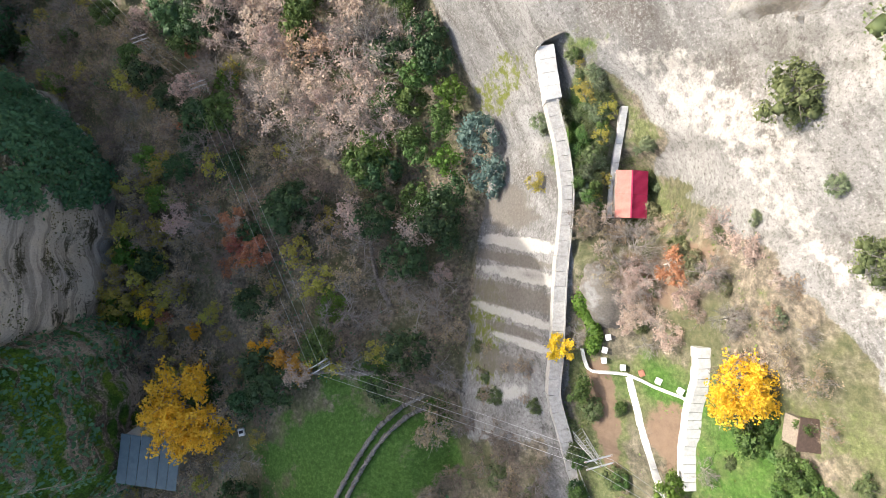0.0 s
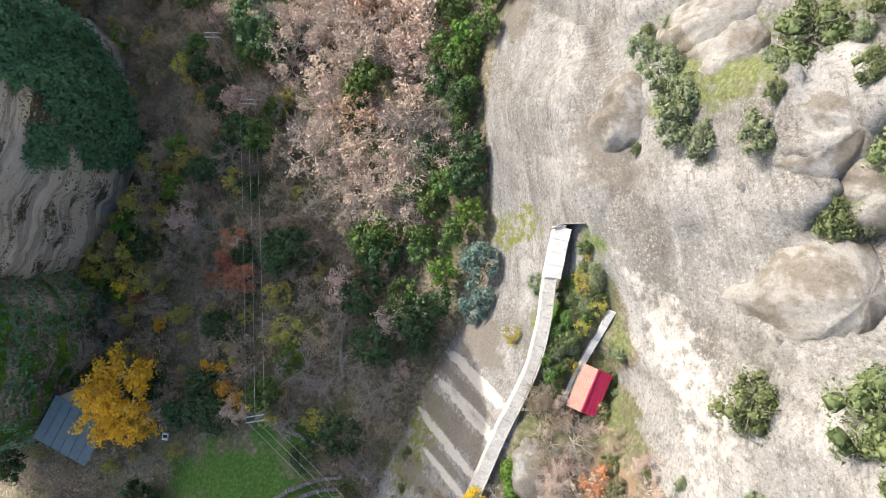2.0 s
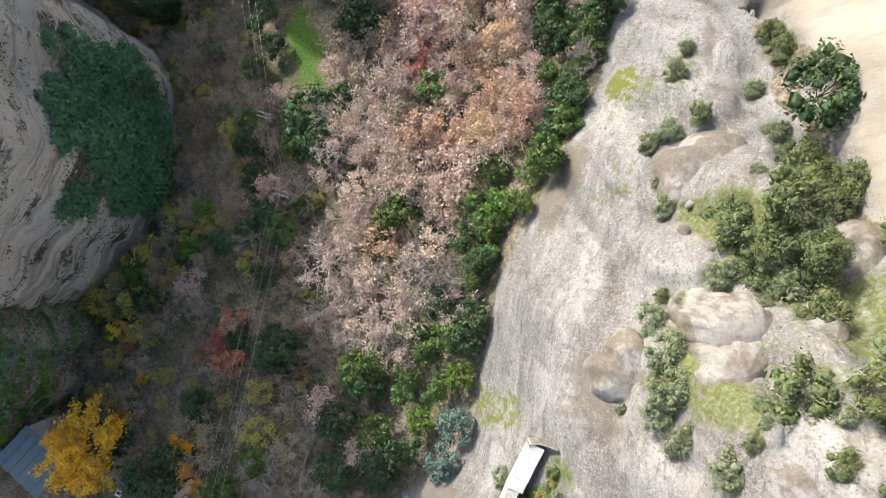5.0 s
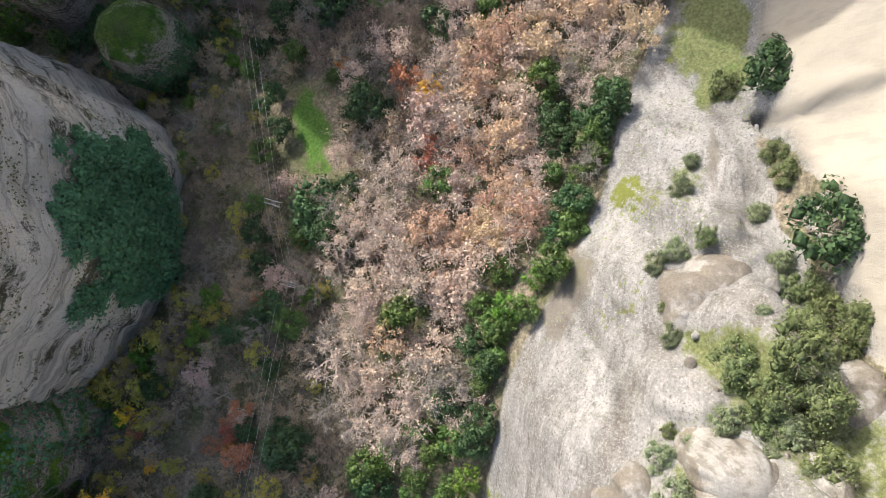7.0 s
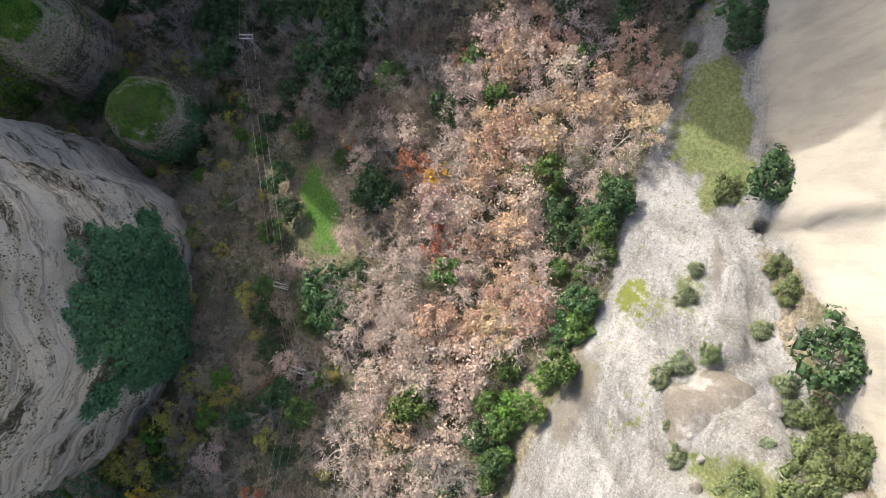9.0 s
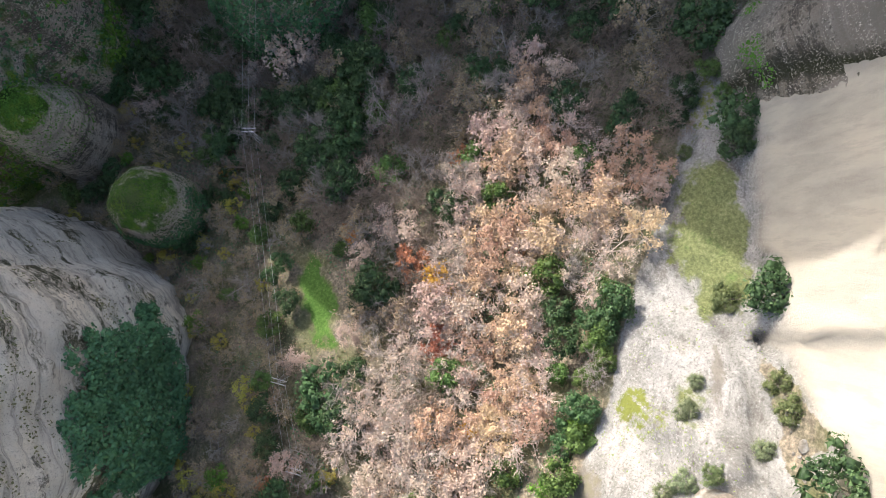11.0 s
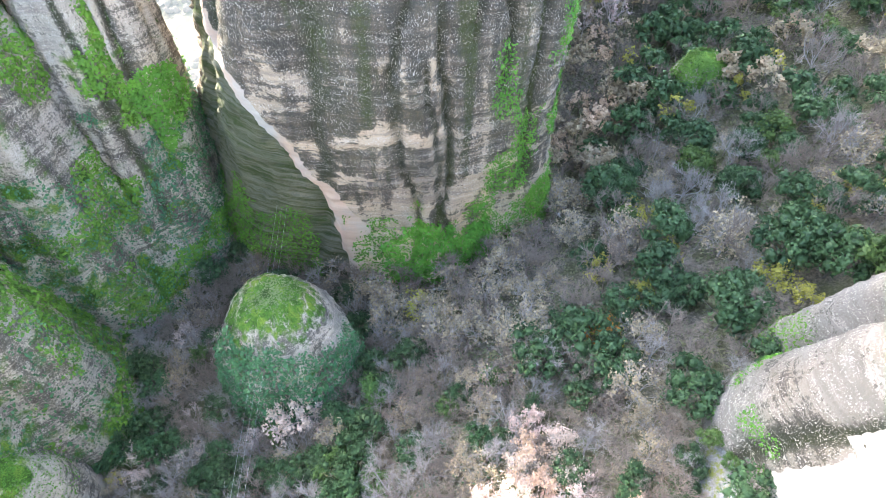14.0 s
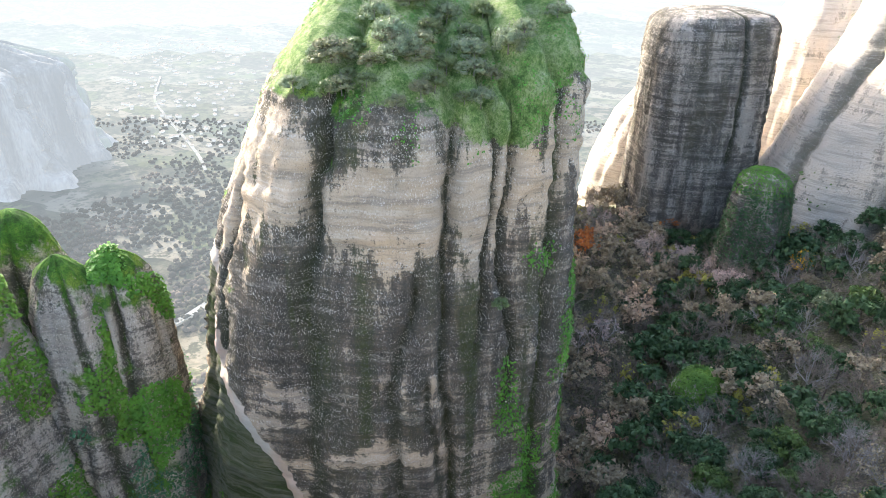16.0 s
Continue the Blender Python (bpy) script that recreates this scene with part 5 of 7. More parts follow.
def plant_wood():
    step = 4.7
    for i in range(-38, 17):
        for j in range(-14, 32):
            x, y = i * step + RNG.uniform(-1.9, 1.9), j * step + RNG.uniform(-1.9, 1.9)
            d = x - float(edge(y))
            if d > -1.8 or x < -168 or y > 142 or x < -128 and y < 30 or y < -62 or clear(x, y):
                continue
            if x < -60 and y < -10 and RNG.uniform() < 0.5:
                continue
            key, sc = wood_kind(x, y, RNG)
            if key in ("grey", "pink", "mauve", "brown") and (x < -58 or y > 104 or y < -24):
                REST.append((key, x, y, sc))
            else:
                plant(key, x, y, sc, flat=RNG.uniform(0.85, 1.2))


plant_wood()


def far_leafy(key, leaf, h, r):
    (v, f), _, _ = branching(h, r, RNG, 4, 2, 1)
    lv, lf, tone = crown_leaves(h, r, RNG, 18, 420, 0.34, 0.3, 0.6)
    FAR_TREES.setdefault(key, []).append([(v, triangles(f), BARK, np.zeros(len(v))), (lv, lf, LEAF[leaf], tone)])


def far_bare(key, twig, h, r, fine, leaf, n, size):
    (v, f), (wv, wf), ends = branching(h, r, RNG, 5, 4, 4, fine)
    out = [(v, triangles(f), LIMB_PALE if key == "grey" else twig, np.zeros(len(v))), (wv, wf, twig, np.zeros(len(wv)))]
    if n:
        lv, lf, tone = clinging(ends, r, n, size, RNG)
        out.append((lv, lf, LEAF[leaf], tone))
    FAR_TREES.setdefault(key, []).append(out)


FAR_TREES = {}
for i in range(3):
    far_leafy("dark", "dark", 6.5, 3.4)
    far_leafy("green", ("green", "grey", "green")[i], 6.0, 3.2)
    far_bare("grey", TWIG_GREY, 7.0, 3.7, 420, None, 0, 0.3)
    far_bare("mauve", TWIG_MAUVE, 6.6, 3.6, 520, None, 0, 0.3)
    far_bare("pink", TWIG_PINK, 6.8, 3.7, 300, "russet", 160, 0.24)
    far_bare("russet", TWIG_MAUVE, 6.5, 3.5, 160, "brown", 420, 0.28)
    far_bare("peach", TWIG_MAUVE, 6.5, 3.4, 120, "orange" if i == 0 else "peach", 420, 0.27)
    far_bare("ochre", TWIG_GREY, 5.0, 2.8, 100, "ochre", 300, 0.24)


def far_wood():
    """The wood beyond the pinnacle and round its foot, in one piece for each kind of leaf."""
    got = {}

    def put(key, x, y, sc, far=True):
        if not far and y > 118:
            key = {"russet": "brown", "peach": "brown", "pink": "mauve"}.get(key, key)
        z, tn = top(x, y), RNG.uniform(0, 6.28)
        c, s = math.cos(tn), math.sin(tn)
        kinds = FAR_TREES[key] if far else NEAR[key]
        drift = RNG.uniform(-0.35, 0.35)
        for v, f, mat, tone in kinds[int(RNG.integers(0, len(kinds)))]:
            w = v * sc
            got.setdefault(mat, []).append((np.stack([w[:, 0] * c - w[:, 1] * s + x, w[:, 0] * s + w[:, 1] * c + y, w[:, 2] + z], -1), f, tone + drift))

    for key, x, y, sc in REST:
        put(key, x, y, sc, False)
    step = 7.6
    for i in range(0, 39):
        for j in range(0, 41):
            q, s = -30 + i * step + RNG.uniform(-3.4, 3.4), 25 + j * step + RNG.uniform(-3.4, 3.4)
            x, y = -42 + HEAD[0] * s + HEAD[1] * q, 75 + HEAD[1] * s - HEAD[0] * q
            if y < 142 or clear(x, y) or x - float(edge(y)) > (4 if y < 150 else 60) or s > 325 or s > 170 and q < 0.17 * s or q / s > (1.5 if s < 100 else 1.1):
                continue
            u = RNG.uniform()
            key = "dark" if u < 0.36 else "green" if u < 0.43 else "grey" if u < 0.51 else "mauve" if u < 0.83 else "russet" if u < 0.95 else "ochre"
            if q < 0.37 * s + RNG.normal(0, 4):
                key = "mauve" if u < 0.30 else "russet" if u < 0.80 else "peach" if u < 0.92 else "pink" if u < 0.95 else "ochre"
            put(key, x, y, RNG.uniform(1.4, 2.4), s > 140)
    for mat, items in got.items():
        off, V, Fs = 0, [], []
        for v, f, _ in items:
            V.append(v)
            Fs.append(f + off)
            off += len(v)
        me = toned(mesh_from("far_wood", np.vstack(V), np.vstack(Fs), mat), np.concatenate([i[2] for i in items]))
        tagged(new("far_wood", me), "distant autumn wood of bare and evergreen trees", "wood", kind="stuff")


far_wood()

# ---- single trees that stand out ----
# kind, x, y, crown radius
SINGLE_TREES = [
    ("blue", 5.0, 17.2, 3.3), ("blue", 6.6, 12.0, 3.2), ("lime", -11.6, 16.4, 3.3), ("lime", -39.7, 30.1, 2.6), ("red", -47.7, 37.3, 1.5), ("lime", -53.3, 9.8, 3.0),
    ("red", -37.5, 5.2, 2.8), ("ochre", -60.5, -10.9, 2.6), ("ochre", -64, -3.3, 4.0), ("yellow", -30.5, -17.6, 2.6), ("orange", -24.5, -18.4, 3.1),
    ("russet", -0.4, -3.9, 1.9), ("pink", -4.0, 3.7, 4.1), ("red", -50.3, 75.5, 4.1), ("orange", -43.1, 75.4, 3.9), ("peach", -35.5, 45.3, 2.6)]
SINGLE_TREES += [
    ("yellow", -28.6, 54.4, 1.6), ("red", -36.9, 66.0, 3.9), ("russet", -51.8, 56.7, 3.5), ("dark", -54.6, 67.2, 5.3), ("dark", -49.8, 44.4, 5.2), ("dark", -42.9, 43.6, 4.5),
    ("red", -54.6, 100.8, 3.4), ("russet", -109.5, 104.1, 9.0), ("grey", -84.1, 87.2, 6.8), ("grey", -113.1, 70.6, 6.0), ("orange", -65.8, 73.7, 2.2), ("orange", -105.2, 66.9, 1.5),
    ("peach", -30.4, 92.9, 5.5), ("peach", -51.5, 119.6, 5.5), ("orange", -53.4, 154.3, 5.0), ("grey", -59.4, 144.0, 7.5), ("peach", -61.2, 184.9, 4.2)]
SINGLE_TREES += [("ochre", -60, 4, 4.2), ("ochre", -63.5, -9, 4.4), ("ochre", -57, -5, 4.0), ("lime", -61, -1, 3.4), ("ochre", -55, 3, 3.6), ("ochre", -51, -9, 3.4), ("yellow", -56, -12, 2.6), ("ochre", -66, -14, 3.8), ("yellow", -59.5, -8, 1.8), ("ochre", -53, -16, 3.0), ("ochre", -54, -3, 2.6), ("ochre", -62, 12, 2.6), ("ochre", -57, 14, 2.2), ("orange", -44, -22, 1.8), ("ochre", -49, -22, 2.6), ("yellow", -46, -15, 1.6), ("red", -38, 1.5, 2.0), ("orange", -34.5, -2, 1.6), ("peach", -21, 47, 3.2), ("peach", -26, 38, 2.8), ("orange", -22, 57, 2.2)]
SINGLE_TREES += [("mauve", -85, 338, 8.0), ("mauve", -76, 337, 7.5), ("russet", -93, 342, 7.5), ("mauve", -68, 341, 7.5), ("russet", -80, 330, 8.0), ("yellow", -58, 348, 5.5), ("russet", -104, 352, 8.0), ("peach", -113, 345, 7.0), ("russet", -120, 352, 8.0), ("russet", -111.5, 108, 8.5)]
BENCH_TREES = [
    ("yellow", 14.8, -12.2, 1.8), ("grey", 22.6, 0.4, 3.0), ("red", 25.3, -1.8, 2.2), ("green", 30.7, -18.5, 2.3), ("lime", 25.7, -27, 2.0),
    ("grey", 28.6, -24.2, 1.8), ("green", 16.9, -17.5, 1.8), ("grey", 27.5, -2.5, 2.6), ("pink", 23.5, -3.5, 2.4), ("grey", 16.5, -10.5, 1.6), ("green", 33, -21, 2.0)]
BENCH_TREES += [("grey", 20.5, -1, 2.0), ("pink", 21.5, -5, 1.8), ("grey", 24.5, 2, 1.8), ("russet", 26.5, -5, 1.8), ("grey", 29, -7, 2.2), ("pink", 25, -8, 1.5), ("shrub", 18.2, 21, 1.3), ("ochre", 17.2, 19, 1.5), ("shrub", 18.5, 17.5, 1.4), ("bush", 17.8, 14.5, 1.4), ("ochre", 19.2, 14, 1.2), ("bush", 18.3, 11.5, 1.6), ("shrub", 17.4, 9.5, 1.3), ("bush", 18.9, 8.4, 1.5), ("grey", 18, 4.5, 1.5), ("bush", 17.5, 2.5, 1.2), ("ochre", 13.0, 9.0, 1.6), ("bush", 18.5, -20, 1.8), ("bush", 16.8, -26, 1.6), ("shrub", 24.5, 12.5, 1.4), ("bush", 25.6, 8.5, 1.1), ("bush", 21, -28, 1.8), ("shrub", 31.5, -6.5, 1.2), ("shrub", 30.5, 3, 1.0)]
RADIUS = {"blue": 2.6, "lime": 2.6, "red": 2.7, "ochre": 2.6, "yellow": 2.6, "orange": 2.6, "russet": 3.4, "pink": 3.7, "peach": 3.4, "dark": 3.4, "grey": 3.7, "mauve": 3.6, "brown": 3.5, "green": 3.1, "shrub": 2.0, "bush": 2.1, "scrub": 2.2}
for kind, x, y, r in SINGLE_TREES + BENCH_TREES:
    plant(kind, x, y, r / RADIUS[kind] * 1.05, flat=0.9)
for k in range(24):  # the close row of evergreens along the foot of the slab
    y = 30 + 2.7 * k + RNG.uniform(-0.8, 0.8)
    if not 55 < y < 64:
        plant("green" if RNG.uniform() < 0.45 else "dark", float(edge(y)) - RNG.uniform(1.6, 5.0), y, RNG.uniform(0.6, 1.0))
plant("big_yellow", -43.5, -28, 1.0)
plant("big_yellow", 29.4, -13.5, 0.5)


def thicket(n, x0, x1, y0, y1, shares, r0, r1, inside=lambda x, y: True):
    """Mixed low growth over a stretch of ground."""
    keys = list(shares)
    p = np.array([shares[k] for k in keys], float)
    for _ in range(n):
        x, y = RNG.uniform(x0, x1), RNG.uniform(y0, y1)
        if inside(x, y):
            key = keys[int(RNG.choice(len(keys), p=p / p.sum()))]
            plant(key, x, y, RNG.uniform(r0, r1) / RADIUS[key], flat=RNG.uniform(0.7, 1.0))


# the green terrace between the path and the hut, the brush round the pale boulder, the garden, the slope below the path
thicket(70, 15.8, 20.3, 5, 25, {"bush": 5, "shrub": 3, "green": 2, "ochre": 1, "brown": 1}, 0.7, 1.5, lambda x, y: x < 15.9 + (25.5 - y) * 0.55)
thicket(36, 22.8, 28, 2.5, 19.5, {"bush": 5, "shrub": 3, "green": 1, "ochre": 1}, 0.5, 1.2, lambda x, y: x < np.interp(y, (9.3, 19.2), (26.6, 21.9)) and not (20.6 < x < 25.6 and 2.6 < y < 10.8))
thicket(90, 16.5, 34, -13, 4, {"pink": 3, "brown": 5, "grey": 2, "mauve": 3, "russet": 3, "bush": 1, "scrub": 2}, 1.0, 2.2, lambda x, y: (x > 24 - 0.5 * (y + 13) or y > 0.5 or x > 27) and x < np.interp(y, (-13, -2, 4), (36, 31, 29)))
thicket(26, 15.8, 22, -34, -16.5, {"green": 3, "dark": 3, "bush": 3, "brown": 1}, 0.8, 1.7, lambda x, y: x < 18.6 or x > 21.3 and x < 22.6)
thicket(26, 29.8, 38, -34, -15.5, {"green": 4, "bush": 3, "brown": 2, "grey": 1}, 0.9, 1.9)
thicket(44, -3, 14, -44, -23, {"brown": 4, "mauve": 4, "grey": 2, "russet": 1, "bush": 1}, 1.3, 2.8, lambda x, y: x < 12.6 + 0.1 * (-y - 23))
thicket(16, 5, 12.6, -22, -9, {"brown": 3, "mauve": 2, "bush": 2}, 0.8, 1.6, lambda x, y: y < -14 or x < 7)

# ---- shrubs on the slab ----
SLAB_SHRUBS = [
    ("dark", -25, 128, 3.0), ("dark", -26, 134, 3.4), ("green", -24.5, 140, 2.8), ("green", -20, 136, 2.0), ("bush", -19, 123, 1.8),
    ("dark", -17, 131, 4.6), ("dark", -14.5, 127, 3.4), ("dark", 0.4, 104.5, 5.0), ("bush", -2.1, 100.8, 3.2), ("bush", 7.5, 92.4, 2.5), ("bush", 9.6, 89.2, 2.3), ("dark", 15.0, 82.9, 4.6), ("shrub", 0.0, 81.3, 2.4), ("shrub", -0.5, 85.9, 1.9),
    ("bush", 5.4, 75.4, 2.0), ("shrub", 3.9, 71.8, 2.5), ("shrub", 2.3, 68.1, 2.1), ("shrub", 8.1, 60.6, 2.1), ("bush", 5.9, 63.5, 1.1), ("bush", 15.8, 66.4, 3.6), ("bush", 13.5, 61.5, 3.2)]
SLAB_SHRUBS += [
    ("bush", 18.1, 69.8, 3.2), ("bush", 20.2, 74.4, 2.5), ("bush", 17.2, 60.4, 2.8), ("shrub", 15.6, 55.1, 2.4), ("shrub", 21.6, 57.7, 2.7), ("bush", 23.5, 60.4, 2.4), ("bush", 23.6, 72.3, 2.8),
    ("bush", 23.2, 75.4, 2.5), ("shrub", 13.1, 46.6, 2.1), ("shrub", 15.6, 50.2, 2.0), ("shrub", 9.8, 82.4, 2.0), ("bush", 12.9, 49.9, 1.1), ("bush", 17.7, 75.6, 2.2), ("bush", 23.9, 47.1, 3.9)]
SLAB_SHRUBS += [
    ("shrub", 17.4, 40.7, 2.5), ("shrub", 17.8, 37.8, 2.5), ("shrub", 20.2, 36.8, 2.1), ("shrub", 22.7, 37.2, 2.3), ("bush", 17.5, 49.2, 1.6), ("bush", 27.1, 43.5, 1.6), ("bush", 32.4, 37.9, 3.0),
    ("bush", 31.0, 31.7, 2.3), ("shrub", 33.0, 33.7, 2.5), ("bush", 30.5, 43.7, 1.8), ("bush", 35.1, 33.8, 1.9), ("bush", 31.0, 13.2, 2.9), ("shrub", 33.6, 5.5, 1.1), ("bush", 35.3, -1.0, 2.0), ("shrub", 13.6, 16.8, 1.7)]
SLAB_SHRUBS += [("bush", 35, 16, 3.4), ("bush", 37.2, 13.5, 3.2), ("shrub", 36, 19.5, 2.6), ("bush", 38, 10, 3.0), ("bush", 37.5, 30.5, 3.0), ("shrub", 38.5, 36, 2.8), ("bush", 37, 41, 3.0), ("shrub", 36, 46, 2.6), ("bush", 33, 48, 2.8), ("shrub", 15.2, 44, 2.4), ("bush", 27, 51, 3.0), ("shrub", 29.5, 55, 2.6), ("bush", 25, 56.5, 2.8), ("shrub", 19.5, 66, 2.4), ("bush", 21.5, 63, 3.0), ("bush", 19.5, 58, 2.6), ("shrub", 32, 57, 2.6), ("ochre", 30, 62, 2.2), ("bush", 28, 70, 2.4)]
for kind, x, y, r in SLAB_SHRUBS:
    r = r * (1.18 if x > 9 else 1.0)
    plant(kind, x, y, r / RADIUS[kind] * 1.05, flat=0.75 if kind == "dark" else 0.85)

# ---- low growth, in one piece each ----
def scatter(name, label, leaf, n, size, lift, inside, up_bias=0.8):
    x0, x1, y0, y1 = -125, 45, -48, 145
    x, y = RNG.uniform(x0, x1, n), RNG.uniform(y0, y1, n)
    keep = inside(x, y)
    x, y = x[keep], y[keep]
    c = np.stack([x, y, land(x, y) + RNG.uniform(0, 1, len(x)) ** 1.5 * lift], -1)
    nn = RNG.normal(0, 0.6, (len(x), 3))
    nn[:, 2] = np.abs(nn[:, 2]) + up_bias
    v, f = leaves(c, nn, size, RNG)
    return tagged(new(name, toned(mesh_from(name, v, f, LEAF[leaf]), tone_at(v))), label, "undergrowth", kind="stuff")


def patchy(x, y, scale, level, seed):
    return fbm(x * scale, y * scale, 0, 3, seed) + RNG.normal(0, 0.08, x.shape) > level


def in_wood(x, y):
    return (x - edge(y) < -0.5) & ~(((x + 15) / 15) ** 2 + ((y + 33) / 12) ** 2 < 1) & ~(((x + 61.5) / 8) ** 2 + ((y - 57) / 7) ** 2 < 1)


scatter("undergrowth", "low dull green undergrowth on the wood's floor", "brush", 60000, 0.24, 1.1, lambda x, y: in_wood(x, y) & patchy(x, y, 0.09, -0.02, 3))
scatter("leaf_litter", "fallen brown leaves on the wood's floor", "litter", 40000, 0.15, 0.12, lambda x, y: in_wood(x, y), 1.6)
scatter("ivy_carpet", "dark ivy on the wood's floor", "ivy", 40000, 0.26, 0.9, lambda x, y: in_wood(x, y) & (patchy(x, y, 0.07, 0.12, 9) | (x < -88)))
scatter("scrub", "dry grass and scrub in the folds of the slab", "turf", 60000, 0.16, 0.30, lambda x, y: (x - edge(y) > 1) & patchy(x, y, 0.13, 0.12, 13) & ((y > 44) & (y < 115) & (x < np.interp(y, WALL_Y, WALL_X)) | (x > 15.5) & (x < 31) & (y < 20) & (y < 30 - x * 0.5)))

FLOOR_N = 46000
fs, fq = RNG.uniform(60, 325, FLOOR_N), RNG.uniform(-20, 250, FLOOR_N)
fx, fy = -42 + HEAD[0] * fs + HEAD[1] * fq, 75 + HEAD[1] * fs - HEAD[0] * fq
keep = (fy > 140) & (fx < -20)
fx, fy = fx[keep], fy[keep]
fc = np.stack([fx, fy, ground_z(fx, fy) + relief(fx, fy, 0) + RNG.uniform(0, 1.6, len(fx))], -1)
fn = RNG.normal(0, 0.6, (len(fx), 3))
fn[:, 2] = np.abs(fn[:, 2]) + 0.8
fv, ff = sprays(fc, fn, 0.5, RNG)
tagged(new("undergrowth", toned(mesh_from("undergrowth", fv, ff, LEAF["brush"]), tone_at(fv, 0.1))), "dull green and brown undergrowth of the farther wood", "undergrowth", kind="stuff")

# ---- growth on the rock masses ----
def cling(i, name, label, leaf, n, size, test, lift=0.45):
    """Leaves that cling to rock i where test(x, y, z, degrees) holds, as a part of it."""
    ob, P, Nn = ROCKS[i]
    cx, cy = P[:, 0].mean(), P[:, 1].mean()
    a = np.degrees(np.arctan2(P[:, 1] - cy, P[:, 0] - cx))
    ok = np.nonzero(test(P[:, 0], P[:, 1], P[:, 2], a))[0]
    if len(ok) == 0:
        return
    k = ok[RNG.integers(0, len(ok), n)]
    jit = RNG.normal(0, 0.6, (n, 3))
    jit -= Nn[k] * np.sum(jit * Nn[k], axis=1, keepdims=True)
    clump = 0.5 + 0.5 * vnoise(P[k, 0] * 0.5, P[k, 1] * 0.5, P[k, 2] * 0.5, 5)
    c = P[k] + jit + Nn[k] * (RNG.uniform(0.0, 1.0, (n, 1)) * lift * (0.4 + 1.6 * clump[:, None]))
    nn = Nn[k] + RNG.normal(0, 0.4, (n, 3)) + np.array([0, 0, 0.5])
    v, f = leaves(c, nn, size, RNG)
    child(name, toned(mesh_from(name, v, f, LEAF[leaf]), tone_at(v, 0.25)), ob, label)


def wob(x, y, z, s=0.12, seed=4):
    return fbm(x * s, y * s, z * s, 3, seed)


cling(0, "ivy", "bright green creeper at the foot", "moss", 20000, 0.36, lambda x, y, z, a: (z > -64) & (((z < -30 + 22 * wob(x, y, z, 0.1)) & (a > -150) & (a < -84)) | ((z < -33 + 34 * wob(x, y, z, 0.15)) & (a > -70) & (a < -30)) | ((z < -32 + 20 * wob(x, y, z, 0.1)) & (a > -20) & (a < 4))), 0.9)
cling(0, "ivy", "bright green creeper in the clefts of the foot", "moss", 9000, 0.40, lambda x, y, z, a: (z > -64) & (z < -36 + 30 * wob(x, y, z * 0.6, 0.16, 27)) & (a > -62) & (a < -24), 0.9)
cling(0, "moss", "vivid moss down the flank", "moss", 13000, 0.30, lambda x, y, z, a: (z > -50) & (z < 54) & (a > -30) & (a < 10) & (wob(x, y, z * 0.5, 0.15, 8) > 0.05 + 0.002 * np.maximum(z, 0)), 0.6)
cling(0, "turf", "grass on the sloping top", "turf", 15000, 0.22, lambda x, y, z, a: (z > 88 + 14 * wob(x, y, z, 0.08, 5)), 0.25)
cling(0, "moss", "moss over the rim", "moss", 8000, 0.26, lambda x, y, z, a: (z > 74) & (z < 104) & (wob(x, y, z * 0.5, 0.12, 18) > 0.17), 0.35)
for i in (1, 2, 3, 4):
    cling(i, "ivy", "dark ivy at the foot", "ivy", 9000, 0.42, lambda x, y, z, a: (z > -66) & (z < -14 + 50 * wob(x, y, z, 0.06, 30 + i)), 0.7)
    cling(i, "moss", "bright moss on the ledges", "moss", 24000, 0.46, lambda x, y, z, a: (z > -60) & (z < 44) & (wob(x, y, z * 1.2, 0.06, 20 + i) > 0.10 + 0.003 * z), 0.6)
cling(5, "ivy", "thick dark ivy hanging over the wall", "ivy", 20000, 0.36, lambda x, y, z, a: (z > -34) & (z < 1 + 16 * wob(x, y, z, 0.1)) & (a > 15 + 22 * wob(x, y, z, 0.09) - 0.25 * (z + 15)) & (a < 56 + 20 * wob(x, y, z, 0.12, 9)), 1.4)
cling(5, "moss", "dark moss bands", "brush", 5000, 0.22, lambda x, y, z, a: (z > -34) & (z < 40) & (a > -30) & (a < 100) & (wob(x * 0.3, y * 0.3, z, 0.22, 12) > 0.16), 0.2)
cling(6, "ivy", "dark ivy over the whole shoulder", "ivy", 16000, 0.40, lambda x, y, z, a: (z > -34) & (wob(x, y, z, 0.06, 14) > -0.22), 0.9)
cling(7, "moss", "green cap", "green", 4200, 0.18, lambda x, y, z, a: (z > -47) & (wob(x, y, z, 0.15, 6) + (z + 40) * 0.03 > -0.08), 0.2)
cling(7, "ivy", "ivy round the foot", "ivy", 2500, 0.30, lambda x, y, z, a: (z > -52) & (z < -39) & (a > -120) & (a < 60), 0.6)
cling(8, "moss", "bright cap of moss", "olive", 1500, 0.22, lambda x, y, z, a: (z > -28) & (wob(x, y, z, 0.14, 6) + (z + 28) * 0.05 > 0.06), 0.15)
cling(8, "ivy", "ivy skirt", "ivy", 6000, 0.42, lambda x, y, z, a: (z > -58) & (z < -34 + 10 * wob(x, y, z, 0.1)) & (a > -130) & (a < 40), 0.9)
cling(9, "moss", "moss on top", "moss", 2500, 0.25, lambda x, y, z, a: (z > -50), 0.3)
cling(10, "moss", "moss along the foot", "moss", 2500, 0.26, lambda x, y, z, a: (z > -18) & (z < 2) & (np.abs(a) > 150) & (wob(x, y, z, 0.1, 3) > 0.0), 0.3)
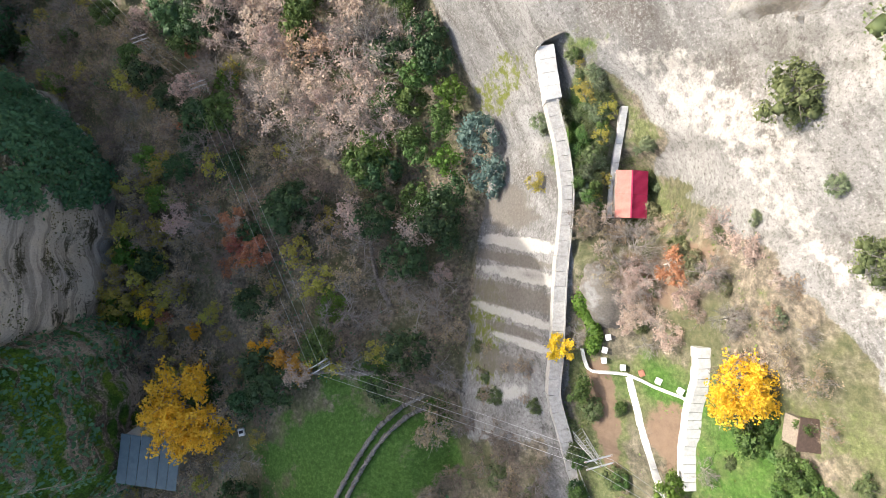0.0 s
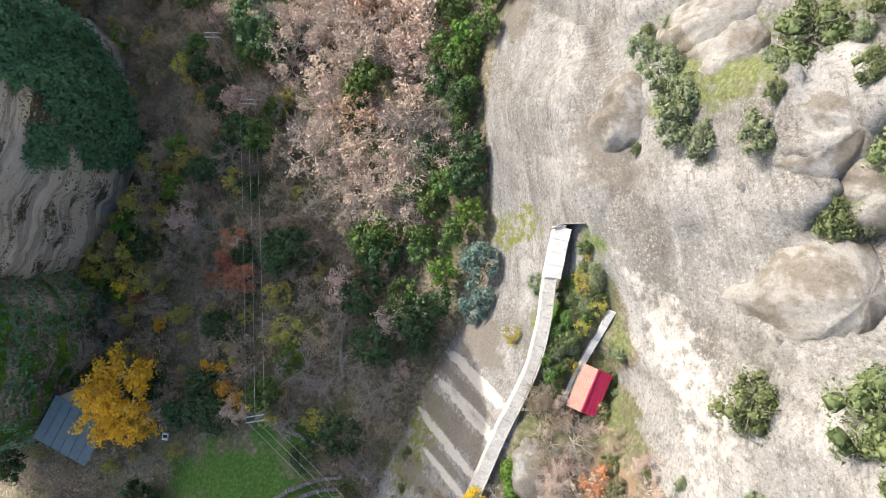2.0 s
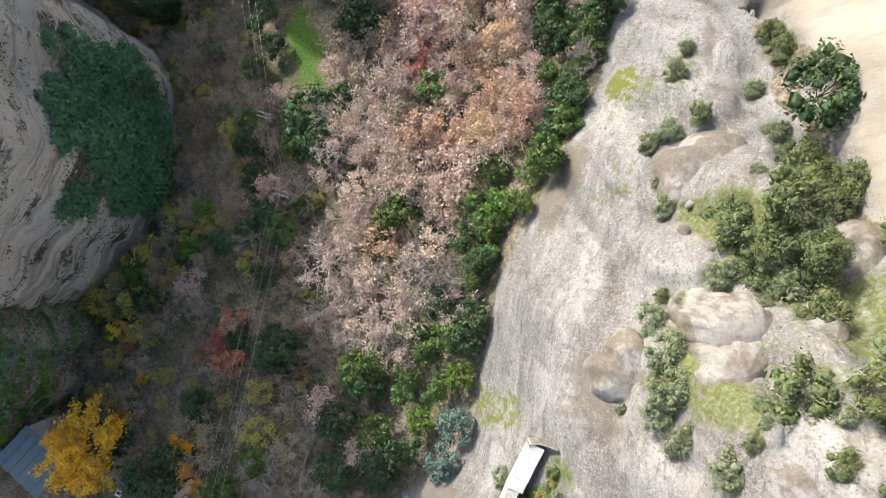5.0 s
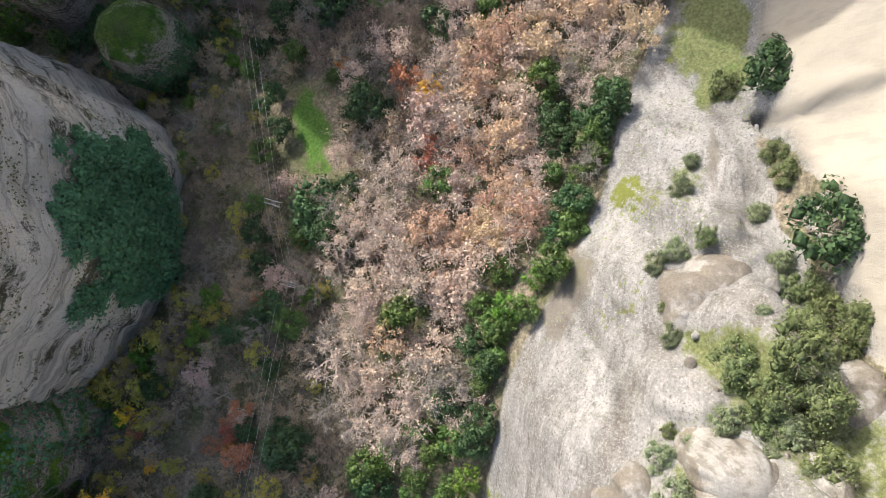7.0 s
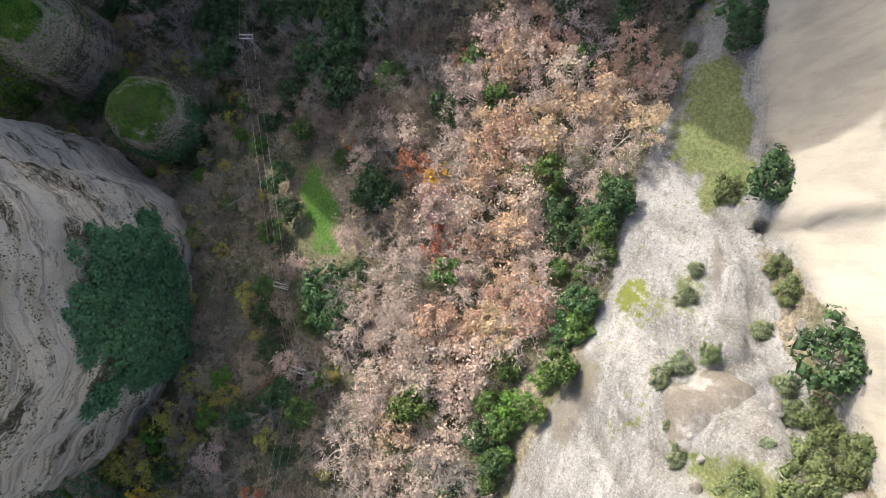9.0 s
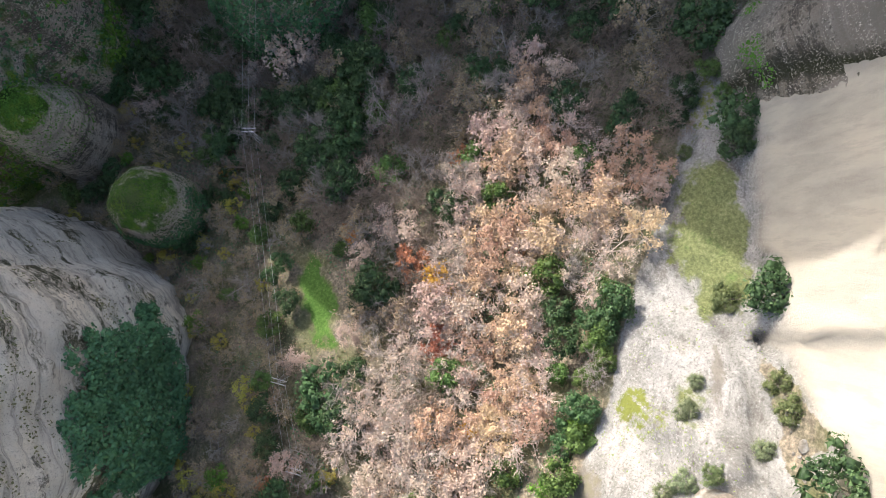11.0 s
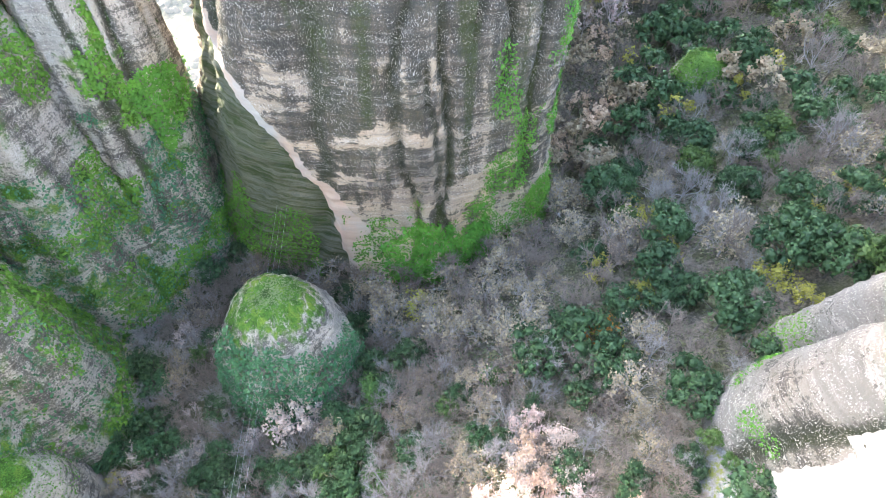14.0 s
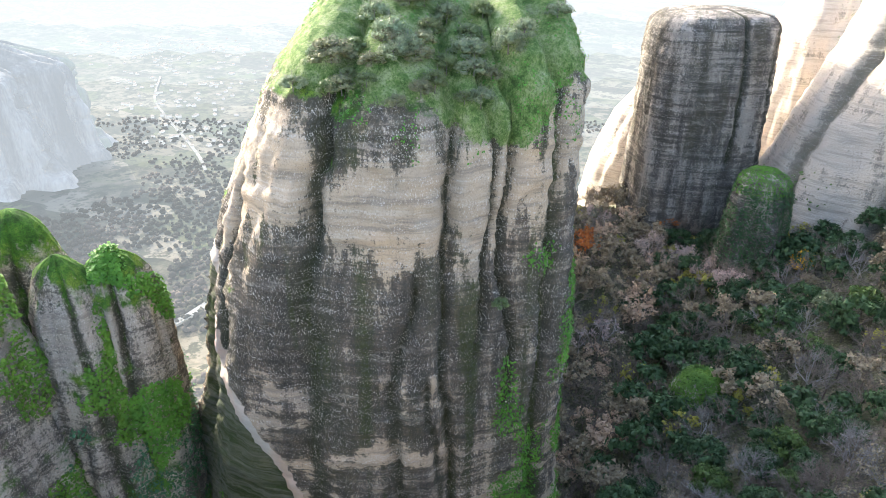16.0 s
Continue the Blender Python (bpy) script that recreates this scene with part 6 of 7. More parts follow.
cling(13, "scrub", "dark bushes in the clefts", "green", 2500, 0.8, lambda x, y, z, a: (z > 0) & (wob(x, y, z, 0.03, 17) > 0.22), 1.6)
cling(11, "moss", "moss along the ridge", "moss", 1500, 0.3, lambda x, y, z, a: (z > -15) & (z < 4) & (np.abs(a) > 150) & (wob(x, y, z, 0.1, 3) > 0.0), 0.3)
cling(14, "turf", "bright grass top", "moss", 3000, 0.4, lambda x, y, z, a: (z > 12), 0.3)
cling(14, "ivy", "dark ivy on the flanks", "dark", 6000, 0.5, lambda x, y, z, a: (z > -25) & (z < 14) & (wob(x, y, z, 0.1, 7) > -0.2), 0.6)


cling(KNOLL, "moss", "thick bright green coat", "lime", 5000, 0.34, lambda x, y, z, a: (z > -31) & (wob(x, y, z, 0.15, 6) > -0.15), 0.6)


def rock_top(i, x, y):
    P = ROCKS[i][1]
    d = (P[:, 0] - x) ** 2 + (P[:, 1] - y) ** 2
    return float(P[d < max(2.5, d.min() * 1.01), 2].max())


for ahead, side, r, kind in ((110, -19, 1.8, "bush"), (112, -16, 1.6, "bush"), (113, -8, 2.4, "shrub"), (111, -1, 2.2, "bush"), (112, 7, 2.0, "shrub"), (115, -6, 2.8, "shrub"), (117, 1, 2.2, "bush"), (118, -9, 3.0, "shrub"), (119, 12, 3.2, "shrub"), (121, 15, 2.6, "shrub"), (122, -2, 2.4, "bush"), (124, -12, 2.6, "shrub"), (125, 5, 2.6, "bush"), (128, -6, 3.0, "shrub"), (129, 1, 2.6, "shrub"), (131, 8, 2.2, "bush"), (133, -3, 2.8, "bush"), (134, -14, 2.4, "shrub"), (116, -22, 1.4, "shrub"), (109, 12, 1.6, "bush")):
    px, py = -42 + HEAD[0] * ahead + HEAD[1] * side, 75 + HEAD[1] * ahead - HEAD[0] * side
    plant(kind, px, py, 1.25 * r / RADIUS[kind], z=rock_top(0, px, py) - 1.0)

for px, py, r, kind in ((-117, 164.5, 3.4, "scrub"), (-112.4, 165.5, 3.2, "scrub"), (-124, 156.5, 4.4, "scrub"), (-120, 154.5, 3.0, "scrub"), (-127, 150, 2.4, "shrub"), (-108, 175.5, 4.0, "shrub"), (-105, 172.5, 3.0, "shrub"), (-102.5, 174.5, 2.2, "scrub"), (-114, 170, 2.6, "scrub"), (-117, 159, 2.4, "scrub"), (-108, 161, 2.6, "scrub"), (-120, 178, 3.4, "bush"), (-123.5, 161.5, 2.8, "bush"), (-110, 157, 2.0, "scrub"), (-103.5, 167.5, 1.9, "bush"), (-101, 196, 2.8, "shrub"), (-116, 156.5, 2.0, "bush")):
    plant(kind, px, py, 1.1 * r / RADIUS[kind], flat=0.75, z=rock_top(0, px, py) - 0.7)

# more scrub between the humps of the slab, in clusters
for k in range(330):
    x, y = RNG.uniform(9, 36), RNG.uniform(28, 84)
    mass = math.exp(-((x - 19) / 6) ** 2 - ((y - 62) / 6) ** 2) + math.exp(-((x - 18.5) / 3.5) ** 2 - ((y - 39) / 4) ** 2) + math.exp(-((x - 35) / 4) ** 2 - ((y - 36) / 9) ** 2) + 0.7 * math.exp(-((x - 5) / 3) ** 2 - ((y - 72) / 5) ** 2)
    if RNG.uniform() < 0.12 + 0.75 * mass and fbm(np.array([x * 0.2]), np.array([y * 0.2]), 0, 3, 55)[0] > -0.12 and x < np.interp(y, WALL_Y, WALL_X) - 1 and x > 13 - 0.12 * (y - 40):
        kind = "shrub" if RNG.uniform() < 0.5 else "bush"
        plant(kind, x, y, RNG.uniform(0.35, 1.15), flat=0.8)


def stone(name, x, y, r, mat, label, group):
    """A loose angular stone, settled into the ground."""
    bm = bmesh.new()
    bmesh.ops.create_icosphere(bm, subdivisions=2, radius=r)
    sx, sy, sz, sh = RNG.uniform(0.7, 1.4), RNG.uniform(0.7, 1.2), RNG.uniform(0.45, 0.7), RNG.uniform(0, 50)
    for v in bm.verts:
        d = 1 + 0.45 * float(vnoise(v.co.x / r * 1.2 + sh, v.co.y / r * 1.2, v.co.z / r * 1.2, 5))
        v.co = Vector((v.co.x * sx * d, v.co.y * sy * d, v.co.z * sz * d))
    me = bpy.data.meshes.new(name)
    bm.to_mesh(me)
    bm.free()
    me.materials.append(mat)
    ob = tagged(new(name, me), label, "stone", group)
    ob.matrix_basis = pose(x, y, top(x, y) + 0.12 * r, RNG.uniform(-12, 12), RNG.uniform(-12, 12), RNG.uniform(0, 360))


for k in range(60):
    y = RNG.uniform(68, 97)
    x = float(np.interp(y, WALL_Y, WALL_X)) + RNG.uniform(-4, -0.4)
    stone("stone", x, y, 0.25 + 0.8 * RNG.uniform() ** 3, DOME, "pale loose stone in the gully below the tall wall", "loose stones in the gully")
for x, y, r in ((14.2, 73.2, 1.1), (10.0, 62.5, 0.7), (21.5, 55.5, 0.6), (13.5, 57.5, 0.5), (8.0, 64, 0.6), (31, 20, 0.5), (24, 33, 0.5), (15.4, 71.5, 0.6), (11, 58.5, 0.8)):
    stone("stone", x, y, r, DOME, "white block of stone lying on the slab", "loose stones on the slab")

# ---- paths and walls on the bench ----
CONCRETE = plain_material("worn_concrete", (0.30, 0.288, 0.262), (0.52, 0.505, 0.47), 2.5, 0.9)
WHITEWASH = plain_material("whitewashed_concrete", (0.46, 0.45, 0.42), (0.70, 0.69, 0.655), 2.0, 0.9)
STONE = plain_material("field_stone", (0.11, 0.10, 0.088), (0.28, 0.262, 0.232), 2.0, 0.95)
ROOF_RED = plain_material("red_sheet_roof", (0.40, 0.025, 0.085), (0.50, 0.045, 0.12), 1.5, 0.45)
ROOF_PINK = plain_material("faded_red_sheet_roof", (0.60, 0.24, 0.20), (0.72, 0.34, 0.28), 1.5, 0.5)
GALV = plain_material("galvanised_steel", (0.42, 0.43, 0.44), (0.62, 0.63, 0.64), 5, 0.5, 0.6)
WIRE = plain_material("aluminium_wire", (0.45, 0.46, 0.47), (0.6, 0.6, 0.6), 5, 0.5, 0.5)
PORCELAIN = plain_material("insulator_glaze", (0.25, 0.16, 0.11), (0.35, 0.22, 0.16), 8, 0.3)
WOOD = plain_material("grey_wood", (0.16, 0.13, 0.10), (0.30, 0.26, 0.21), 6, 0.85)
SLATE = plain_material("blue_grey_sheet", (0.065, 0.10, 0.112), (0.105, 0.148, 0.16), 1.2, 0.6)
PLASTER = plain_material("pale_plaster", (0.50, 0.46, 0.40), (0.62, 0.58, 0.52), 2, 0.9)
RUST = plain_material("rusty_sheet", (0.07, 0.045, 0.035), (0.13, 0.085, 0.06), 3, 0.8)
PAINT = plain_material("white_paint", (0.72, 0.72, 0.70), (0.82, 0.82, 0.80), 6, 0.6)
TERRACOTTA = plain_material("terracotta_paint", (0.42, 0.17, 0.11), (0.52, 0.24, 0.16), 5, 0.8)
GLASS = plain_material("dark_glass", (0.02, 0.025, 0.03), (0.03, 0.035, 0.04), 3, 0.1)
RUBBER = plain_material("black_rubber", (0.02, 0.02, 0.02), (0.035, 0.035, 0.035), 8, 0.9)


def spline(points, step):
    """Even points along a smooth line through points."""
    p = np.array(points, float)
    q = [p[0] * 2 - p[1], *p, p[-1] * 2 - p[-2]]
    out = []
    for i in range(1, len(q) - 2):
        n = max(2, int(np.linalg.norm(q[i + 1] - q[i]) / step))
        for k in range(n):
            t = k / n
            out.append(0.5 * (2 * q[i] + (q[i + 1] - q[i - 1]) * t + (2 * q[i - 1] - 5 * q[i] + 4 * q[i + 1] - q[i + 2]) * t * t + (3 * q[i] - q[i - 1] - 3 * q[i + 1] + q[i + 2]) * t ** 3))
    return np.array(out + [p[-1]])


def block(corners, depth, mat, name, parent, edge_in=0.03):
    """A slab over four corners, with its rim rounded off a little."""
    c = np.array(corners, float)
    mid = c.mean(axis=0)
    low = c - [0, 0, depth]
    rim = c - [0, 0, edge_in]
    inn = mid + (c - mid) * (1 - edge_in * 1.2)
    v = np.vstack([low, rim, inn])
    f = [(8, 9, 10, 11)]
    for i in range(4):
        j = (i + 1) % 4
        f += [(i, j, 4 + j, 4 + i), (4 + i, 4 + j, 8 + j, 8 + i)]
    return child(name, mesh_from(name, v, f, mat), parent)


def paved(name, label, points, width, mat, step, depth=2.4, gap=0.03, jitter=0.06, kind="structure", piece="slab", category="path"):
    """A path of separate cast slabs along a line."""
    p = spline(points, step)
    ob = tagged(new(name), label, category, kind=kind)
    for a, b in zip(p[:-1], p[1:]):
        d = b - a
        s = np.array([d[1], -d[0], 0]) / np.hypot(d[0], d[1])
        w = width / 2 + RNG.uniform(-jitter, jitter)
        up_ = np.array([0, 0, RNG.uniform(-0.02, 0.02)])
        a2, b2 = a + d * gap / np.linalg.norm(d), b
        block([a2 - s * w + up_, a2 + s * w + up_, b2 + s * w + up_, b2 - s * w + up_], depth, mat, piece, ob)
    return ob


def on_ground(points, lift):
    return [(x, y, top(x, y) + lift) for x, y in points]


PATH = [(12.4, 24.6, 21.1), (13.3, 18.1, 20.9), (14.5, 13.3, 20.7), (15.3, 7.8, 20.4), (15.2, 2.9, 20.0), (14.7, -2.8, 19.6), (14.5, -8.4, 19.2), (14.3, -14.2, 18.8), (14.0, -18.5, 18.5), (15.2, -22.9, 18.3), (16.4, -28.0, 18.1), (18, -33, 18.0), (19, -44, 17.5)]
paved("path", "worn pale concrete path along the rock bench", [(x, y, max(z, top(x, y) + 0.12)) for x, y, z in PATH], 1.4, CONCRETE, 1.6)
kerb_line = spline([(x + 0.79, y, max(z, top(x, y) + 0.12, top(x + 0.79, y)) + 0.22) for x, y, z in PATH], 1.6)
paved("path", "wide whitewashed landing at the head of the path", [(12.5, 24.9, 21.45), (13.0, 21.6, 21.35), (13.6, 18.4, 21.2)], 2.1, WHITEWASH, 1.6)
paved("trim", "low concrete kerb beside the path", [tuple(p) for p in kerb_line], 0.16, CONCRETE, 1.6, 2.2, 0.01, 0.01, category="kerb")
paved("trim", "narrow whitewashed wall top above the hut", on_ground([(21.9, 17.2), (21.7, 13), (21.3, 8.5), (21.0, 3.9)], 0.5), 0.85, WHITEWASH, 2.0, 1.6, category="wall")
paved("path", "wide whitewashed stepped path below the yellow tree", on_ground([(28.3, -10.5), (28.4, -14), (28.2, -18), (28.0, -23), (28.0, -27)], 0.45), 2.3, WHITEWASH, 0.9, 1.8, 0.05)
paved("path", "narrow whitewashed garden path", on_ground([(22.8, -15.6), (23.5, -19), (24.1, -22.5), (25.2, -27), (26, -32)], 0.25), 0.9, WHITEWASH, 1.2, 1.0)
paved("wall_garden", "low white garden wall with a kinked corner", on_ground([(17.5, -12.5), (18.1, -14.9), (19.4, -15.3), (22.4, -15.3), (24.8, -16.2), (27.4, -17.0), (27.4, -18.8)], 0.75), 0.32, WHITEWASH, 1.4, 1.6, 0.01, 0.02, category="wall")
paved("wall_head", "pale retaining wall at the head of the path", [(11.4, 24.3, 21.6), (12.4, 25.4, 21.9), (14.6, 26.2, 22.6)], 0.22, STONE, 1.0, 3.0, 0.01, 0.03, category="wall")


def box(name, size, at, mat, parent, bevel=0.02, label="", taper=1.0):
    bm = bmesh.new()
    bmesh.ops.create_cube(bm, size=1.0)
    for v in bm.verts:
        k = taper if v.co.z > 0 else 1.0
        v.co = Vector((v.co.x * size[0] * k, v.co.y * size[1] * k, v.co.z * size[2])) + Vector(at)
    if bevel:
        bmesh.ops.bevel(bm, geom=bm.edges[:], offset=bevel, segments=1, affect="EDGES")
    return part(name, bm, mat, parent, label)


# ---- hut ----
def hut(x, y, z):
    ob = tagged(new("hut"), "small stone hut under a faded red sheet-metal roof", "hut")
    L, W, H = 5.3, 3.3, 2.0
    for sx in (-1, 1):
        box("wall", (0.3, L, H + 1.0), (sx * (W / 2 - 0.15), 0, (H - 1.0) / 2), STONE, ob)
    for sy in (-1, 1):
        box("wall", (W - 0.62, 0.3, H + 1.0), (0, sy * (L / 2 - 0.15), (H - 1.0) / 2), STONE, ob)
    for sx, mat, lab in ((-1, ROOF_PINK, "sun-faded pink roof slope"), (1, ROOF_RED, "crimson roof slope")):
        w = 1.75 if sx < 0 else 2.15
        for sy in (-1, 1):
            n, rows = 22, 2
            u = np.linspace(0, 2.9, n * 2 + 1)
            zc = 0.035 * np.where(np.arange(n * 2 + 1) % 2 == 0, 1, -1)
            verts = []
            for dz in (0.0, -0.02):
                for k in (0, 1):
                    for a, c in zip(u, zc):
                        verts.append((sx * (0.02 + k * w), sy * (0.01 + a), H + 0.78 - k * 0.62 + c + dz + (0.02 if sy > 0 else 0)))
            verts = np.array(verts)
            m = n * 2 + 1
            f = [(i, i + 1, m + i + 1, m + i) for i in range(m - 1)] + [(2 * m + m + i, 2 * m + m + i + 1, 2 * m + i + 1, 2 * m + i) for i in range(m - 1)]
            f += [(m + i, m + i + 1, 3 * m + i + 1, 3 * m + i) for i in range(m - 1)]
            child("roof_sheet", mesh_from("roof_sheet", verts, f, mat), ob, lab)
    box("ridge", (0.22, 5.85, 0.05), (0.05, 0, H + 0.82), ROOF_RED, ob)
    box("door", (0.06, 0.9, 1.8), (-W / 2 - 0.01, 0.6, 0.92), WOOD, ob, 0.01, "grey plank door")
    ob.matrix_basis = pose(x, y, z, 0, 0, -2)
    return ob


hut(22.9, 6.7, 18.85)


# ---- garden boxes ----
def hive(x, y, turn, mat, lab):
    ob = tagged(new("beehive"), lab, "beehive", "beehives in the garden")
    box("body", (0.55, 0.65, 0.5), (0, 0, 0.42), mat, ob)
    box("lid", (0.66, 0.76, 0.09), (0, 0, 0.72), mat, ob)
    for sx in (-1, 1):
        for sy in (-1, 1):
            box("foot", (0.07, 0.07, 0.2), (sx * 0.2, sy * 0.25, 0.08), WOOD, ob, 0.0)
    ob.matrix_basis = pose(x, y, top(x, y), 0, 0, turn)
    return ob


for x, y, tn, red in ((20.4, -10.9, 10, 0), (20.0, -12.5, -15, 0), (19.9, -13.8, 5, 0), (22.0, -14.5, 0, 0), (23.8, -14.9, 20, 1), (25.1, -15.4, -25, 0), (26.7, -16.0, -30, 0)):
    hive(x, y, tn, TERRACOTTA if red else PAINT, "terracotta-painted wooden beehive on short legs" if red else "white wooden beehive on short legs")


def hedge(points, r, leaf, label, n=2600):
    p = spline(points, 0.4)
    k = RNG.integers(0, len(p), n)
    d = RNG.normal(0, 1, (n, 3))
    d[:, 2] = np.abs(d[:, 2])
    d /= np.linalg.norm(d, axis=1, keepdims=True)
    rr = r * (0.8 + 0.35 * vnoise(p[k, 0] * 0.7, p[k, 1] * 0.7, 0, 3))[:, None]
    c = p[k] + d * rr * RNG.uniform(0.75, 1.05, (n, 1)) + np.array([0, 0, 0.2])
    v, f = leaves(c, d + RNG.normal(0, 0.4, (n, 3)), 0.17, RNG)
    ob = tagged(new("hedge"), label, "hedge")
    child("crown", toned(mesh_from("crown", v, f, LEAF[leaf]), tone_at(v, 0.9)), ob)
    q = p[::4]
    tv, tf = tubes(q - [0, 0, 0.6], q + [0, 0, r * 0.8], np.full(len(q), 0.05), np.full(len(q), 0.03), 4)
    child("stem", mesh_from("stem", tv, tf, BARK), ob)
    return ob


hedge(on_ground([(17.2, -6.5), (18.2, -8.5), (18.9, -10.5), (18.6, -12.3)], 0.2), 1.35, "lime", "bright green clipped hedge beside the beehives", 3200)
hedge(on_ground([(29.6, -17.5), (31.5, -19.5), (34, -22), (36, -25)], 0.2), 1.2, "green", "shaggy green hedge below the yellow tree", 3000)


def shed(x, y, turn):
    ob = tagged(new("shed"), "low dark shed with a rusty flat roof", "shed")
    z = top(x, y) - 0.8
    for sx in (-1, 1):
        box("wall", (0.12, 2.6, 2.6), (sx * 1.2, 0, 0.9), WOOD, ob)
    for sy in (-1, 1):
        box("wall", (2.26, 0.12, 2.6), (0, sy * 1.24, 0.9), WOOD, ob)
    box("roof", (2.9, 3.1, 0.1), (0, 0, 2.27), RUST, ob, 0.02, "rusty sheet roof")
    ob.matrix_basis = pose(x, y, z, 0, 3, turn)


shed(33.6, -17.0, -8)


# ---- power line ----
def pylon(x, y, ztop, turn, tall=None):
    """A slim lattice mast with two crossarms."""
    z0 = top(x, y)
    h = max(ztop - z0, 6.0)
    ob = tagged(new("power_pylon"), "slim galvanised lattice power pylon with double crossarm", "pylon", "pylons along the valley")
    lo, hi = 0.65, 0.22
    corners = [(sx, sy) for sx in (-1, 1) for sy in (-1, 1)]
    for sx, sy in corners:
        v, f = tubes([(sx * lo, sy * lo, -0.8)], [(sx * hi, sy * hi, h)], np.array([0.07]), np.array([0.05]), 4)
        child("leg", mesh_from("leg", v, f, GALV), ob)
    n = max(5, int(h / 1.1))
    for i in range(n):
        a, b = i / n, (i + 1) / n
        ra, rb = lo + (hi - lo) * a, lo + (hi - lo) * b
        ring = [(1, 1), (-1, 1), (-1, -1), (1, -1)]
        P = [(ring[k][0] * ra, ring[k][1] * ra, a * h) for k in range(4)]
        Qs = [(ring[(k + 1) % 4][0] * rb, ring[(k + 1) % 4][1] * rb, b * h) for k in range(4)]
        v, f = tubes(P, Qs, np.full(4, 0.03), np.full(4, 0.03), 3)
        child("brace", mesh_from("brace", v, f, GALV), ob)
    for sy in (-0.42, 0.42):
        box("crossarm", (3.2, 0.16, 0.16), (0, sy, h + 0.05), GALV, ob, 0.02)
    for sx in (-1.45, 0, 1.45):
        for sy in (-0.42, 0.42):
            v, f = tubes([(sx, sy, h + 0.12), (sx, sy, h + 0.22)], [(sx, sy, h + 0.22), (sx, sy, h + 0.42)], np.array([0.04, 0.09]), np.array([0.09, 0.05]), 6)
            child("insulator", mesh_from("insulator", v, f, PORCELAIN), ob)
    ob.matrix_basis = pose(x, y, z0, 0, 0, turn)
    a = radians(turn)
    return [(x + math.cos(a) * s, y + math.sin(a) * s, z0 + h + 0.42) for s in (-1.45, 0, 1.45)]


PYLONS = [(17.2, -23.5, 29.0, 15), (-18.2, -17.3, 5.0, 30), (-44.5, 29.8, -17.7, 20), (-58.0, 40.2, -23.5, 20), (-99.0, 79, -34.0, 35), (-150.0, 150, -46, 35)]
ENDS = [pylon(*p) for p in PYLONS[:5]] + [[(-150, 146, -30), (-149, 147, -30), (-148, 148, -30)]]
ENDS.insert(0, [(60, -48, 40), (60, -49.5, 40), (60, -51, 40)])


def cable(a, b, sag):
    t = np.linspace(0, 1, 25)[:, None]
    p = np.array(a) * (1 - t) + np.array(b) * t
    p[:, 2] -= sag * 4 * t[:, 0] * (1 - t[:, 0])
    v, f = tubes(p[:-1], p[1:], np.full(24, 0.02), np.full(24, 0.02), 3)
    tagged(new("power_cable", mesh_from("power_cable", v, f, WIRE)), "thin sagging aluminium power cable between pylons", "cable", "cables of the power line")


for e0, e1 in zip(ENDS[:-1], ENDS[1:]):
    for k in range(3):
        cable(e0[k], e1[k], 0.012 * math.dist(e0[k], e1[k]))


# ---- the farm at the low end ----
def stone_wall(points, h, label):
    p = spline(on_ground(points, 0), 0.45)
    V, Fs = [], []
    for x, y, z in p:
        for lay in range(2):
            bx = np.array([[sx, sy, sz] for sx in (-1, 1) for sy in (-1, 1) for sz in (-1, 1)], float)
            bx *= np.array([RNG.uniform(0.2, 0.34), RNG.uniform(0.2, 0.34), h / 4 * RNG.uniform(0.9, 1.2)])
            bx += RNG.normal(0, 0.035, bx.shape)
            a = RNG.uniform(0, 3.14)
            c, s = math.cos(a), math.sin(a)
            off = len(V) * 8
            V.append(np.stack([bx[:, 0] * c - bx[:, 1] * s + x, bx[:, 0] * s + bx[:, 1] * c + y, bx[:, 2] + top(x, y) + h / 4 + lay * h / 2 - 0.1], -1))
            Fs.append(np.array([(0, 1, 3, 2), (4, 6, 7, 5), (0, 4, 5, 1), (2, 3, 7, 6), (0, 2, 6, 4), (1, 5, 7, 3)]) + off)
    ob = tagged(new("stone_wall"), label, "stone wall")
    tagged(child("stones", mesh_from("stones", np.vstack(V), np.vstack(Fs), STONE), ob), kind="stuff")
    return ob


stone_wall([(-17.5, -44), (-16.4, -38.3), (-10.9, -28.8), (-6.5, -24.5), (-3.0, -22.6)], 0.9, "dark dry stone wall curving round the meadow")
stone_wall([(-15.9, -44), (-14.9, -38.6), (-9.9, -30), (-5.5, -25.8), (-2, -24)], 0.8, "second dry stone wall beside the first")
stone_wall([(-34, -27), (-27, -22.8), (-20.8, -20.2), (-12, -19.6), (-3.9, -19.7), (3, -22)], 0.8, "pale dry stone wall above the meadow")
stone_wall([(-12.4, 6), (-12.0, 0), (-10.6, -5.5), (-8.6, -9)], 0.7, "broken dry stone terrace wall in the wood")


def barn():
    ob = tagged(new("barn"), "low barn with a blue-grey sheet roof under the yellow tree", "barn")
    z = -15.5
    for sx in (-1, 1):
        box("wall", (0.25, 8.0, 9), (sx * 5.0, 0, -3), PLASTER, ob)
    for sy in (-1, 1):
        box("wall", (9.7, 0.25, 9), (0, sy * 3.9, -3), PLASTER, ob)
    for k in range(6):
        box("roof_sheet", (1.72, 9.0, 0.08), (-4.5 + k * 1.8, 0, 1.62 + 0.02 * (k % 2)), SLATE, ob, 0.02)
    ob.matrix_basis = pose(-52.0, -37.6, z, 3, 0, -8)


barn()


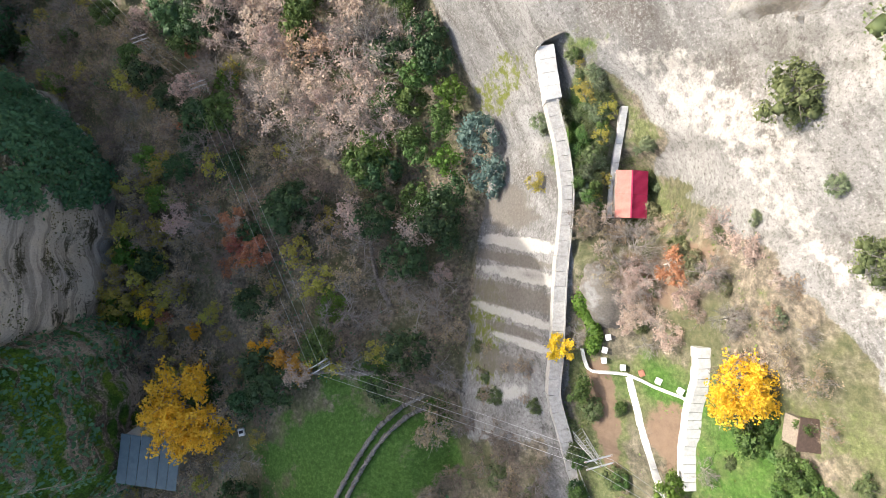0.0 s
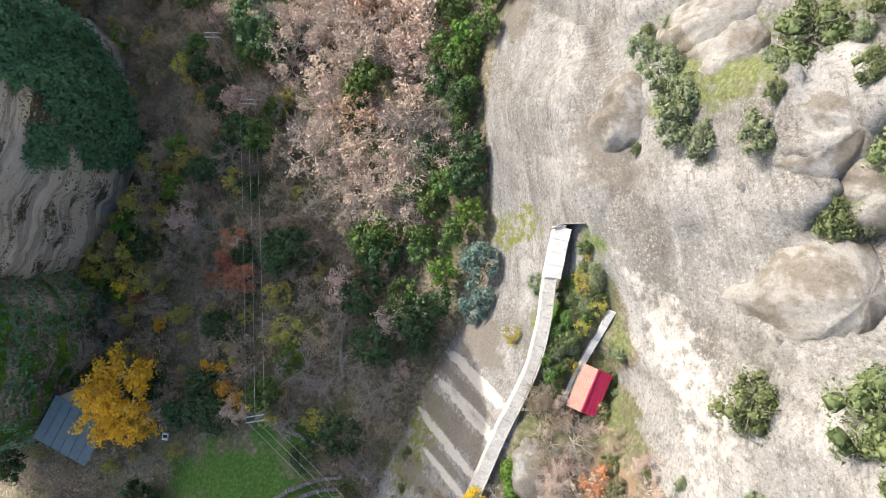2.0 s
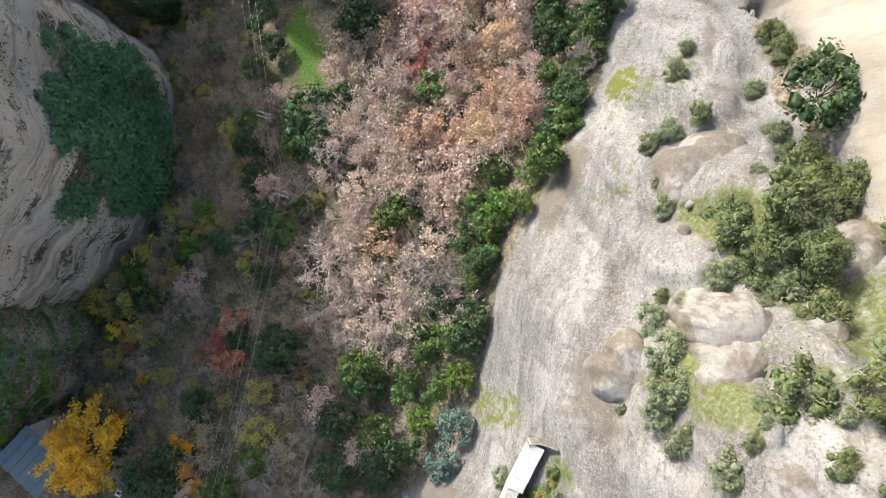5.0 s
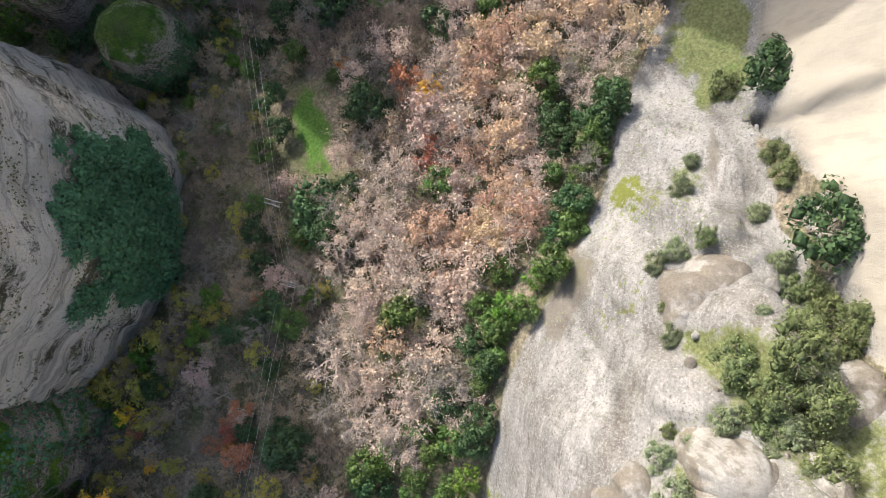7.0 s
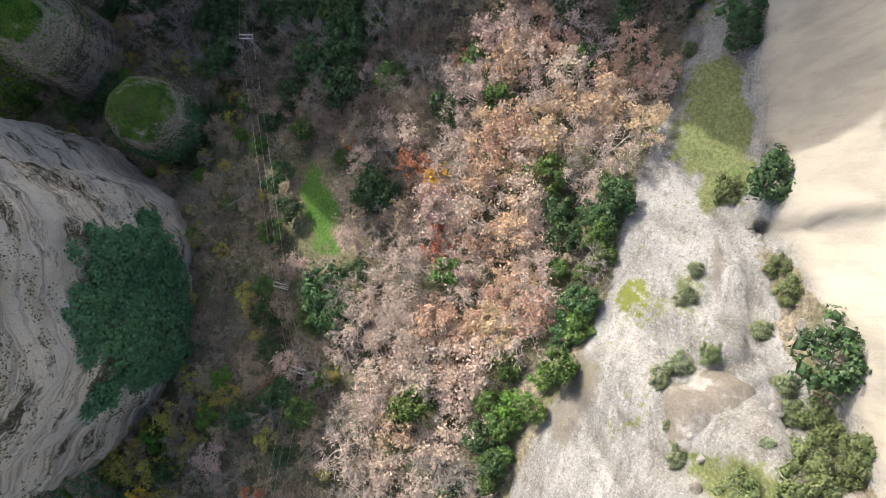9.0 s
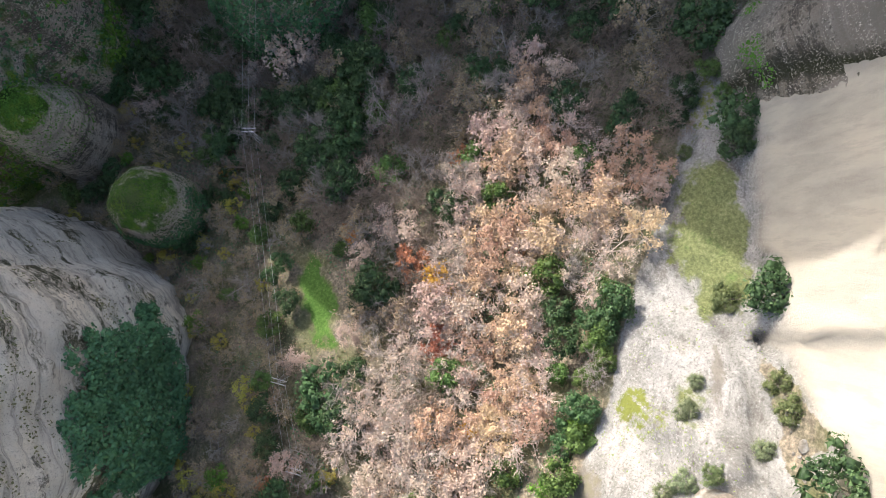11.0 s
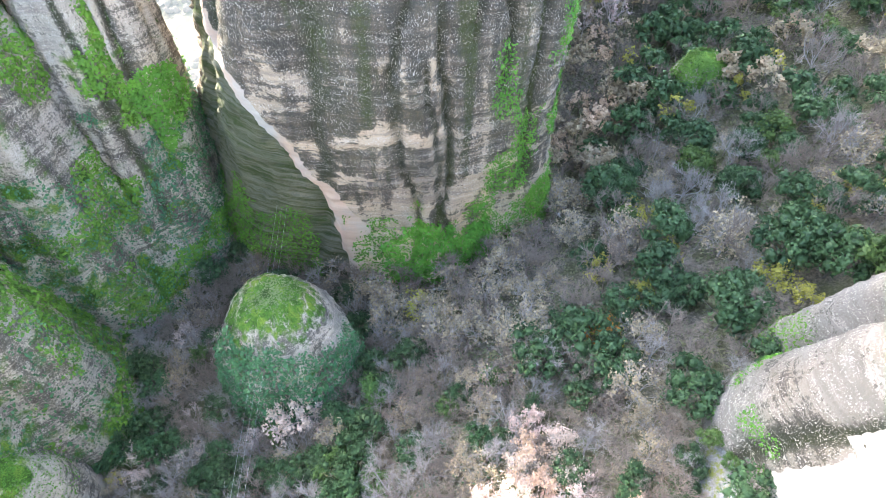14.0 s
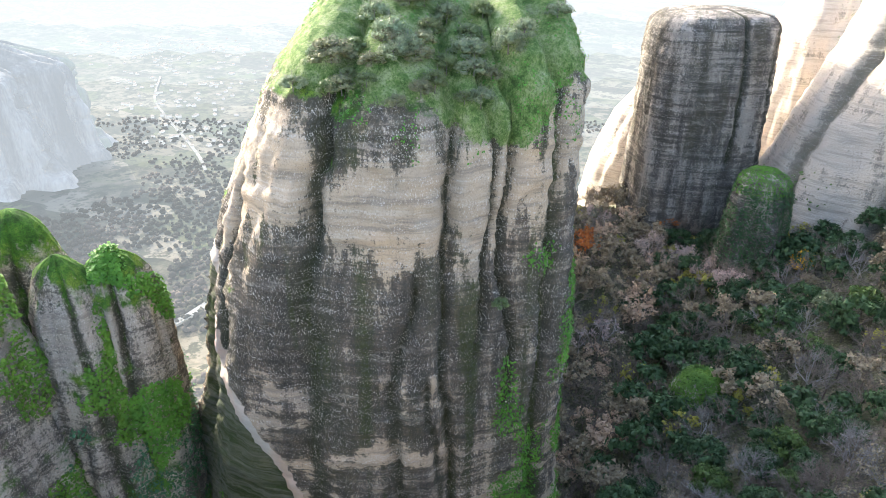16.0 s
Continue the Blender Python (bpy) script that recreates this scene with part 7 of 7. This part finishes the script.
def van():
    ob = tagged(new("van"), "small cream delivery van parked beside the barn", "van")
    box("body", (1.7, 4.0, 1.0), (0, 0, 0.85), PAINT, ob, 0.12)
    box("cab", (1.55, 2.6, 0.75), (0, -0.4, 1.65), PAINT, ob, 0.15, taper=0.88)
    box("windscreen", (1.35, 0.06, 0.5), (0, 0.93, 1.65), GLASS, ob, 0.01)
    for sx in (-1, 1):
        for sy in (-1.25, 1.25):
            v, f = tubes([(sx * 0.72, sy, 0.36)], [(sx * 0.92, sy, 0.36)], np.array([0.36]), np.array([0.36]), 14)
            child("wheel", mesh_from("wheel", v, np.vstack([f]), RUBBER), ob)
        box("window", (0.05, 1.6, 0.42), (sx * 0.74, -0.3, 1.68), GLASS, ob, 0.01)
    return ob


van().matrix_basis = pose(-66.5, -42.5, top(-66.5, -42.5) + 0.02, 0, 0, 70)

tank = tagged(new("water_tank"), "small white water tank half under the yellow tree", "tank")
box("body", (1.1, 1.3, 0.9), (0, 0, 0.45), PAINT, tank, 0.08)
box("lid", (0.7, 0.5, 0.12), (0, 0.1, 0.95), RUBBER, tank, 0.02, "black lid")
tank.matrix_basis = pose(-35.1, -31.9, top(-35.1, -31.9) + 0.0, 0, 0, 12)

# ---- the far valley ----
# each glows with the plain's haze, though none is a lamp
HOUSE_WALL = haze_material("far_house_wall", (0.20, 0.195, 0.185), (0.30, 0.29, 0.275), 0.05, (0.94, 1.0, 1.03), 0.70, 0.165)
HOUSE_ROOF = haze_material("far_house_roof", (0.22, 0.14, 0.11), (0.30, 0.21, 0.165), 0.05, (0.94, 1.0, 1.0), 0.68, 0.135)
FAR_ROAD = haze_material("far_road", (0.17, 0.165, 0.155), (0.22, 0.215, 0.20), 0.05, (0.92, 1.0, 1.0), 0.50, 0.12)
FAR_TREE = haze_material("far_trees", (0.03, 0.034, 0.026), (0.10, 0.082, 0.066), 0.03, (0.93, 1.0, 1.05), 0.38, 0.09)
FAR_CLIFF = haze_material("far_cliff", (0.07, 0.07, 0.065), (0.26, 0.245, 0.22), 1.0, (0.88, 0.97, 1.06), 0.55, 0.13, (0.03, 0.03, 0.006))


def at_sq(s, q):
    return -42 + HEAD[0] * s + HEAD[1] * q, 75 + HEAD[1] * s - HEAD[0] * q


def village():
    made = None
    for i in range(230):
        s = 860 + 900 * RNG.uniform() ** 1.1
        q = -0.40 * s + 0.07 * s * RNG.normal(0, 1)
        x, y = at_sq(s, q)
        m = pose(x, y, top(x, y), 0, 0, RNG.uniform(0, 180)) @ Matrix.Diagonal((RNG.uniform(0.35, 0.7), RNG.uniform(0.35, 0.7), RNG.uniform(0.35, 0.6), 1))
        if made is None:
            made = tagged(new("village_house"), "small pale village house with a tiled gable roof", "house", "houses of the village in the plain")
            box("wall", (9, 11, 6), (0, 0, 2.5), HOUSE_WALL, made, 0)
            v = np.array([(-5, -6, 5.5), (5, -6, 5.5), (0, -6, 8), (-5, 6, 5.5), (5, 6, 5.5), (0, 6, 8)], float)
            child("roof", mesh_from("roof", v, [(0, 1, 2), (3, 5, 4), (0, 2, 5, 3), (1, 4, 5, 2), (0, 3, 4, 1)], HOUSE_ROOF), made)
            made.matrix_basis = m
        else:
            copy_thing(made, Matrix()).matrix_basis = m


village()


def far_road(points, w):
    p = spline([(*at_sq(s, q), 0) for s, q in points], 12)
    p[:, 2] = [top(x, y) + 2.2 for x, y, _ in p]
    d = np.gradient(p, axis=0)
    n = np.stack([d[:, 1], -d[:, 0], d[:, 0] * 0], -1)
    n /= np.linalg.norm(n, axis=1, keepdims=True)
    v = np.concatenate([p - n * w, p + n * w, p - n * w - [0, 0, 2], p + n * w - [0, 0, 2]], 0)
    k = len(p)
    f = [(i, k + i, k + i + 1, i + 1) for i in range(k - 1)] + [(2 * k + i, i, i + 1, 2 * k + i + 1) for i in range(k - 1)] + [(k + i, 3 * k + i, 3 * k + i + 1, k + i + 1) for i in range(k - 1)]
    tagged(new("road", mesh_from("road", v, f, FAR_ROAD)), "pale road across the hazy plain", "road", kind="structure")


far_road([(392, -224), (408, -213), (424, -201), (442, -192), (468, -178)], 3.2)
far_road([(755, -292), (810, -318), (885, -362), (1010, -440), (1120, -500), (1300, -560)], 2.0)


def far_clumps():
    """Woods and hedges of the plain."""
    V, Fs, off = [], [], 0
    ico = bmesh.new()
    bmesh.ops.create_icosphere(ico, subdivisions=1, radius=1.1)
    iv = np.array([v.co for v in ico.verts])
    fi = np.array([[v.index for v in f.verts] for f in ico.faces])
    ico.free()
    n = 26000
    s = 195 + 800 * RNG.uniform(0, 1, n) ** 1.9
    q = RNG.uniform(-0.75, 0.75, n) * s
    x, y = at_sq(s, q)
    grows = fbm(x / 130, y / 130, 0, 4, 88) + RNG.normal(0, 0.05, n) > np.where(s < 700, -0.04, 0.12)
    keep = grows & ~((q > -25) & (s < 350))
    for cx, cy in ((-176, 272), (-226, 366), (-128, 191)):
        keep &= np.hypot(x - cx, y - cy) > 55
    for px, py in zip(x[keep], y[keep]):
        r = RNG.uniform(1.2, 3.0)
        V.append(iv * r * np.array([1, 1, 0.9]) * (1 + 0.45 * RNG.uniform(-1, 1, (len(iv), 1))) + np.array([px, py, top(px, py) + r * 0.5]))
        Fs.append(fi + off)
        off += len(iv)
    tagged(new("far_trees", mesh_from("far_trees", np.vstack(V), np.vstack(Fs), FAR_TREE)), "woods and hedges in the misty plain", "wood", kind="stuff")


far_clumps()
cliff_x, cliff_y = at_sq(800, -640)
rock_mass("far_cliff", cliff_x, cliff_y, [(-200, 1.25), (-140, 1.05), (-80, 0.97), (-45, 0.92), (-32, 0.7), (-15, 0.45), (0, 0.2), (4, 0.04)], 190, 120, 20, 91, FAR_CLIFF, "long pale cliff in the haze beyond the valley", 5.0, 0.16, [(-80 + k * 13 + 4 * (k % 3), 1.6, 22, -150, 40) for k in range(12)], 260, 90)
